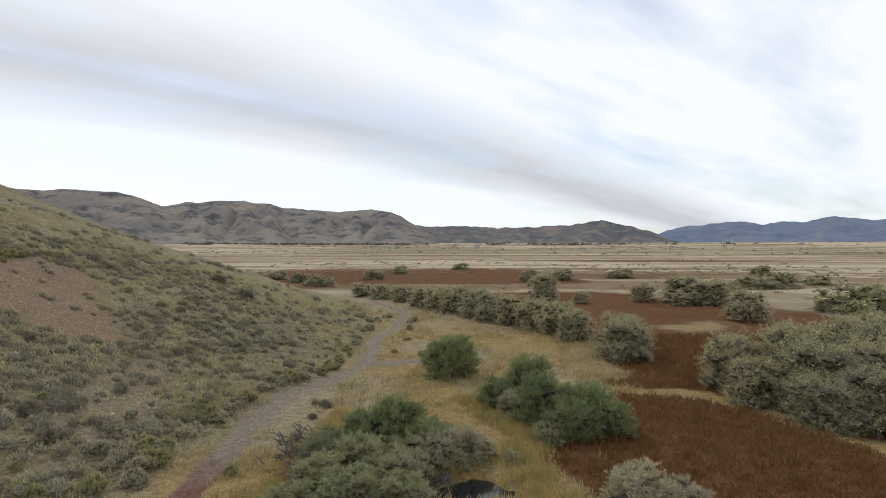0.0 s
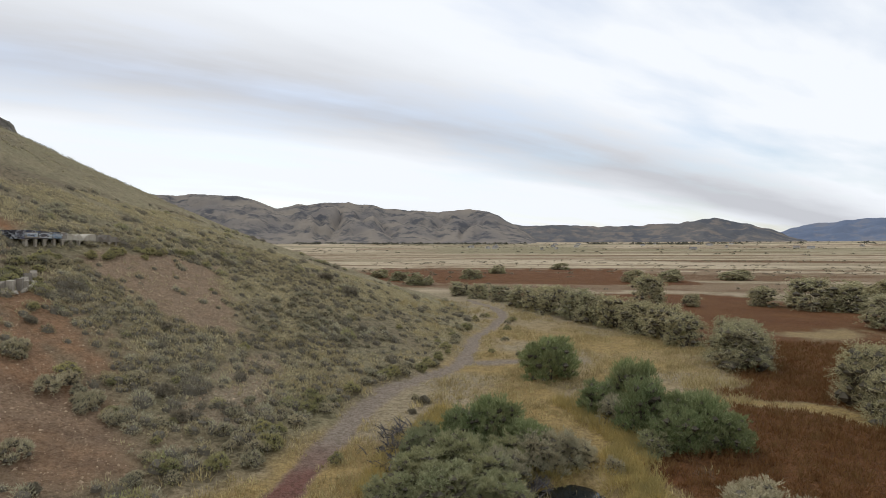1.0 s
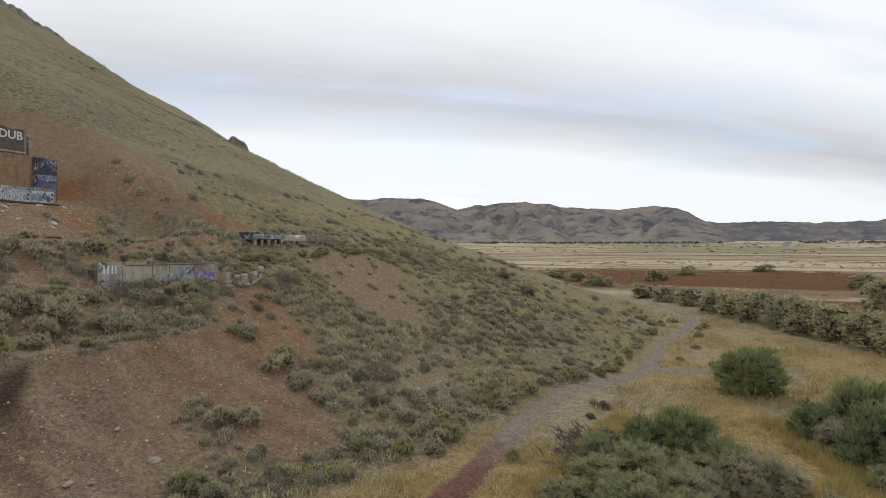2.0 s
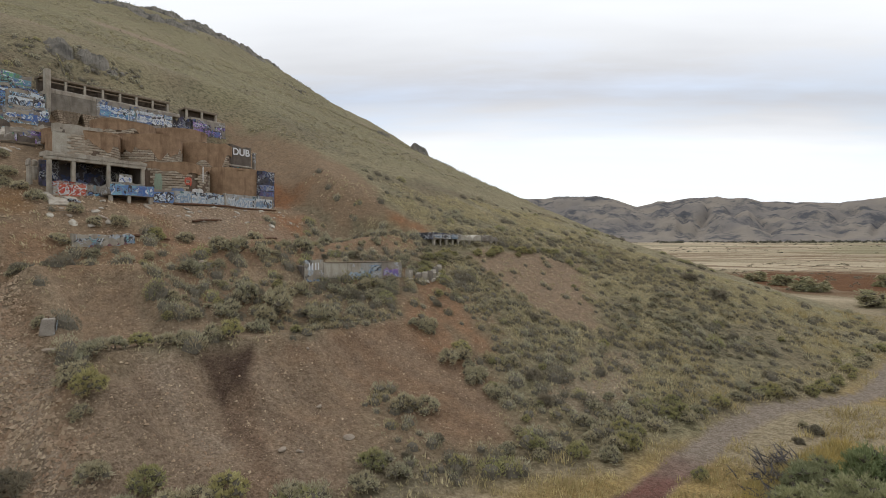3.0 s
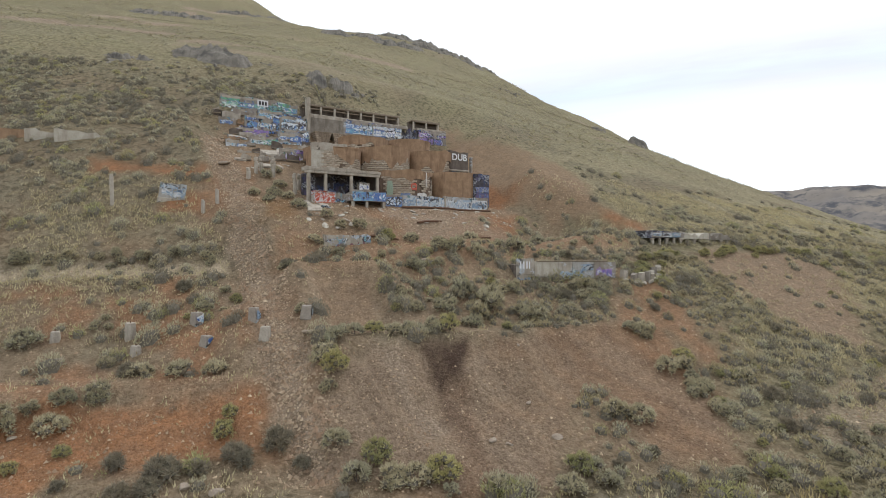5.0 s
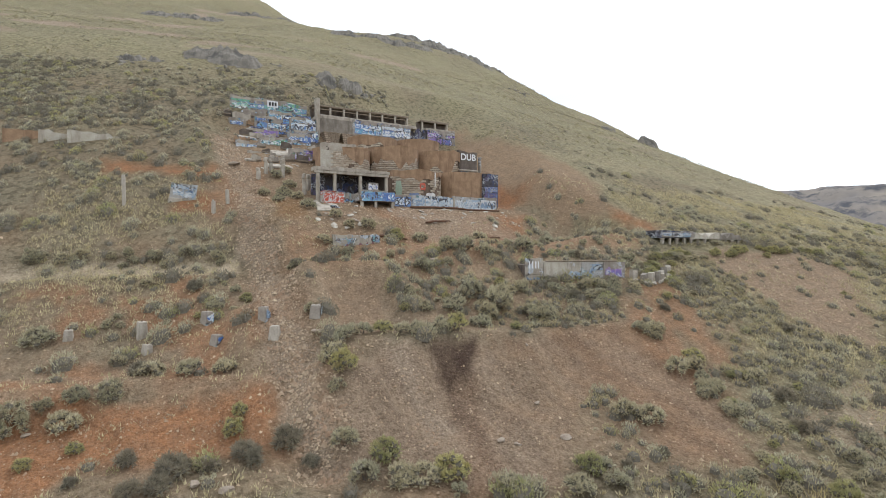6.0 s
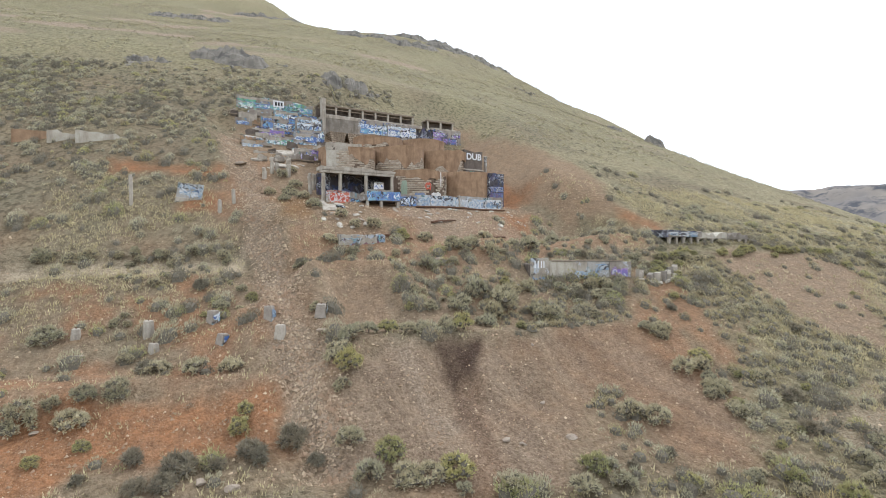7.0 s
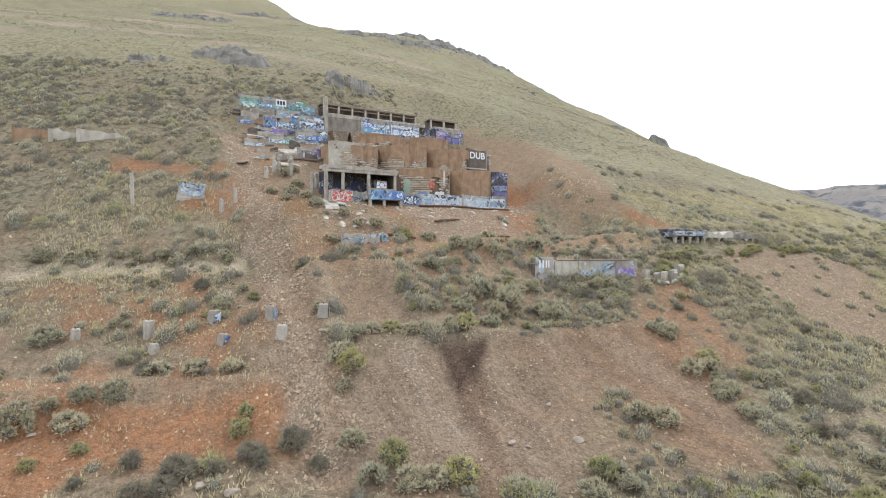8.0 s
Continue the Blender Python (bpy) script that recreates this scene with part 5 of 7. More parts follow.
def ruined_wall(x0, x1, y0, y1, z0, z1, rag=0.5, seed=0, cell=0.45, slope=0.0):
    """A wall with a broken top: columns of uneven height, joined to one solid."""
    n = max(3, int((x1 - x0) / cell))
    r = np.random.default_rng(seed)
    xs = np.linspace(x0, x1, n + 1)
    top = z1 + slope * (xs - x0) - rag * np.abs(fbm(xs, xs * 0 + seed * 3.7, 2.4, 3, seed)) - rag * 0.5 * (r.random(n + 1) > 0.8)
    verts, faces = [], []
    rows = max(2, int((z1 - z0) / 0.8))
    for i, x in enumerate(xs):
        for k in range(rows + 1):
            z = z0 + (top[i] - z0) * k / rows
            bulge = 0.012 * r.normal()
            verts += [(x, y0 + bulge, z), (x, y1 + bulge, z)]
    m = (rows + 1) * 2
    for i in range(n):
        for k in range(rows):
            a, b = i * m + k * 2, (i + 1) * m + k * 2
            faces += [(a, b, b + 2, a + 2), (a + 1, a + 3, b + 3, b + 1)]
        a, b = i * m + rows * 2, (i + 1) * m + rows * 2
        faces.append((a, b, b + 1, a + 1))
    for i in (0, n):
        for k in range(rows):
            a = i * m + k * 2
            faces.append((a, a + 2, a + 3, a + 1) if i == 0 else (a, a + 1, a + 3, a + 2))
    return verts, faces


def ring(cx, cy, r_out, r_in, z0, z1, sides=22, rag=0.0, seed=0, rows=3):
    """An open round wall with thickness and an uneven top."""
    rnd = np.random.default_rng(seed)
    drop = rag * np.abs(vnoise(np.arange(sides) * 0.22, np.zeros(sides), seed)) + rag * 0.12 * rnd.random(sides)
    r_out_k = r_out + 0.05 * rnd.normal(size=sides)
    bm = bmesh.new()
    grid = []
    for k in range(sides):
        a = 2 * math.pi * k / sides
        top = z1 - drop[k]
        c, s = math.cos(a), math.sin(a)
        grid.append([bm.verts.new((cx + c * r_out_k[k], cy + s * r_out_k[k], z0 + (top - z0) * j / rows)) for j in range(rows + 1)] +
                    [bm.verts.new((cx + c * r_in, cy + s * r_in, top)), bm.verts.new((cx + c * r_in, cy + s * r_in, z0))])
    for k in range(sides):
        g, h = grid[k], grid[(k + 1) % sides]
        for j in range(len(g) - 1):
            bm.faces.new((g[j], h[j], h[j + 1], g[j + 1]))
    bm.normal_update()
    return bm


def paint_material():
    """Spray paint, chipped and dusty; the colour lies on the mesh."""
    m, nt, bsdf = principled("spray_paint")
    at = nt.nodes.new("ShaderNodeAttribute")
    at.attribute_name = "paint"
    col = mixed(nt, mixed(nt, noisy(nt, 5, 4, 0.45, 0.70), (0, 0, 0), (0.55, 0.55, 0.55)), at.outputs["Color"], (0.27, 0.235, 0.19))
    nt.links.new(col, bsdf.inputs["Base Color"])
    bsdf.inputs["Roughness"].default_value = 0.7
    return m


SPRAY = paint_material()
COOL = ((0.06, 0.13, 0.36), (0.16, 0.36, 0.50), (0.62, 0.66, 0.68), (0.03, 0.03, 0.04), (0.10, 0.20, 0.42), (0.55, 0.62, 0.68))
GREENISH = ((0.10, 0.36, 0.18), (0.62, 0.66, 0.66), (0.14, 0.30, 0.36), (0.04, 0.04, 0.05), (0.20, 0.42, 0.26), (0.10, 0.16, 0.34))
VIOLET = ((0.20, 0.12, 0.38), (0.55, 0.55, 0.62), (0.05, 0.05, 0.07), (0.10, 0.14, 0.34), (0.32, 0.20, 0.46))
REDDISH = ((0.46, 0.06, 0.035), (0.52, 0.10, 0.05), (0.60, 0.58, 0.56))
DIM = ((0.05, 0.07, 0.18), (0.12, 0.16, 0.30), (0.30, 0.32, 0.36), (0.10, 0.07, 0.16))
PALE_TAGS = ((0.55, 0.57, 0.58), (0.30, 0.38, 0.46), (0.05, 0.05, 0.06), (0.42, 0.46, 0.48), (0.18, 0.26, 0.36))


def sprayed(parent, a0, a1, y, z0, z1, colours, seed, big=1.0, fill=0.85):
    """Sprayed pieces side by side on a wall that faces down the hill: rounded shapes with an outline, and loose strokes over them."""
    r = np.random.default_rng(seed)
    z = z0
    while z < z1 - 0.35:
        h = min(r.uniform(0.75, 1.5) * big, z1 - z)
        a = a0 + r.uniform(0, 0.1) * min(3.0, a1 - a0)
        while a < a1 - min(0.5, 0.4 * (a1 - a0)):
            w = min(r.uniform(1.2, 2.8) * big, a1 - a)
            if r.random() < fill:
                verts, faces, cols = [], [], []

                def shape(pts, layer, colour):
                    o = len(verts)
                    verts.extend([(p, y - 0.030 - 0.005 * layer, q) for p, q in pts])
                    faces.append(tuple(range(o, o + len(pts))))
                    cols.append(colour)

                def blob(cx, cz, rx, rz, layer, colour, k=11, jag=0.16):
                    t = np.linspace(0, 2 * math.pi, k, endpoint=False) + r.uniform(0, 1)
                    q = 1 + jag * r.normal(size=k)
                    px, pz = cx + rx * q * np.cos(t), cz + rz * q * np.sin(t)
                    shape(list(zip(px.clip(a0, a1).tolist(), pz.clip(z0, z1).tolist())), layer, colour)
                ground, main, line = (colours[i] for i in r.permutation(len(colours))[:3])
                if r.random() < 0.55:
                    e = r.uniform(-0.08, 0.08, 8)
                    shape([(a + e[0], z + e[1]), (min(a1, a + w + e[2]), z + e[3]), (min(a1, a + w + e[4]), min(z1, z + h + e[5])), (a + e[6], min(z1, z + h + e[7]))], 0, ground)
                n = max(2, int(w / (0.36 * big)))
                second = colours[int(r.integers(len(colours)))]
                for i in range(n):
                    cx, cz = a + (i + r.uniform(0.35, 0.65)) * w / n, z + h * r.uniform(0.40, 0.60)
                    rx, rz, k = r.uniform(0.5, 0.8) * w / n, h * r.uniform(0.26, 0.48), int(r.integers(5, 9))
                    blob(cx, cz, rx * 1.10, rz * 1.1, 1 + 0.4 * (i % 2), line, k, 0.22)
                    blob(cx + r.normal() * 0.04, cz, rx * 0.68, rz * 0.78, 2 + 0.4 * (i % 2), main if r.random() < 0.7 else second, k, 0.25)
                    for _ in range(int(r.integers(1, 4))):
                        t, d = r.uniform(-0.9, 0.9), np.array([r.normal() * rx * 0.5, rz * r.uniform(0.2, 0.6)])
                        if r.random() < 0.4:
                            d = np.array([rx * 0.6, r.normal() * rz * 0.2])
                        o = np.array([cx + t * rx * 0.4, cz + r.uniform(-0.4, 0.4) * rz])
                        nrm = np.array([-d[1], d[0]]) / np.hypot(*d) * 0.05
                        shape([tuple(np.clip(c, (a0, z0), (a1, z1))) for c in (o - d - nrm, o + d - nrm, o + d + nrm, o - d + nrm)], 4, line if r.random() < 0.6 else ground)
                for _ in range(int(r.integers(1, 4))):
                    p = np.array([a + r.uniform(0, w), z + r.uniform(0.1, 0.9) * h])
                    ink = colours[int(r.integers(len(colours)))]
                    for _ in range(5):
                        q = p + r.normal(size=2) * (0.22, 0.26)
                        d = q - p
                        nrm = np.array([-d[1], d[0]]) / max(np.hypot(*d), 1e-3) * 0.045
                        shape([tuple(np.clip(c, (a0, z0), (a1, z1))) for c in (p - nrm, q - nrm, q + nrm, p + nrm)], 5, ink)
                        p = q
                me = bpy.data.meshes.new("sprayed_piece")
                me.from_pydata(verts, [], faces)
                at = me.color_attributes.new("paint", "FLOAT_COLOR", "CORNER")
                at.data.foreach_set("color", np.concatenate([np.tile((*c, 1.0), (len(f), 1)) for c, f in zip(cols, faces)]).astype(np.float32).ravel())
                me.materials.append(SPRAY)
                new("sprayed_piece", me).parent = parent
            a += w + r.uniform(0.0, 0.25)
        z += h + r.uniform(0.0, 0.12)


def mill_thing(name, label, category, group=""):
    ob = tagged(new(name), label, category, group)
    ob.matrix_basis = MILL_POSE
    return ob


# ---- settling tanks in three stepped rows ----
def plaster_shell(cx, cy, r_out, r_in, z0, z1, seed, sides=60):
    """A coat of plaster round a tank, its lower edge broken away in a ragged line."""
    k = np.arange(sides + 1) % sides
    low = z0 + (z1 - z0) * (0.45 * vnoise(k * 0.23, k * 0 + 0.5, seed) + 0.3 * vnoise(k * 0.7, k * 0 + 0.5, seed + 1)).clip(-0.6, 0.7)
    bm = bmesh.new()
    cols = []
    for i in range(sides):
        a = 2 * math.pi * i / sides
        c, s = math.cos(a), math.sin(a)
        cols.append([bm.verts.new((cx + c * rr, cy + s * rr, z)) for rr, z in ((r_in, low[i]), (r_out, low[i]), (r_out, (low[i] + z1) / 2), (r_out, z1 - 0.3), (r_in, z1 - 0.3))])
    for i in range(sides):
        g, h = cols[i], cols[(i + 1) % sides]
        for j in range(4):
            bm.faces.new((g[j], h[j], h[j + 1], g[j + 1]))
    bm.normal_update()
    return bm


def brick_material():
    m, nt, bsdf = principled("pale_brick")
    info = nt.nodes.new("ShaderNodeObjectInfo")
    col = mixed(nt, info.outputs["Random"], (0.52, 0.455, 0.36), (0.33, 0.265, 0.195))
    col = mixed(nt, noisy(nt, 1.1, 5, 0.45, 0.62), col, (0.30, 0.205, 0.135))
    grain = noisy(nt, 11, 4, 0.3, 0.7)
    col = mixed(nt, mixed(nt, grain, (0, 0, 0), (0.4, 0.4, 0.4)), col, mixed(nt, 1.0, col, (0.6, 0.57, 0.53), "MULTIPLY"))
    nt.links.new(col, bsdf.inputs["Base Color"])
    bsdf.inputs["Roughness"].default_value = 0.92
    bumped(nt, bsdf, grain, 0.4, 0.04)
    return m


PALE_BRICK = brick_material()
BRICK_MESHES = []
for k in range(5):
    bm = box(-0.34, 0.34, -0.07, 0.07, 0, 0.225, 0, 0.022, k)
    me = bpy.data.meshes.new("brick")
    bm.to_mesh(me)
    bm.free()
    me.materials.append(PALE_BRICK)
    BRICK_MESHES.append(me)


def lay_bricks(parent, spots):
    """Single bricks at (x, y, z, turn)."""
    for k, (x, y, z, turn) in enumerate(spots):
        b = new("brick", BRICK_MESHES[(k * 7) % 5])
        b.parent = parent
        b.matrix_basis = pose(x, y, z, 0, 0, turn)


def settling_tank(cx, cy, r, z0, z1, seed, label, brick=True):
    t = mill_thing("settling_tank", label, "tank", "stepped settling tanks")
    wall = part("brickwork", ring(cx, cy, r, r - 0.35, z0, z1 - 0.12, 44, 0.45, seed), BRICKED if brick else RUSTY, t, "courses of pale brick" if brick else "rust-brown plastered wall")
    low = 0.82 if seed == 1 else 0.66 - 0.05 * (seed % 3)
    part("plaster_band", plaster_shell(cx, cy, r + 0.13, r + 0.01, z0 + (z1 - z0) * low if brick else z0 + 0.3, z1, seed + 3), RUSTY, t, "rust-stained plaster, broken away below")
    part("rim", ring(cx, cy, r + 0.16, r - 0.40, z1 - 0.35, z1, 44, 0.35, seed + 5), RUSTY, t, "worn plaster rim")
    if brick:
        spots = []
        for row in range(int((z1 - z0 - 0.5) / 0.285)):
            z = z0 + 0.15 + row * 0.285
            for k in range(15):
                turn = 195 + (k + 0.5 * (row % 2)) * 10.6
                a = radians(turn)
                gone = float(fbm(turn * 0.09, z * 1.1, 2.2, 3, seed + 60))
                if z < z0 + (z1 - z0) * (low + 0.16) and gone < 0.42:
                    spots.append((cx + math.cos(a) * (r + 0.02), cy + math.sin(a) * (r + 0.02), z, turn + 90))
        lay_bricks(wall, spots)
    bm = bmesh.new()
    bmesh.ops.create_circle(bm, cap_ends=True, radius=r - 0.36, segments=26, matrix=Matrix.Translation((cx, cy, z0 + 1.2)))
    part("silt", bm, RUSTY, t)
    return t


settling_tank(15.3, 5.2, 3.75, 15.6, 21.7, 1, "front round brick tank with sprayed paint")
settling_tank(22.9, 5.2, 3.6, 15.6, 21.9, 2, "front round tank with a rust-brown plastered face", False)
settling_tank(8.0, 12.2, 3.75, 19.4, 25.2, 3, "round brick tank beside a square concrete bay")
settling_tank(15.6, 12.2, 3.8, 19.6, 25.9, 4, "round brick tank with broken plaster rim")
settling_tank(23.3, 12.2, 3.8, 19.6, 26.0, 5, "round brick tank with rust stains")
settling_tank(15.7, 19.2, 3.75, 23.8, 28.5, 6, "upper round brick tank, brown and crumbling")
settling_tank(23.3, 19.2, 3.7, 23.8, 28.7, 7, "upper round brick tank against the back wall")

front = bpy.data.objects["settling_tank"]
for turn, z0, z1, wide, ink, label in ((262, 19.0, 19.9, 0.8, (0.50, 0.09, 0.05), "red sprayed ring"), (216, 18.0, 20.2, 0.9, (0.30, 0.38, 0.28), "pale green sprayed figure"), (291, 19.6, 21.4, 0.28, (0.62, 0.58, 0.52), "white paint run"), (280, 18.0, 18.7, 1.6, (0.60, 0.58, 0.54), "white sprayed tag"), (246, 17.9, 18.6, 1.4, (0.14, 0.20, 0.34), "blue sprayed tag")):
    # a curved patch that hugs the round wall
    n, m = 10, 8
    arc = np.degrees(wide / 3.9)
    U, V = np.meshgrid(np.linspace(-0.5, 0.5, n), np.linspace(0, 1, m), indexing="ij")
    a = np.radians(turn + arc * (U * (1 - 0.25 * np.abs(2 * V - 1) ** 2) + 0.04 * vnoise(U * 9, V * 9, int(turn))))
    ring_r = 3.75 + 0.20
    pts = np.stack([15.3 + np.cos(a) * ring_r, 5.2 + np.sin(a) * ring_r, z0 + (z1 - z0) * V + 0.10 * vnoise(U * 8, V * 5, int(turn) + 1)], -1).reshape(-1, 3)
    keep = [f for f in grid_faces(n, m).tolist() if wide < 0.5 or label != "red sprayed ring" or not (2 <= f[0] // m <= 6 and 2 <= f[0] % m <= 4)]
    me = data_mesh("sprayed_piece", pts, keep, SPRAY)
    at = me.color_attributes.new("paint", "FLOAT_COLOR", "POINT")
    at.data.foreach_set("color", np.tile((*ink, 1.0), (len(pts), 1)).astype(np.float32).ravel())
    ob = new("sprayed_piece", me)
    ob.parent, ob["label"] = front, label

bay = mill_thing("concrete_bay", "square concrete bay with pale brick infill", "wall")
infill = part("front_wall", ruined_wall(3.9, 8.6, 8.6, 9.0, 20.0, 24.4, 0.1, 3), PALE_CONC, bay, "pale brick infill")
lay_bricks(infill, [(5.5 + 0.7 * i + 0.35 * (k % 2), 8.59, 20.9 + 0.285 * k, 0) for k in range(12) for i in range(4) if fbm(5.5 + i, k * 0.9, 2.5, 2, 66) < 0.5])
part("lintel", ruined_wall(3.85, 8.7, 8.55, 9.05, 24.3, 25.4, 0.15, 4), PLAIN, bay, "pale concrete lintel")
sprayed(bay, 5.2, 8.4, 8.5, 20.95, 22.1, ((0.52, 0.42, 0.06), (0.10, 0.16, 0.36), (0.58, 0.58, 0.58), (0.20, 0.28, 0.42)), 515, 0.9, 0.9)
part("side_wall", ruined_wall(3.9, 4.3, 9.0, 11.0, 20.0, 24.6, 0.4, 13, 0.2), RUSTY, bay)
# solid dark block in place of an opening; its shade is only colour
part("window_opening", box(4.5, 4.95, 8.55, 8.7, 24.3, 24.8, 0.02), DARK_CONC, bay)

panel = mill_thing("painted_tank_panel", "dark blue-black painted concrete panel on the tank", "wall")
part("face", ruined_wall(24.2, 26.7, 1.35, 1.7, 16.6, 21.9, 0.2, 5), PAINT_DARK, panel)
part("side", box(26.35, 26.7, 1.7, 6.0, 16.6, 21.6, 0.04, 0.03), PAINT_MIX, panel)
sprayed(panel, 24.3, 26.6, 1.35, 17.2, 20.0, DIM, 502, 1.0, 0.7)
upper = mill_thing("painted_block", "dark concrete block with white sprayed letters", "wall")
part("face", ruined_wall(25.0, 28.3, 8.8, 9.3, 22.0, 26.2, 0.25, 6), DARK_CONC, upper)
sprayed(upper, 25.1, 28.2, 8.8, 22.3, 23.1, GREENISH, 501, 0.8)
part("top_slab", box(24.9, 28.5, 8.7, 12.0, 23.1, 23.35, 0.05), PLAIN, upper)
part("side_wall", box(28.1, 28.5, 9.3, 13.5, 21.5, 25.6, 0.05, 0.05), PAINT_MIX, upper)
txt = bpy.data.curves.new("lettering", "FONT")
txt.body, txt.size, txt.extrude, txt.offset, txt.align_x = "DUB", 1.35, 0.004, 0.03, "CENTER"
letters = new("lettering", txt)
txt.materials.append(two_tone("white_spray", (0.75, 0.75, 0.75), (0.65, 0.65, 0.65), 3, 0.8, 0))
letters.parent = upper
letters.matrix_basis = pose(26.7, 8.74, 24.75, 90, 0, 0)
for k, (a, u, z0, z1) in enumerate(((23.6, 15.6, 25, 27.2), (25.2, 15.8, 25, 27.0), (26.8, 15.6, 25, 26.9), (28.4, 14.8, 24.5, 26.6), (29.2, 9.4, 22.5, 25.4), (30.0, 12.4, 23.2, 26.0))):
    p = mill_thing("concrete_pillar", "stub of a broken concrete pillar between tanks", "pillar", "broken pillars of the mill")
    shaft = part("shaft", box(a, a + 0.4, u, u + 0.4, z0, z1, 0.05, 0.05, k), PAINT_MIX, p)
    part("cap", box(a - 0.08, a + 0.5, u - 0.08, u + 0.5, z1, z1 + 0.18, 0.04, 0.03, k), PLAIN, shaft)

# ---- front building ----
fb = mill_thing("front_building", "open concrete mill building with a slab roof and posts", "building")
part("roof_slab", ruined_wall(0.3, 9.4, -0.25, 1.6, 20.42, 20.86, 0.12, 8), PLAIN, fb, "cracked concrete roof slab")
part("front_beam", box(0.2, 9.3, -0.2, 0.25, 20.08, 20.42, 0.04), PLAIN, fb)
for a in (0.42, 2.4, 5.5, 8.85):
    part("post", box(a, a + 0.36, -0.15, 0.2, 15.8, 20.1, 0.04, 0.02), PLAIN, fb)
# inner roof, walls and beams are coloured dark, as shade of the open room
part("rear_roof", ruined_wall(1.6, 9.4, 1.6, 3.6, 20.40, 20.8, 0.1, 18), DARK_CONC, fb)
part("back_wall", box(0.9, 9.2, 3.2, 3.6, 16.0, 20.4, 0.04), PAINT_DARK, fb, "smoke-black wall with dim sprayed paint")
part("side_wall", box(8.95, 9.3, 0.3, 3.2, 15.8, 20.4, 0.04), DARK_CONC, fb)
part("floor_slab", box(0.6, 9.2, -0.1, 3.4, 15.6, 17.15, 0.04), PLAIN, fb)
part("low_wall", ruined_wall(0.8, 3.6, -0.42, -0.17, 16.0, 18.15, 0.18, 9), PAINT_RED, fb, "low wall with red sprayed letters")
part("low_wall", ruined_wall(3.6, 5.3, -0.40, -0.17, 16.0, 18.3, 0.3, 10), PAINT_BLUE, fb)
part("inner_pier", box(6.9, 8.3, 0.6, 1.2, 17.1, 19.5, 0.06, 0.05), PAINT_LIGHT, fb, "pier painted white")
for a in (2.45, 5.55):
    part("beam", box(a, a + 0.3, 0.25, 3.2, 20.1, 20.42, 0.03), DARK_CONC, fb)
sprayed(fb, 1.1, 3.5, -0.42, 16.6, 17.85, REDDISH, 503, 1.2)
sprayed(fb, 3.65, 5.2, -0.40, 16.6, 17.9, COOL, 504, 1.0)
sprayed(fb, 1.0, 9.0, 3.2, 17.3, 19.2, DIM, 505, 1.1, 0.8)
sprayed(fb, 6.95, 8.25, 0.6, 17.4, 19.3, ((0.72, 0.73, 0.74), (0.08, 0.14, 0.40), (0.62, 0.64, 0.66)), 506, 1.0)
bl = mill_thing("loading_deck", "blue-painted concrete deck on short posts", "platform")
part("deck", box(4.8, 9.2, -2.2, -0.45, 17.0, 17.72, 0.05, 0.03), PAINT_BLUE, bl)
for a in (4.9, 6.6, 8.7):
    part("post", box(a, a + 0.32, -2.1, -1.8, 14.4, 17.0, 0.03, 0.03), PLAIN, bl)
# wall under the deck carries the shade there as dark colour
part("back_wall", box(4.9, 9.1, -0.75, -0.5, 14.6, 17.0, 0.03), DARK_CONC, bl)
part("railing", ruined_wall(5.0, 8.2, -2.2, -2.05, 17.7, 18.35, 0.25, 11), PAINT_BLUE, bl)
sprayed(bl, 4.9, 9.1, -2.2, 17.02, 18.1, COOL, 507, 1.1, 1.0)
sprayed(bl, 5.0, 9.0, -0.75, 14.8, 16.6, COOL, 508, 0.9, 0.5)
fw = mill_thing("front_wall", "long low concrete wall covered in sprayed paint", "wall")
x = 9.2
for k, w in enumerate((2.6, 3.1, 2.9, 2.6, 2.2, 2.0)):
    part("panel", ruined_wall(x, x + w - 0.02, -1.25, -0.95, 15.4 + 0.05 * k, 18.0 + 0.05 * k, 0.1, 20 + k), (PAINT_BLUE, PAINT_TAGS, PAINT_TAGS, PAINT_TAGS, PAINT_TAGS, PAINT_MIX)[k], fw)
    if k % 3 == 0:
        part("buttress", box(x - 0.12, x + 0.12, -1.4, -0.9, 15.2, 18.05 + 0.05 * k, 0.04, 0.02), PLAIN, fw)
    x += w
part("base_ledge", box(9.0, 24.7, -1.55, -0.9, 15.3, 16.55, 0.05, 0.04), DARK_CONC, fw)
sprayed(fw, 9.3, 11.7, -1.25, 16.6, 17.85, COOL, 509, 1.1, 1.0)
sprayed(fw, 11.9, 24.4, -1.25, 16.6, 17.85, PALE_TAGS, 510, 1.0, 0.95)

# ---- ore bins along the top ----
ob_ = mill_thing("ore_bin", "roofless row of concrete ore bins with posts and beam", "ore bin")
part("end_pier", box(8.8, 9.35, 25.4, 26.4, 27.5, 35.5, 0.05, 0.03), PLAIN, ob_)
part("lower_wall", ruined_wall(9.35, 15.0, 25.8, 26.3, 28.0, 32.5, 0.1, 30), WALL_GREY, ob_, "dark water-stained concrete wall")
part("lower_wall", ruined_wall(15.0, 20.3, 25.7, 26.2, 28.2, 32.9, 0.15, 31), PAINT_BLUE, ob_)
part("lower_wall", ruined_wall(20.3, 25.9, 25.7, 26.2, 28.2, 32.9, 0.2, 32), PAINT_MIX, ob_)
part("ledge", box(9.3, 27.2, 25.9, 29.3, 32.5, 33.1, 0.06, 0.03), PLAIN, ob_)
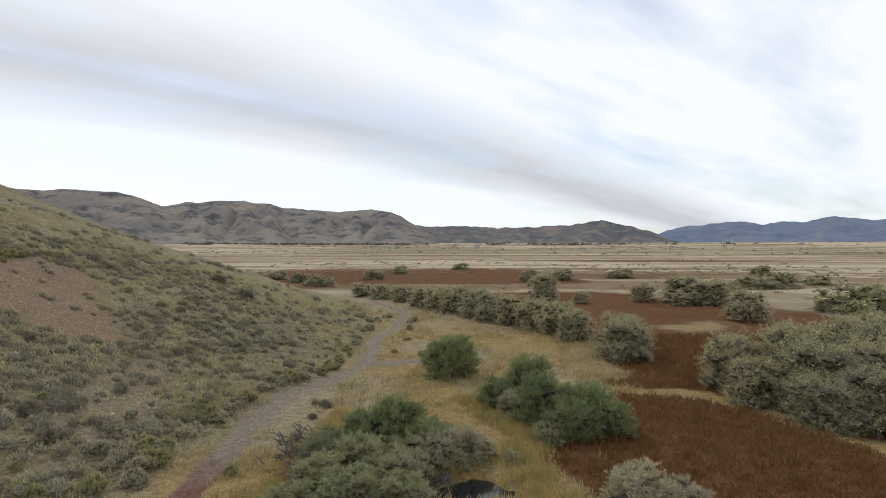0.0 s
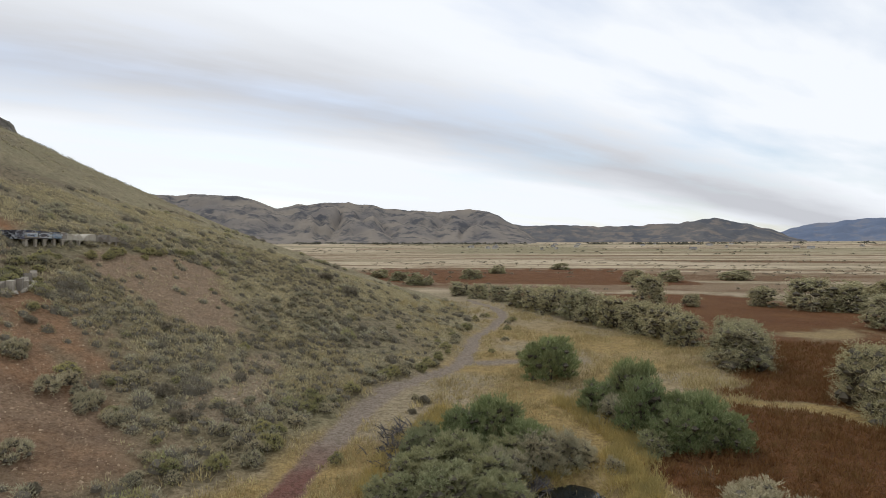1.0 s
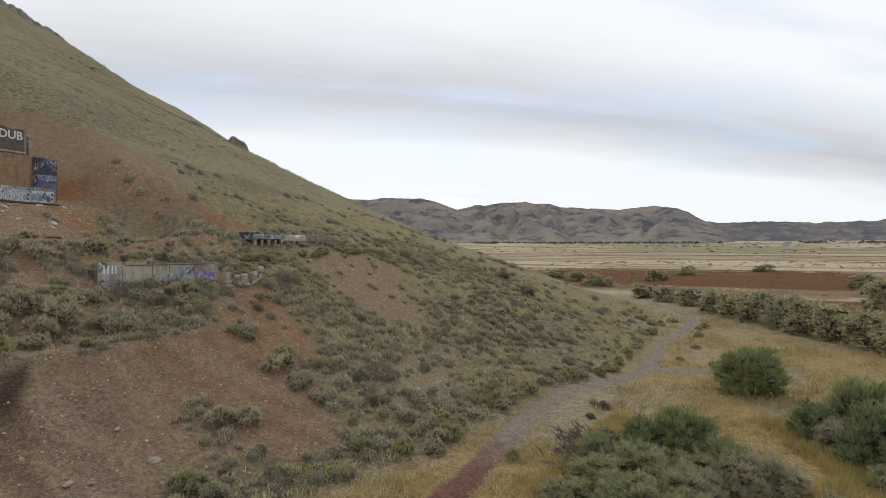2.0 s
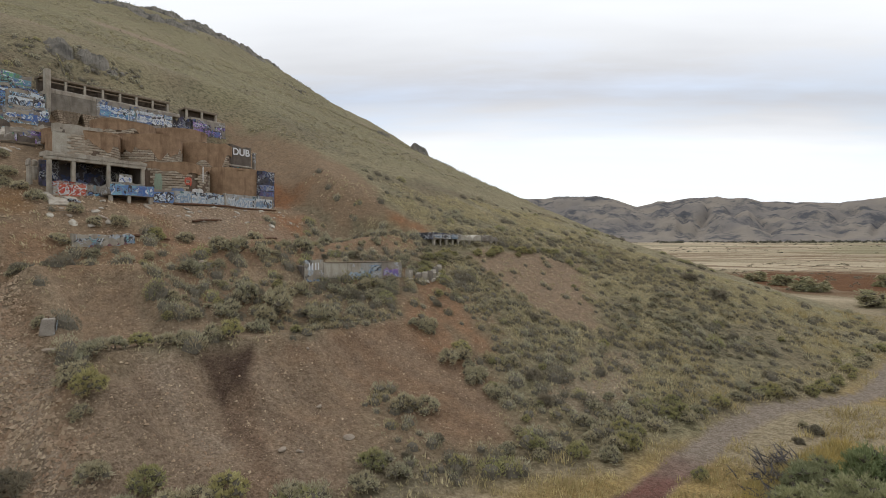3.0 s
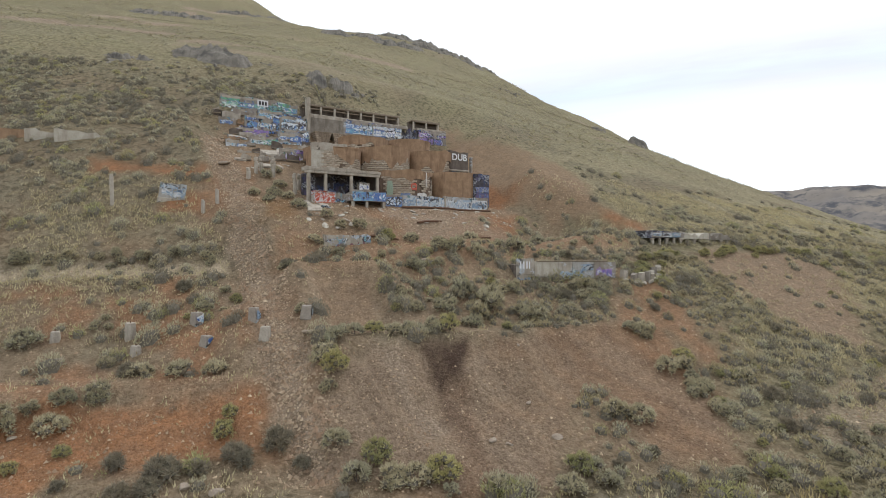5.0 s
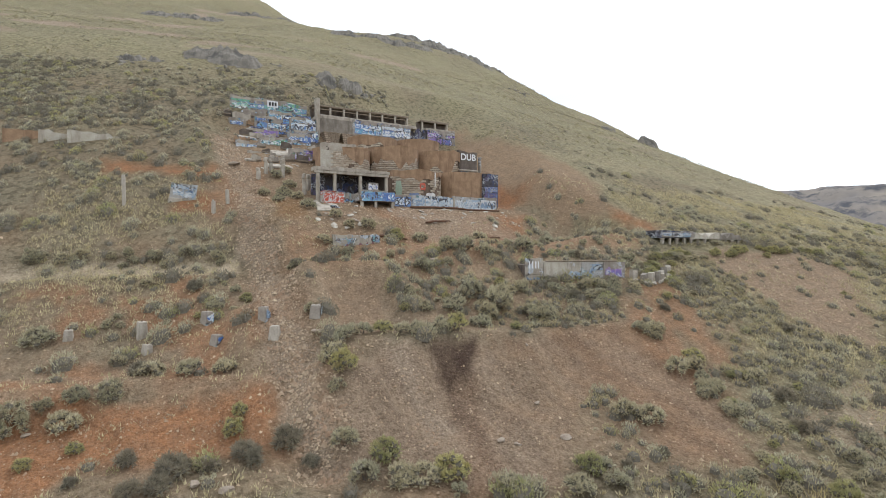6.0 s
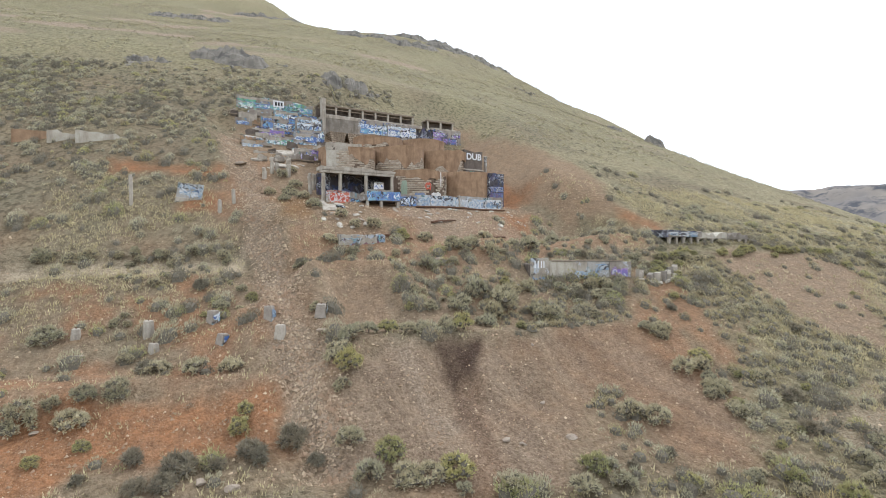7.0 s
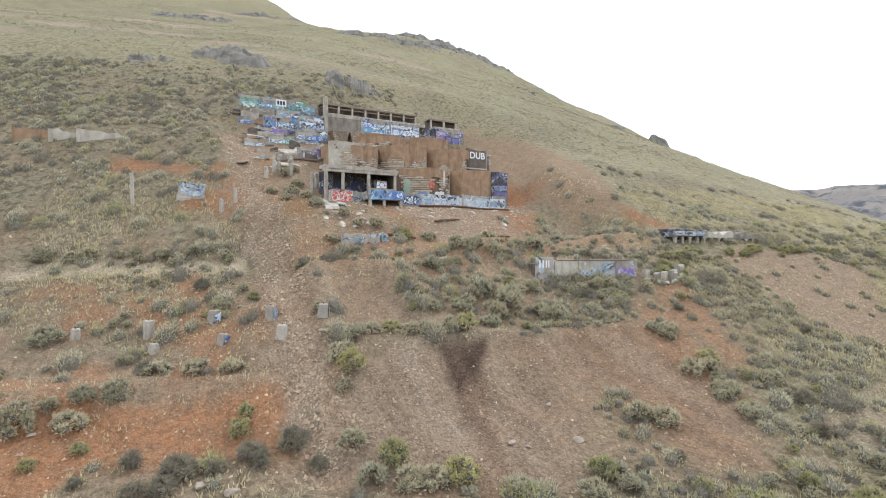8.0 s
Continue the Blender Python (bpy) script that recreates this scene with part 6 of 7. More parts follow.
# rear wall coloured dark for the shade inside the bins
part("rear_wall", box(9.3, 27.2, 30.2, 30.6, 31.5, 35.1, 0.05), DARK_CONC, ob_)
part("roof_remnant", ruined_wall(9.2, 27.2, 29.3, 30.9, 35.02, 35.3, 0.15, 33), WOOD, ob_, "grey boards left of the roof")
part("top_beam", box(9.2, 27.2, 28.9, 29.25, 35.1, 35.42, 0.04, 0.02), WOOD, ob_)
part("top_beam", box(9.2, 27.2, 28.95, 29.2, 34.62, 34.8, 0.03, 0.02), WOOD, ob_)
posts = (9.9, 12.2, 14.6, 17.0, 19.4, 21.8, 24.3, 26.7)
for k, a in enumerate(posts):
    part("post", box(a, a + 0.32, 28.9, 29.25, 33.0, 35.12, 0.04, 0.02, k), PLAIN, ob_)
for k, (a, b) in enumerate(zip(posts[:-1], posts[1:])):
    # a spill of broken concrete in each bay
    bm = bmesh.new()
    pts = [(a + 0.5, 28.4, 33.1), (b - 0.2, 28.4, 33.1), (b - 0.3, 30.9, 34.3), (a + 0.6, 30.9, 34.45), (a + 0.5, 30.9, 33.1), (b - 0.2, 30.9, 33.1), (a + 0.75, 28.7, 33.75), (b - 0.75, 28.7, 33.6)]
    v = [bm.verts.new(p) for p in pts]
    for f in ((0, 1, 7, 6), (6, 7, 2, 3), (0, 6, 3, 4), (1, 5, 2, 7), (4, 3, 2, 5), (0, 4, 5, 1)):
        bm.faces.new([v[i] for i in f])
    part("chute_block", bm, PLAIN, ob_)
for k, (a0, a1) in enumerate(((9.4, 12.2), (12.4, 15.1))):
    bm = bmesh.new()
    mid = (a0 + a1) / 2
    top = [bm.verts.new(p) for p in ((a0, 23.6, 29.9), (a1, 23.6, 29.9), (a1, 26.0, 29.9), (a0, 26.0, 29.9))]
    bot = [bm.verts.new(p) for p in ((mid - 0.8, 23.4, 27.0), (mid + 0.5, 23.4, 27.0), (mid + 0.5, 25.6, 27.0), (mid - 0.8, 25.6, 27.0))]
    bm.faces.new(top)
    for i in range(4):
        bm.faces.new((top[i], top[(i + 1) % 4], bot[(i + 1) % 4], bot[i]))
    part("hopper", bm, HOPPER_BRICK, ob_, "tapering brick hopper")
# dark panel behind the hoppers: shade of the gaps put into its colour
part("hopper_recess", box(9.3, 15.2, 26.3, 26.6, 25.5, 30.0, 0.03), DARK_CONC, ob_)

sb = mill_thing("small_ore_bin", "small roofless ore bin with three posts", "ore bin")
for k, a in enumerate((29.9, 32.6, 35.2)):
    part("post", box(a, a + 0.32, 28.9, 29.25, 33.0, 34.9, 0.04, 0.02, k), PLAIN, sb)
part("top_beam", box(29.6, 35.8, 28.9, 29.25, 34.85, 35.2, 0.04, 0.02), WOOD, sb)
part("ledge", box(29.6, 35.8, 26.9, 29.4, 32.8, 33.3, 0.05, 0.02), PLAIN, sb)
# dark tone again paints the shade behind the three posts
part("rear_wall", box(29.6, 35.8, 30.2, 30.6, 31.5, 34.9, 0.05), DARK_CONC, sb)
part("roof_remnant", ruined_wall(29.6, 35.8, 29.3, 30.9, 34.85, 35.1, 0.1, 34), WOOD, sb, "grey boards left of the roof")
part("lower_wall", ruined_wall(29.7, 35.6, 26.5, 26.9, 29.5, 33.0, 0.2, 41), PAINT_PURPLE, sb)
gap_wall = mill_thing("gap_wall", "broken dark wall between the ore bins", "wall")
part("wall", ruined_wall(26.2, 29.5, 26.6, 27.0, 28.5, 33.0, 1.2, 42), PAINT_DARK, gap_wall)
part("side_wall", ruined_wall(26.2, 28.6, 22.4, 22.8, 26.5, 29.6, 0.9, 43), PAINT_MIX, gap_wall)

sprayed(ob_, 15.1, 20.2, 25.7, 30.6, 32.2, COOL, 512, 1.0, 0.9)
sprayed(ob_, 20.4, 25.8, 25.7, 30.6, 32.4, ((0.68, 0.70, 0.71), (0.10, 0.16, 0.34), (0.60, 0.62, 0.64), (0.30, 0.40, 0.46)), 513, 1.1, 0.95)
sprayed(sb, 29.8, 35.5, 26.5, 30.4, 32.4, VIOLET, 514, 1.0, 0.9)

# ---- sprayed terrace walls on the flank ----
TERRACES = ((-3.4, 8.7, 30.0, 32.6, 35.5, PAINT_GREEN, 0.4, "long upper terrace wall covered in green and white spray"), (1.8, 8.7, 28.0, 31.0, 33.4, PAINT_BLUE, 0.5, "terrace wall covered in blue spray"),
            (-0.8, 4.4, 25.0, 28.6, 31.8, PAINT_BLUE, 0.5, "terrace wall with cyan and white spray"), (4.4, 8.6, 25.0, 28.6, 32.2, PAINT_MIX, 0.5, "stained terrace wall with faint spray"),
            (-4.3, -1.9, 26.0, 29.8, 31.0, PAINT_BLUE, 0.1, "short concrete wall end with cyan spray"), (-4.8, -1.6, 18.0, 24.4, 26.5, PAINT_MIX, 0.5, "low broken wall with blue and white spray"),
            (-1.4, 2.6, 19.5, 25.0, 27.6, PAINT_GREEN, 0.6, "broken wall with faded spray"), (3.0, 7.6, 21.0, 26.0, 28.9, PAINT_BLUE, 0.7, "leaning broken wall with blue spray"),
            (1.3, 5.0, 14.0, 22.8, 25.2, PAINT_PURPLE, 0.35, "wall block with purple spray"), (-1.5, 0.8, 13.0, 22.2, 23.8, PLAIN, 0.6, "bare broken concrete wall"),
            (-2.4, 1.6, 22.4, 26.8, 28.6, PLAIN, 0.6, "bare crumbling terrace wall"), (-1.2, 3.6, -10.0, 10.8, 13.2, PAINT_LIGHT, 0.35, "low broken wall with white, cyan and maroon spray"),
            (-1.4, 0.9, -5.0, 13.2, 15.2, PAINT_BLUE, 0.3, "wall fragment with a blue painted panel"), (0.9, 3.0, -4.6, 13.4, 14.9, PAINT_MIX, 0.6, "broken brown wall fragment"),
            (-2.2, 1.6, 28.2, 31.2, 33.3, PAINT_MIX, 0.7, "broken upper terrace wall with mixed spray"), (-3.6, -1.0, 27.0, 30.4, 32.2, PLAIN, 0.8, "crumbling end of a terrace wall"),
            (-2.6, 2.4, 23.6, 27.6, 29.6, PAINT_PURPLE, 0.7, "broken terrace wall with purple spray"), (4.2, 8.4, 23.0, 27.0, 29.9, PAINT_GREEN, 0.8, "leaning terrace wall with faded green spray"),
            (5.4, 8.2, 19.0, 24.6, 27.0, PLAIN, 0.9, "bare broken wall beside the tanks"), (-3.8, -0.6, 15.4, 23.2, 24.8, PAINT_LIGHT, 0.6, "low wall with black spray"))
for k, (a0, a1, u, z0, z1, mat, rag, label) in enumerate(TERRACES):
    t = mill_thing("terrace_wall", label, "wall", "sprayed terrace walls")
    part("wall", ruined_wall(a0, a1, u, u + 0.45, z0 - 0.8, z1, rag, 60 + k), mat, t)
    ink = {PAINT_GREEN.name: GREENISH, PAINT_BLUE.name: COOL, PAINT_PURPLE.name: VIOLET, PAINT_MIX.name: COOL + PALE_TAGS, PAINT_LIGHT.name: PALE_TAGS + ((0.16, 0.05, 0.06), (0.20, 0.42, 0.44))}.get(mat.name)
    if ink:
        sprayed(t, a0 + 0.1, a1 - 0.1, u, z0 + 0.1, z1 - 0.75 * rag, ink, 520 + k, 1.0, 0.9)
    part("coping", ruined_wall(a0 + 0.3, a1 - (a1 - a0) * 0.45, u - 0.06, u + 0.5, z1 - rag * 0.8 - 0.3, z1 - rag * 0.5, 0.12, 80 + k), PLAIN, t)
frag = np.random.default_rng(88)
for k in range(30):
    a, u = frag.uniform(-5, 8.2), frag.uniform(10.5, 29)
    w, h = frag.uniform(0.7, 2.4), frag.uniform(0.4, 1.3)
    t = tagged(new("wall_fragment"), ("dark", "sprayed", "bare", "rust-stained")[k % 4] + " fragment of a broken wall among rubble", "rubble", "wall fragments in the ruin")
    c = MILL_POSE @ Vector((a, u, 0))
    t.matrix_basis = pose(c.x, c.y, float(height(c.x, c.y)) - 0.3, frag.uniform(-8, 14), frag.uniform(-9, 9), math.degrees(math.atan2(MILL_A[1], MILL_A[0])) + frag.uniform(-25, 25))
    part("masonry", ruined_wall(-w / 2, w / 2, -0.18, 0.22, 0, h + 0.3, 0.5, 200 + k, 0.22), (DARK_CONC, (PAINT_BLUE, PAINT_GREEN, PAINT_PURPLE, PAINT_MIX)[k // 4 % 4], PLAIN, RUSTY)[k % 4], t)
    part("plank", box(-w * 0.6, w * 0.5, -0.34, -0.22, 0.3, 0.42 + 0.05 * (k % 3), 0.02, 0.05, k), WOOD, t, "grey weathered plank")
tag_board = mill_thing("painted_sign", "white sprayed square with dark marks", "sign")
part("board", box(2.2, 3.9, 29.93, 29.97, 34.2, 35.2, 0.01), two_tone("white_paint", (0.72, 0.72, 0.72), (0.6, 0.6, 0.6), 3, 0.8, 0), tag_board)
for k in range(3):
    part("mark", box(2.45 + 0.45 * k, 2.75 + 0.45 * k, 29.90, 29.93, 34.4, 35.0, 0.01), two_tone("black_paint", (0.03, 0.03, 0.03), (0.05, 0.05, 0.05), 3, 0.8, 0), tag_board)
# sloping slabs and stumps between the terraces
for k, (a, u, w, d, tilt) in enumerate(((0.6, 16.0, 2.6, 2.2, 24), (-2.6, 21.6, 2.4, 1.8, 18), (-1.0, 10.5, 3.2, 1.6, 20), (3.0, 17.5, 2.4, 2.0, 28), (-4.2, 12.0, 1.4, 1.0, 15), (-0.4, -1.6, 1.6, 1.5, 30), (0.2, -3.2, 1.5, 1.3, 33), (1.5, -2.6, 1.2, 1.0, 26))):
    t = tagged(new("fallen_slab"), "pale fallen concrete slab lying on the slope", "slab", "fallen slabs")
    c = MILL_POSE @ Vector((a, u, 0))
    t.matrix_basis = pose(c.x, c.y, float(height(c.x, c.y)) + 0.1, 0, 0, math.degrees(math.atan2(MILL_A[1], MILL_A[0])) + 8 * (k % 3 - 1)) @ pose(0, 0, 0, tilt, 4 * (k % 2), 0)
    part("slab", box(-w / 2, w / 2, -d / 2, d / 2, -0.22, 0.12, 0.06, 0.12, k), (PLAIN, PAINT_LIGHT)[k % 2], t)
for k, (a, u, h) in enumerate(((-3.2, 8.0, 1.9), (-2.4, 8.6, 1.5), (-1.4, 7.4, 2.1), (0.2, 3.6, 2.4), (0.9, 4.6, 1.8), (-0.8, 9.4, 1.4), (-4.4, 6.6, 1.3))):
    t = tagged(new("concrete_stump"), "eroded upright concrete stump on the slope", "pillar", "eroded stumps")
    c = MILL_POSE @ Vector((a, u, 0))
    t.matrix_basis = pose(c.x, c.y, float(height(c.x, c.y)) - 0.3, 2 * (k % 3), -3 * (k % 2), 100 + 7 * k)
    shaft = part("shaft", box(-0.22, 0.22, -0.22, 0.22, 0, h * 0.7 + 0.3, 0.06, 0.07, k), PLAIN, t)
    part("broken_top", box(-0.3, 0.17, -0.2, 0.2, h * 0.7 + 0.3, h + 0.3, 0.08, 0.12, k + 9), PLAIN, shaft)


# ---- lower wall, loading platform, blocks ----
def on_line(p, q):
    """A frame at p whose x runs to q, with y away from the camera's side, uphill."""
    d = Vector((q[0] - p[0], q[1] - p[1]))
    return d.length, math.degrees(math.atan2(d.y, d.x))


LEN, ANG = on_line((-43.6, 24.3), (-42.0, 33.9))
lw = tagged(new("retaining_wall"), "weathered concrete retaining wall with patches of spray", "wall")
lw.matrix_basis = pose(-43.6, 24.3, 0, 0, 0, ANG)
for k, (a, b, mat) in enumerate(((0, 1.7, PAINT_LIGHT), (1.7, 4.0, PALE_CONC), (4.0, 5.4, PAINT_LIGHT), (5.4, 7.6, PAINT_TAGS), (7.6, 9.8, PAINT_PURPLE))):
    part("panel", ruined_wall(a, b - 0.03, 0, 0.35, 7.2, 10.55 - 0.03 * k, 0.06, 100 + k), mat, lw)
sprayed(lw, 4.1, 7.5, 0.0, 8.6, 10.2, PALE_TAGS, 560, 0.9, 0.7)
sprayed(lw, 7.7, 9.4, 0.0, 9.0, 10.2, VIOLET, 561, 0.6, 0.9)
sprayed(lw, 0.0, 1.6, 0.0, 8.2, 9.2, PALE_TAGS, 562, 0.8, 0.8)
part("end_return", box(-0.05, 0.3, 0.35, 3.2, 7.6, 10.2, 0.05, 0.03), DARK_CONC, lw)
part("coping", box(1.9, 9.0, -0.06, 0.4, 10.42, 10.56, 0.03, 0.03), WOOD, lw, "weathered timber coping")
part("corner_block", box(-0.12, 1.6, -0.06, 0.0, 9.3, 10.75, 0.03, 0.02), PAINT_LIGHT, lw)
for k, (x, w) in enumerate(((0.25, 0.12), (0.55, 0.12), (0.85, 0.12), (1.1, 0.1))):
    part("sprayed_mark", box(x, x + w, -0.075, -0.06, 9.85, 10.5, 0.02), two_tone("white_spray_b", (0.75, 0.75, 0.75), (0.65, 0.65, 0.65), 3, 0.8, 0), lw, "white sprayed mark")
for k, (x, y, h) in enumerate(((-41.6, 34.6, 1.0), (-41.0, 35.3, 0.8), (-40.8, 35.9, 1.3), (-41.0, 36.8, 0.9), (-41.3, 37.6, 1.1), (-41.9, 38.4, 0.7), (-42.3, 39.2, 0.8))):
    t = tagged(new("wall_pier"), "crumbling concrete pier beside the retaining wall", "pillar", "crumbling piers")
    t.matrix_basis = pose(x, y, float(height(x, y)) - 0.4, 0, 3 * (k % 2), 95 + 11 * k)
    part("pier", ruined_wall(-0.28, 0.28, -0.25, 0.25, 0, h + 0.45, 0.5, 170 + k, 0.14), (PLAIN, WALL_GREY)[k % 2], t)
    part("rubble", box(-0.5, 0.1, -0.55, -0.2, 0.2, 0.5, 0.08, 0.12, k), PLAIN, t)

LEN, ANG = on_line((-47.9, 43.4), (-47.6, 55.2))
lp = tagged(new("loading_platform"), "low concrete loading platform on many short posts", "platform")
lp.matrix_basis = pose(-47.9, 43.4, 0, 0, 0, ANG)
zg = 11.7
for k, (x0, x1, mat, rag) in enumerate(((0, 3.9, PAINT_DARK, 0.35), (3.93, 8.2, PALE_CONC, 0.5), (8.23, 11.8, WALL_GREY, 0.6))):
    part("deck", ruined_wall(x0, x1, -0.1, 3.4, zg + 1.1 - 0.1 * k, zg + 1.95 - 0.09 * k, rag, 130 + k, 0.3, -0.028), mat, lp, ("dark sprayed length of deck", "pale cracked length of deck", "grey broken length of deck")[k])
part("fascia", box(0.1, 4.6, -0.16, -0.1, zg + 1.15, zg + 1.72, 0.02, 0.02), PAINT_MIX, lp)
sprayed(lp, 0.2, 4.4, -0.16, 12.95, 13.35, PALE_TAGS, 511, 0.6, 0.9)
for k in range(12):
    part("post", box(0.2 + 0.98 * k, 0.46 + 0.98 * k, -0.05, 0.25, zg - 1.0, zg + 1.3 - 0.026 * k, 0.03, 0.03, k), PLAIN, lp)
    if k % 2 == 0:
        part("knee", box(0.1 + 0.98 * k, 0.7 + 0.98 * k, 0.0, 0.3, zg + 0.95 - 0.026 * k, zg + 1.2 - 0.026 * k, 0.06, 0.05, k), PLAIN, lp)
# rear wall dark in colour, for shade in the voids below the deck
part("rear_wall", box(0.1, 11.7, 3.0, 3.4, zg - 1, zg + 1.2, 0.04), DARK_CONC, lp)

FOOTINGS = [(-43.4, -11.0, 0.6, 0.6), (-41.0, -10.3, 0.6, 0.3), (-42.9, -6.5, 0.7, 1.05), (-40.9, -5.9, 0.6, 0.55), (-43.0, -2.3, 0.75, 0.8), (-40.5, -1.6, 0.7, 0.6), (-41.1, 1.6, 0.7, 0.85), (-38.9, 2.2, 0.7, 0.8), (-40.2, 5.1, 0.8, 0.8)]
for k, (x, y, w, h) in enumerate(FOOTINGS):
    spray = k in (4, 5, 6, 8)
    t = tagged(new("concrete_footing"), "concrete machine footing with blue spray" if spray else "bare tapered concrete footing standing in brush", "footing", "concrete footings")
    t.matrix_basis = pose(x, y, float(height(x, y)) - 0.25, 3 * (k % 3 - 1), 4 * (k % 2), 92 + 9 * k)
    bm = box(-w / 2, w / 2, -w / 2, w / 2, 0, h + 0.25, 0.05, 0.03, k)
    for v in bm.verts:
        s = 1 - 0.22 * v.co.z / (h + 0.25)
        v.co.x, v.co.y = v.co.x * s, v.co.y * s
    block = part("block", bm, (PAINT_BLUE if k in (4, 5) else PAINT_MIX) if spray else PLAIN, t)
    if spray:
        sprayed(t, -0.38 * w, 0.38 * w, -0.49 * w, 0.3, h + 0.15, (COOL[:3] if k in (4, 5) else PALE_TAGS), 580 + k, 0.5, 1.0)
    part("bolt", box(-0.03, 0.03, -0.03, 0.03, h + 0.2, h + 0.37, 0.01), STEEL_DARK, block, "rusted iron bolt")
for k, (x, y, h) in enumerate(((-62.3, -11.0, 2.9), (-61.9, -1.3, 1.4), (-60.4, -2.6, 1.2))):
    t = tagged(new("timber_post"), "weathered grey timber post standing in brush", "post", "timber posts")
    t.matrix_basis = pose(x, y, float(height(x, y)) - 0.3, 1.5, -2 + k, 20 * k)
    shaft = part("shaft", box(-0.16, 0.16, -0.16, 0.16, 0, h + 0.3, 0.03, 0.02, k), PALE_WOOD, t)
    part("split_top", box(-0.13, 0.05, -0.13, 0.13, h + 0.3, h + 0.45, 0.03, 0.03, k), PALE_WOOD, shaft)
t = tagged(new("sprayed_block"), "tilted concrete block with black and white spray", "block")
t.matrix_basis = pose(-63.0, -5.8, float(height(-63.0, -5.8)) - 0.4, 0, 8, 96)
part("block", ruined_wall(-1.25, 1.25, -0.3, 0.4, 0, 2.1, 0.2, 150), PAINT_TAGS, t)
part("footing", box(-1.3, 1.3, -0.4, 0.5, -0.3, 0.4, 0.06, 0.05), PLAIN, t)
sprayed(t, -1.15, 1.15, -0.3, 0.5, 1.85, PALE_TAGS, 563, 0.9, 1.0)
for k, (x, y, w, h) in enumerate(((-77.6, -24.4, 3.4, 0.9), (-76.6, -16.6, 5.6, 0.6), (-77.0, -20.4, 4.0, 0.7))):
    t = tagged(new("foundation_wall"), "half-buried foundation wall in the cut bank", "wall", "half-buried foundations")
    t.matrix_basis = pose(x, y, float(height(x, y)) - 0.7, 0, 0, 98 + 5 * k)
    part("wall", ruined_wall(-w / 2, w / 2, -0.2, 0.3, 0, h + 1.0, 0.35 if k else 0.15, 160 + k), (RUSTY, PALE_CONC, PALE_CONC)[k], t)


# ---- rocks and stones ----
ROCK = two_tone("grey_outcrop_rock", (0.165, 0.150, 0.128), (0.250, 0.225, 0.188), 0.8, 0.95, 0.6, 5, (0.085, 0.08, 0.07))
STONE = leaf_material("loose_stones", (0.23, 0.165, 0.112), (0.50, 0.405, 0.300), (0.30, 0.195, 0.125))
PALE_STONE = two_tone("pale_stone", (0.33, 0.275, 0.215), (0.25, 0.195, 0.145), 2, 0.9, 0.4)


def boulder(rnd, size, sub=2):
    """An angular stone: a ball cut by a few random planes."""
    bm = bmesh.new()
    bmesh.ops.create_icosphere(bm, subdivisions=sub, radius=1)
    p = np.array([v.co[:] for v in bm.verts])
    f = [[v.index for v in q.verts] for q in bm.faces]
    bm.free()
    for _ in range(9):
        n = unit(rnd.normal(size=(1, 3)))[0]
        d = rnd.uniform(0.45, 0.85)
        over = np.maximum(p @ n - d, 0)
        p = p - over[:, None] * n
    p = p * np.asarray(size) * rnd.uniform(0.8, 1.2, 3) + rnd.normal(size=p.shape) * 0.03 * np.min(size)
    a = rnd.uniform(0, 2 * math.pi)
    c, s = math.cos(a), math.sin(a)
    return p @ np.array([[c, s, 0], [-s, c, 0], [0, 0, 1]]), f


def crag(cx, cy, length, width, rise, angle, seed):
    """One broken rock face: a patch of the hill lifted into steps, cracks and leaning slabs, its edges sunk in the ground."""
    n, m = max(14, int(length / rise * 7)), 16
    ca, sa = math.cos(radians(angle)), math.sin(radians(angle))
    L, W = np.meshgrid(np.linspace(-1, 1, n), np.linspace(-1, 1, m), indexing="ij")
    L = L + 0.6 / n * vnoise(L * 90, W * 70, seed)
    W = W + 0.6 / m * vnoise(L * 80 + 9, W * 90, seed + 1)
    x = cx + L * length / 2 * ca - W * width / 2 * sa
    y = cy + L * length / 2 * sa + W * width / 2 * ca
    edge = np.clip(1.1 - np.abs(L) ** 2.2 - np.abs(W) ** 3 + 0.45 * fbm(L * length, W * width, 3.0 * rise, 3, seed + 2), 0, 1) * (1 - np.maximum(np.abs(L), np.abs(W)).clip(0, 1) ** 8)
    slab = np.round(2.5 * fbm(L * length * 0.8, W * width, 1.6 * rise, 3, seed + 3)) / 2.5
    crack = np.abs(fbm(L * length, W * width * 0.4, 0.9 * rise, 3, seed + 4))
    lift = edge ** 0.6 * rise * (0.55 + 0.40 * slab + 0.30 * crack + 0.12 * vnoise(L * 97, W * 83, seed + 5)) - 0.9 * (1 - edge)
    z = height(x, y) + lift
    return np.stack([x, y, z], -1).reshape(-1, 3), grid_faces(n, m)


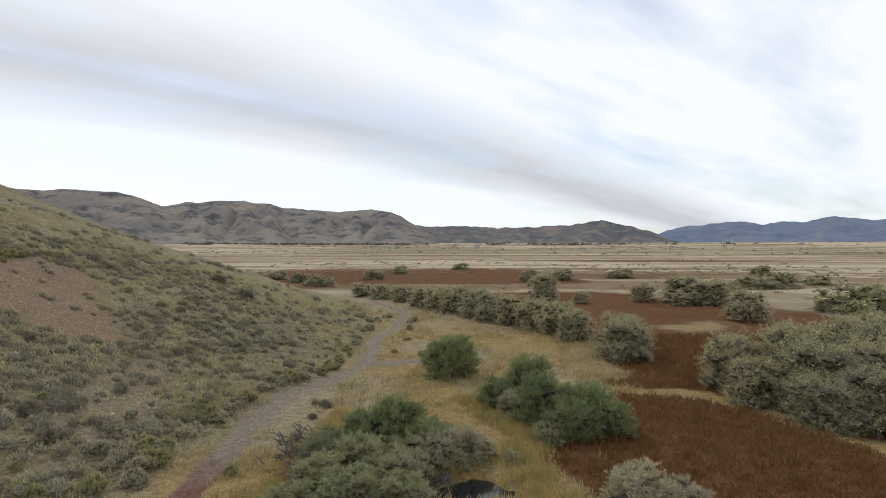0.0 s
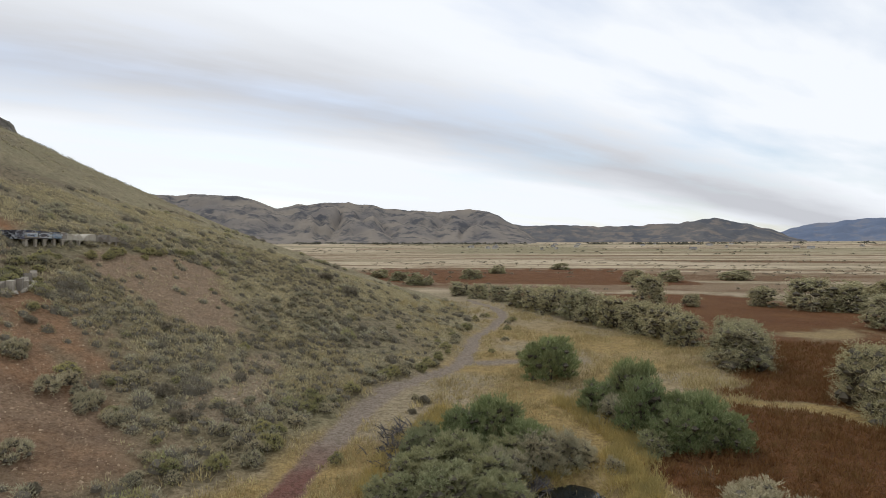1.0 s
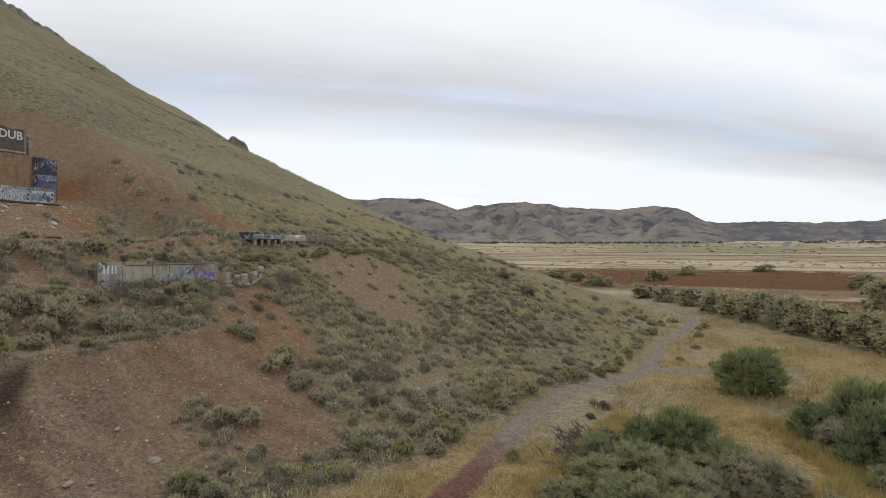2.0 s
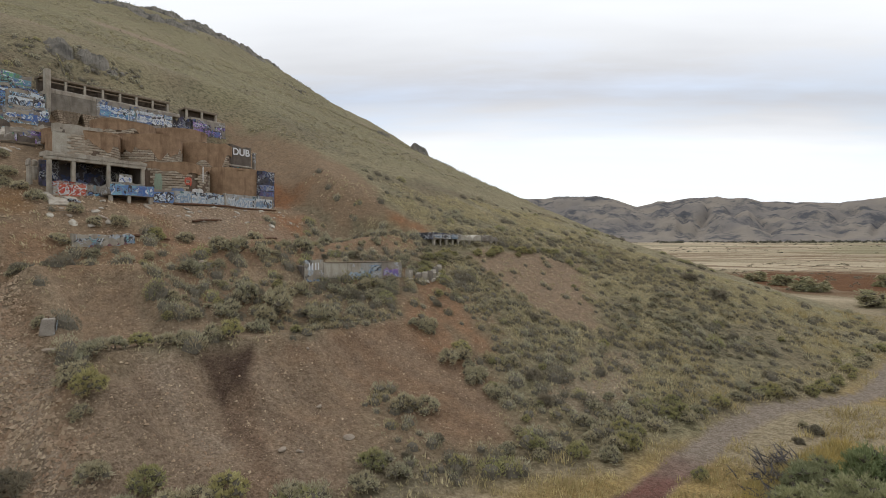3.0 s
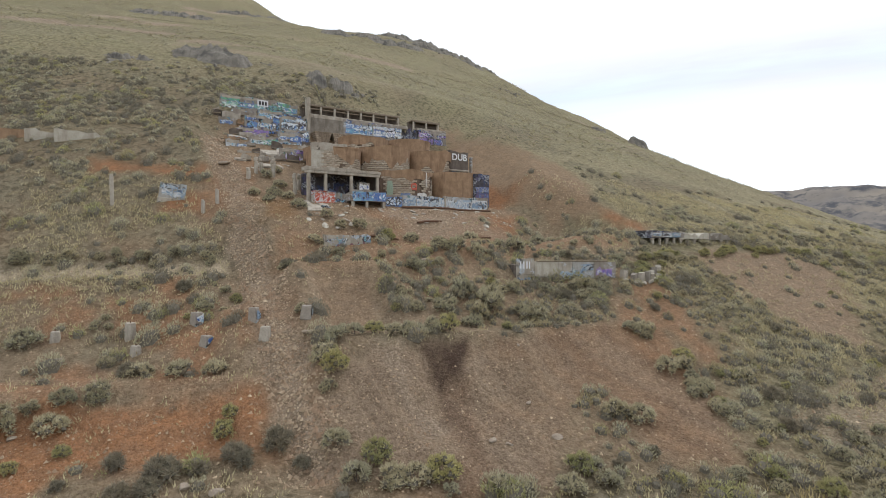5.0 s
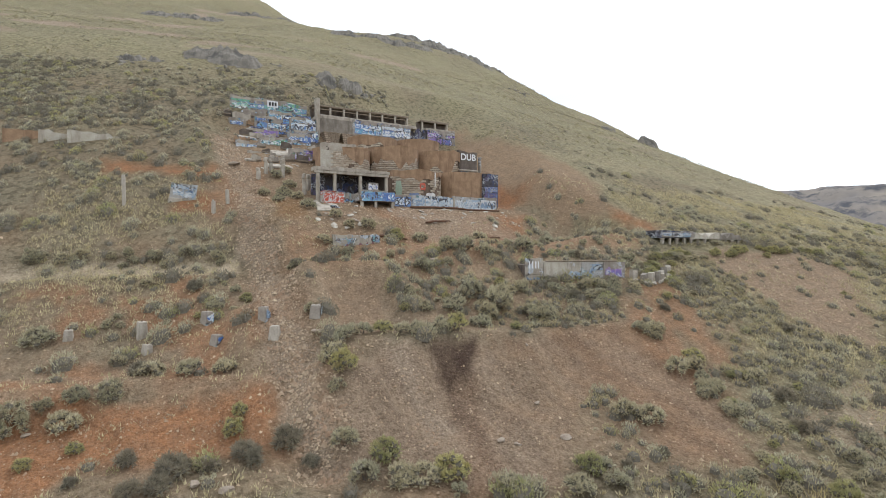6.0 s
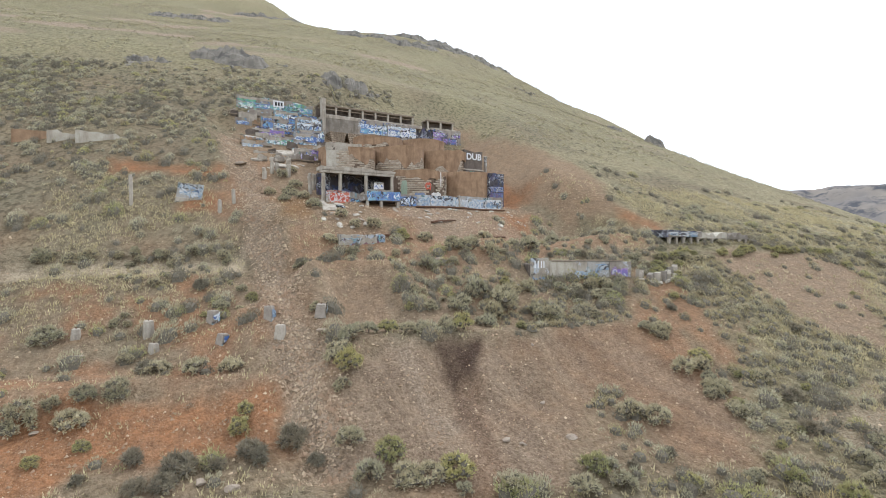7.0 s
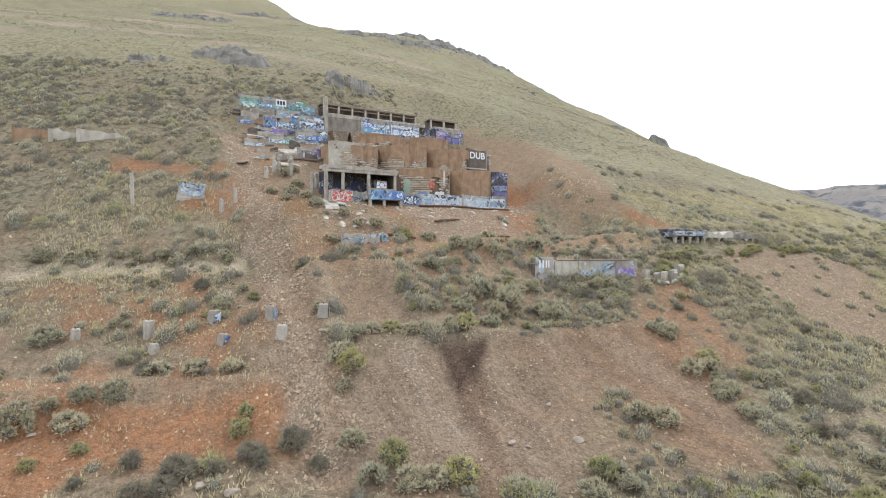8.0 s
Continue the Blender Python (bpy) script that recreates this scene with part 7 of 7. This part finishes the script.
def outcrop(cx, cy, length, width, count, size, angle, seed, label, faces=()):
    """Crags breaking out of the hill: stepped rock faces, with loose blocks round them."""
    rnd = np.random.default_rng(seed)
    ca, sa = math.cos(radians(angle)), math.sin(radians(angle))
    thing = tagged(new("rock_outcrop"), label, "rock", "rock outcrops")
    h0 = float(height(cx, cy))
    thing.matrix_basis = pose(cx, cy, h0)
    for k, (l, w, fl, fw, rise) in enumerate(faces):
        v, f = crag(cx + l * ca - w * sa, cy + l * sa + w * ca, fl, fw, rise, angle + rnd.uniform(-9, 9), seed * 10 + k)
        part("rock_face", (v - (cx, cy, h0), f), ROCK, thing)
    for _ in range(count):
        l, w = rnd.normal() * length * 0.4, rnd.normal() * width * 0.4
        x, y = l * ca - w * sa, l * sa + w * ca
        k = size * rnd.uniform(0.4, 1.3) * (1 - 0.4 * min(1, abs(l) / length))
        v, f = boulder(rnd, (k * 1.2, k * 1.0, k * 1.0), 2)
        v = v + (x, y, float(height(cx + x, cy + y)) - h0 - k * 0.3)
        part("crag", (v, f), ROCK, thing)
    return thing


outcrop(-118, -3.0, 13, 7, 26, 0.75, 82, 1, "dark grey crag breaking out of the grassy hill", ((-4.2, 1.5, 6.5, 6.0, 2.6), (0.5, 0.0, 9.0, 8.0, 3.2), (4.6, -2.0, 6.0, 4.5, 2.2), (-6.5, 0.5, 4.0, 3.5, 1.3)))
outcrop(-114, -18, 9, 4, 12, 0.6, 85, 2, "low dark rock band on the grassy hill", ((-1.5, 0.0, 6.0, 2.6, 1.0), (3.0, 0.4, 4.0, 2.2, 0.8)))
outcrop(-110, 18.5, 10, 4, 18, 0.6, 92, 3, "low grey rock band above the mill", ((-2.5, 0.5, 5.5, 4.0, 1.5), (2.2, 0.0, 6.0, 3.6, 1.5), (5.0, -1.5, 3.0, 2.5, 0.9)))
outcrop(-109, 24, 5, 3, 8, 0.45, 95, 12, "scattered grey rocks above the mill")
outcrop(-150, 130, 4, 3, 5, 1.4, 130, 4, "rock knob standing on the skyline", ((0, 0, 9.0, 8.0, 2.4), (-3, 0, 6, 6, 2.0)))
outcrop(-168, 127, 4, 3, 4, 1.0, 130, 5, "small rock knob on the skyline", ((0, 0, 7, 6.0, 1.5),))
outcrop(-290, 74, 44, 10, 40, 1.0, 62, 6, "long line of crags below the ridge", ((-22, -4, 18, 12, 2.4), (-9, 0, 16, 12, 2.0), (4, -4, 18, 12, 2.4), (18, -1, 16, 12, 2.2)))
outcrop(-306, 112, 44, 12, 44, 1.0, 64, 7, "crags along the ridge line", ((-20, -3, 22, 14, 2.6), (-4, 1, 18, 14, 2.8), (11, -3, 20, 14, 2.6), (24, 0, 14, 12, 2.2), (0, -12, 26, 8, 1.8)))
outcrop(-330, 152, 24, 6, 24, 0.9, 60, 13, "rough crags where the ridge falls away", ((-6, 0, 16, 10, 2.4), (8, 0, 14, 9, 2.0)))
outcrop(-352, -34, 34, 9, 30, 0.9, 82, 8, "crags on the high spur", ((-12, 0, 18, 14, 2.0), (4, 2, 18, 14, 2.2), (18, 0, 14, 12, 1.8)))
outcrop(-404, 14, 40, 8, 34, 1.0, 70, 9, "broken crags on the high ridge", ((-14, -4, 18, 14, 2.0), (2, -3, 20, 14, 2.2), (18, -3, 18, 12, 2.0)))
outcrop(-225, 122, 14, 4, 16, 1.0, 120, 10, "low crags on the hill shoulder")

for k, (x, y, s) in enumerate(((-33.4, -10.4, 0.34), (-25.3, 16.7, 0.36), (-26.2, 13.2, 0.26), (-20.4, 20.0, 0.2), (-70.4, -0.7, 0.6), (-25.6, 13.9, 0.2), (-27.2, -2.0, 0.3), (-38.6, 5.0, 0.45), (-33.5, 18.8, 0.2), (-48.0, 17.0, 0.6), (-26.4, -0.6, 0.4), (-29.0, 17.0, 0.22))):
    v, f = boulder(np.random.default_rng(900 + k), (s * 1.2, s * 0.9, s * 0.5))
    ob = mesh_object("boulder", v, f, PALE_STONE)
    ob.matrix_basis = pose(x, y, float(height(x, y)) + s * 0.15)
    tagged(ob, "pale loose boulder lying on the bare slope", "boulder", "loose boulders")


def stone_field(name, label, x, y, r, size):
    """Loose stones as one mesh: squat, uneven lumps half sunk in the soil."""
    n = len(x)
    base = np.array([(1, 0, -0.25), (0, 1, -0.25), (-1, 0, -0.25), (0, -1, -0.25), (0, 0, 0.8)], float)
    tri = np.array([(0, 1, 4), (1, 2, 4), (2, 3, 4), (3, 0, 4)])
    a = r.uniform(0, 2 * math.pi, n)
    s = np.asarray(size)[:, None, None] * r.uniform(0.5, 1.3, (n, 5, 3)) * np.array([1, 0.85, 0.9])
    p = base[None] * s
    p = np.stack([p[..., 0] * np.cos(a)[:, None] - p[..., 1] * np.sin(a)[:, None], p[..., 0] * np.sin(a)[:, None] + p[..., 1] * np.cos(a)[:, None], p[..., 2]], -1)
    p = p + np.stack([x, y, height(x, y)], -1)[:, None] + r.normal(size=(n, 5, 3)) * 0.12 * np.asarray(size)[:, None, None]
    f = (tri[None] + 5 * np.arange(n)[:, None, None]).reshape(-1, 3)
    ob = new(name, data_mesh(name, p.reshape(-1, 3), f, STONE))
    return tagged(ob, label, "stones", kind="stuff")


def chute_keep(x, y):
    d, _ = line_dist(x, y, CHUTE)
    return 1 - step(d + 0.5 * fbm(x, y, 2, 2, 91), 0.6, 2.3)


def slope_keep(x, y):
    c = covers(x, y, None)
    return np.maximum(np.maximum(c["cover_b"][0] * 0.5, c["cover_b"][1] * 0.5), c["cover_b"][2]) * (1 - c["cover_d"][0]) * (1 - 0.2 * step(inside(x, y, FACE), -0.5, 0.5)) * (1 - 0.8 * step(inside(x, y, STAIN), -0.6, 0) * step(-x, 29, 33))


x, y, r = scatter(30000, -82, -26, -6, 8, chute_keep, 91)
stone_field("chute_stones", "loose grey stones filling the washed-out chute", x, y, r, r.uniform(0.05, 0.14, len(x)) * r.choice([1, 1, 1, 1.9], len(x)))
x, y, r = scatter(100000, -66, -18, -20, 66, slope_keep, 92)
stone_field("slope_stones", "small loose stones over the bare soil", x, y, r, r.uniform(0.02, 0.07, len(x)) * r.choice([1, 1, 1, 1, 2.4], len(x)))
rr = np.random.default_rng(93)
ma, mu = rr.uniform(-5, 29, 2600), rr.uniform(-10, 32, 2600)
ok = (mu < -1.3) | (rr.random(2600) < 0.4)
x = MILL_O[0] + ma * MILL_A[0] + mu * MILL_U[0]
y = MILL_O[1] + ma * MILL_A[1] + mu * MILL_U[1]
stone_field("mill_rubble", "broken brick and concrete rubble round the mill", x[ok], y[ok], rr, rr.uniform(0.06, 0.26, int(ok.sum())))


# ---- broken concrete and fallen timber below the mill ----
SLAB_SHAPES = []
for k in range(6):
    r = np.random.default_rng(950 + k)
    v, f = boulder(r, (0.5, 0.36, 0.12), 1)
    SLAB_SHAPES.append(data_mesh("concrete_chunk", v, np.array(f), (PALE_STONE, PLAIN, PALE_CONC)[k % 3]))
r = np.random.default_rng(96)
for k in range(64):
    if k < 40:
        a, u = r.uniform(8, 25), -2.0 - abs(r.normal()) * 3.0
    elif k < 54:
        a, u = r.uniform(-1.5, 4.5), r.uniform(-7.5, -1.0)
    else:
        a, u = r.uniform(-5, 2), r.uniform(9, 24)
    c = MILL_POSE @ Vector((a, u, 0))
    gx, gy = ground_fall(c.x, c.y)
    lean = Vector((0, 0, 1)).rotation_difference(Vector((-gx, -gy, 1))).to_matrix().to_4x4()
    ob = new("concrete_chunk", SLAB_SHAPES[k % 6])
    size = r.uniform(0.4, 1.0) * (1.25 if 40 <= k < 54 else 1)
    ob.matrix_basis = pose(c.x, c.y, float(height(c.x, c.y)) + 0.04) @ lean @ pose(0, 0, 0, r.normal() * 9, r.normal() * 9, r.uniform(0, 360)) @ Matrix.Diagonal((size * r.uniform(0.8, 1.7), size, size, 1))
    tagged(ob, "pale broken concrete chunk lying below the mill", "rubble", "broken concrete below the mill")
for a, u, length, turn in ((17.8, -2.0, 13.0, 0.8), (12.6, -6.2, 3.6, -12), (17.0, -9.0, 4.2, 3), (5.5, -9.2, 2.8, 14)):
    c = MILL_POSE @ Vector((a, u, 0))
    p0, p1 = MILL_POSE @ Vector((a - length / 2, u + length / 2 * math.sin(radians(turn)), 0)), MILL_POSE @ Vector((a + length / 2, u - length / 2 * math.sin(radians(turn)), 0))
    pts = [p0.lerp(p1, k / 8) for k in range(9)]
    zs = [max(float(height(p.x, p.y)) for p in pts[max(0, k - 1):k + 2]) + 0.12 for k in range(9)]
    pole = mesh_object("timber_pole", *tube([(p.x, p.y, z) for p, z in zip(pts, zs)], [0.13] * 4 + [0.12, 0.11, 0.11, 0.10, 0.09], 6), STEEL_DARK)
    tagged(pole, "long dark fallen timber pole lying on the slope", "pole", "fallen poles")


# ---- pond and brush pile ----
def pond_material():
    m, nt, bsdf = principled("still_water")
    bsdf.inputs["Base Color"].default_value = (0.012, 0.016, 0.018, 1)
    bsdf.inputs["Roughness"].default_value = 0.06
    bumped(nt, bsdf, noisy(nt, 3, 2, 0.3, 0.7), 0.03, 0.02)
    return m


bm = bmesh.new()
bmesh.ops.create_circle(bm, cap_ends=True, radius=1, segments=40)
for v in bm.verts:
    k = 1 + 0.12 * math.sin(3 * math.atan2(v.co.y, v.co.x) + 1)
    v.co = Vector((v.co.x * 3.4 * k, v.co.y * 3.8 * k, 0))
me = bpy.data.meshes.new("water")
bm.to_mesh(me)
bm.free()
me.materials.append(pond_material())
water = tagged(new("water", me), "small dark pond between the willows", "pond", kind="structure")
water.matrix_basis = pose(1.7, 27.0, -0.36)


DEAD_BARK = two_tone("dead_grey_wood", (0.095, 0.085, 0.082), (0.17, 0.152, 0.142), 5, 0.95, 0.3)


def dead_brush(x, y, w, seed):
    rnd = np.random.default_rng(seed)
    heap = tagged(new("dead_brush"), "tangled heap of dead grey branches in grass", "branches", "dead brush by the path")
    heap.matrix_basis = pose(x, y, float(height(x, y)))
    for _ in range(46):
        a, e = rnd.uniform(0, 2 * math.pi), rnd.uniform(-0.1, 0.8)
        p = rnd.normal(size=3) * (w * 0.22, w * 0.22, 0.12) + (0, 0, 0.2)
        d = np.array([math.cos(a) * math.cos(e), math.sin(a) * math.cos(e), math.sin(e)]) * w * rnd.uniform(0.25, 0.5)
        twigs = [tube([p, p + d * 0.5 + rnd.normal(size=3) * 0.06, p + d], (0.05, 0.035, 0.010), 4)]
        for _ in range(4):
            s = p + d * rnd.uniform(0.2, 0.9)
            twigs.append(tube([s, s + rnd.normal(size=3) * (0.3, 0.3, 0.2)], (0.014, 0.004), 3))
        mesh_object("branch", *join(twigs), DEAD_BARK, heap)
    return heap


dead_brush(-8.6, 33.4, 2.6, 1)
dead_brush(-7.6, 28.8, 2.4, 2)
dead_brush(-8.6, 30.6, 2.0, 3)
dead_brush(-0.6, 27.6, 1.8, 4)


# ---- tree lines and farm groves across the valley ----
def valley_trees(x, y):
    far = np.hypot(x, y)
    line = np.abs(fbm(x * 0.3, y, 220, 3, 96)) < 0.09
    return np.where(line, 0.9, 0.06) * step(far, 700, 1500) * step(-base_height(x, y)[1], 20, 120)


x, y, r = scatter(9000, -1500, 2600, 450, 2900, valley_trees, 97)
stuff_field("valley_trees", "dark tree lines across the far valley", "tree", GROVE, x, y, r, 12, r.uniform(4, 10, len(x)), r.uniform(1.5, 3.6, len(x)), 0.4, 0.6, True)
r = np.random.default_rng(101)
az, d = np.radians(r.uniform(-30, 36, 900)), 2320 + 60 * r.normal(size=900)
x, y = -d * np.sin(az), d * np.cos(az)
ok = (fbm(np.degrees(az), d * 0, 5, 3, 102) + 0.004 * (d - 2320) > -0.25) & (base_height(x, y)[1] < -30)
stuff_field("foothill_trees", "dark belt of trees along the foot of the far hills", "tree", GROVE, x[ok], y[ok], r, 12, r.uniform(8, 20, int(ok.sum())), r.uniform(5, 12, int(ok.sum())), 0.4, 0.6, True)
x, y, r = scatter(1500, -120, 260, 110, 520, lambda a, b: 0.15 + 0.6 * (fbm(a * 0.4, b, 40, 3, 98) > 0.2), 99)
ok = base_height(x, y)[1] < -6
stuff_field("plain_brush", "low grey-brown brush dotted over the plain", "shrub", DULL_BRUSH, x[ok], y[ok], r, 22, r.uniform(0.7, 3.2, int(ok.sum())), r.uniform(0.4, 1.3, int(ok.sum())), 0.3, 0.8, True)


# ---- houses at the foot of the far hills ----
HOUSE_WALL = two_tone("pale_house_wall", (0.55, 0.52, 0.48), (0.45, 0.42, 0.4), 0.5, 0.9, 0.1)
HOUSE_ROOF = two_tone("grey_house_roof", (0.16, 0.15, 0.15), (0.22, 0.2, 0.19), 0.5, 0.9, 0.1)
hr = np.random.default_rng(5)
for k in range(26):
    az = radians(hr.uniform(-34, 14))
    d = hr.uniform(1500, 2350)
    x, y = -d * math.sin(az), d * math.cos(az)
    h = tagged(new("farmhouse"), "small pale farm building far across the valley", "house", "far farm buildings")
    h.matrix_basis = pose(x, y, float(height(x, y)) - 0.3, 0, 0, hr.uniform(0, 180))
    w, l, t = hr.uniform(7, 10), hr.uniform(10, 20), hr.uniform(3.2, 5)
    part("wall", box(-l / 2, l / 2, -w / 2, w / 2, 0, t, 0.05), HOUSE_WALL, h)
    bm = bmesh.new()
    v = [bm.verts.new(p) for p in ((-l / 2 - 0.5, -w / 2 - 0.5, t), (l / 2 + 0.5, -w / 2 - 0.5, t), (l / 2 + 0.5, w / 2 + 0.5, t), (-l / 2 - 0.5, w / 2 + 0.5, t), (-l / 2 - 0.5, 0, t + w * 0.3), (l / 2 + 0.5, 0, t + w * 0.3))]
    for f in ((0, 1, 5, 4), (2, 3, 4, 5), (0, 4, 3), (1, 2, 5), (3, 2, 1, 0)):
        bm.faces.new([v[i] for i in f])
    part("roof", bm, HOUSE_ROOF, h)
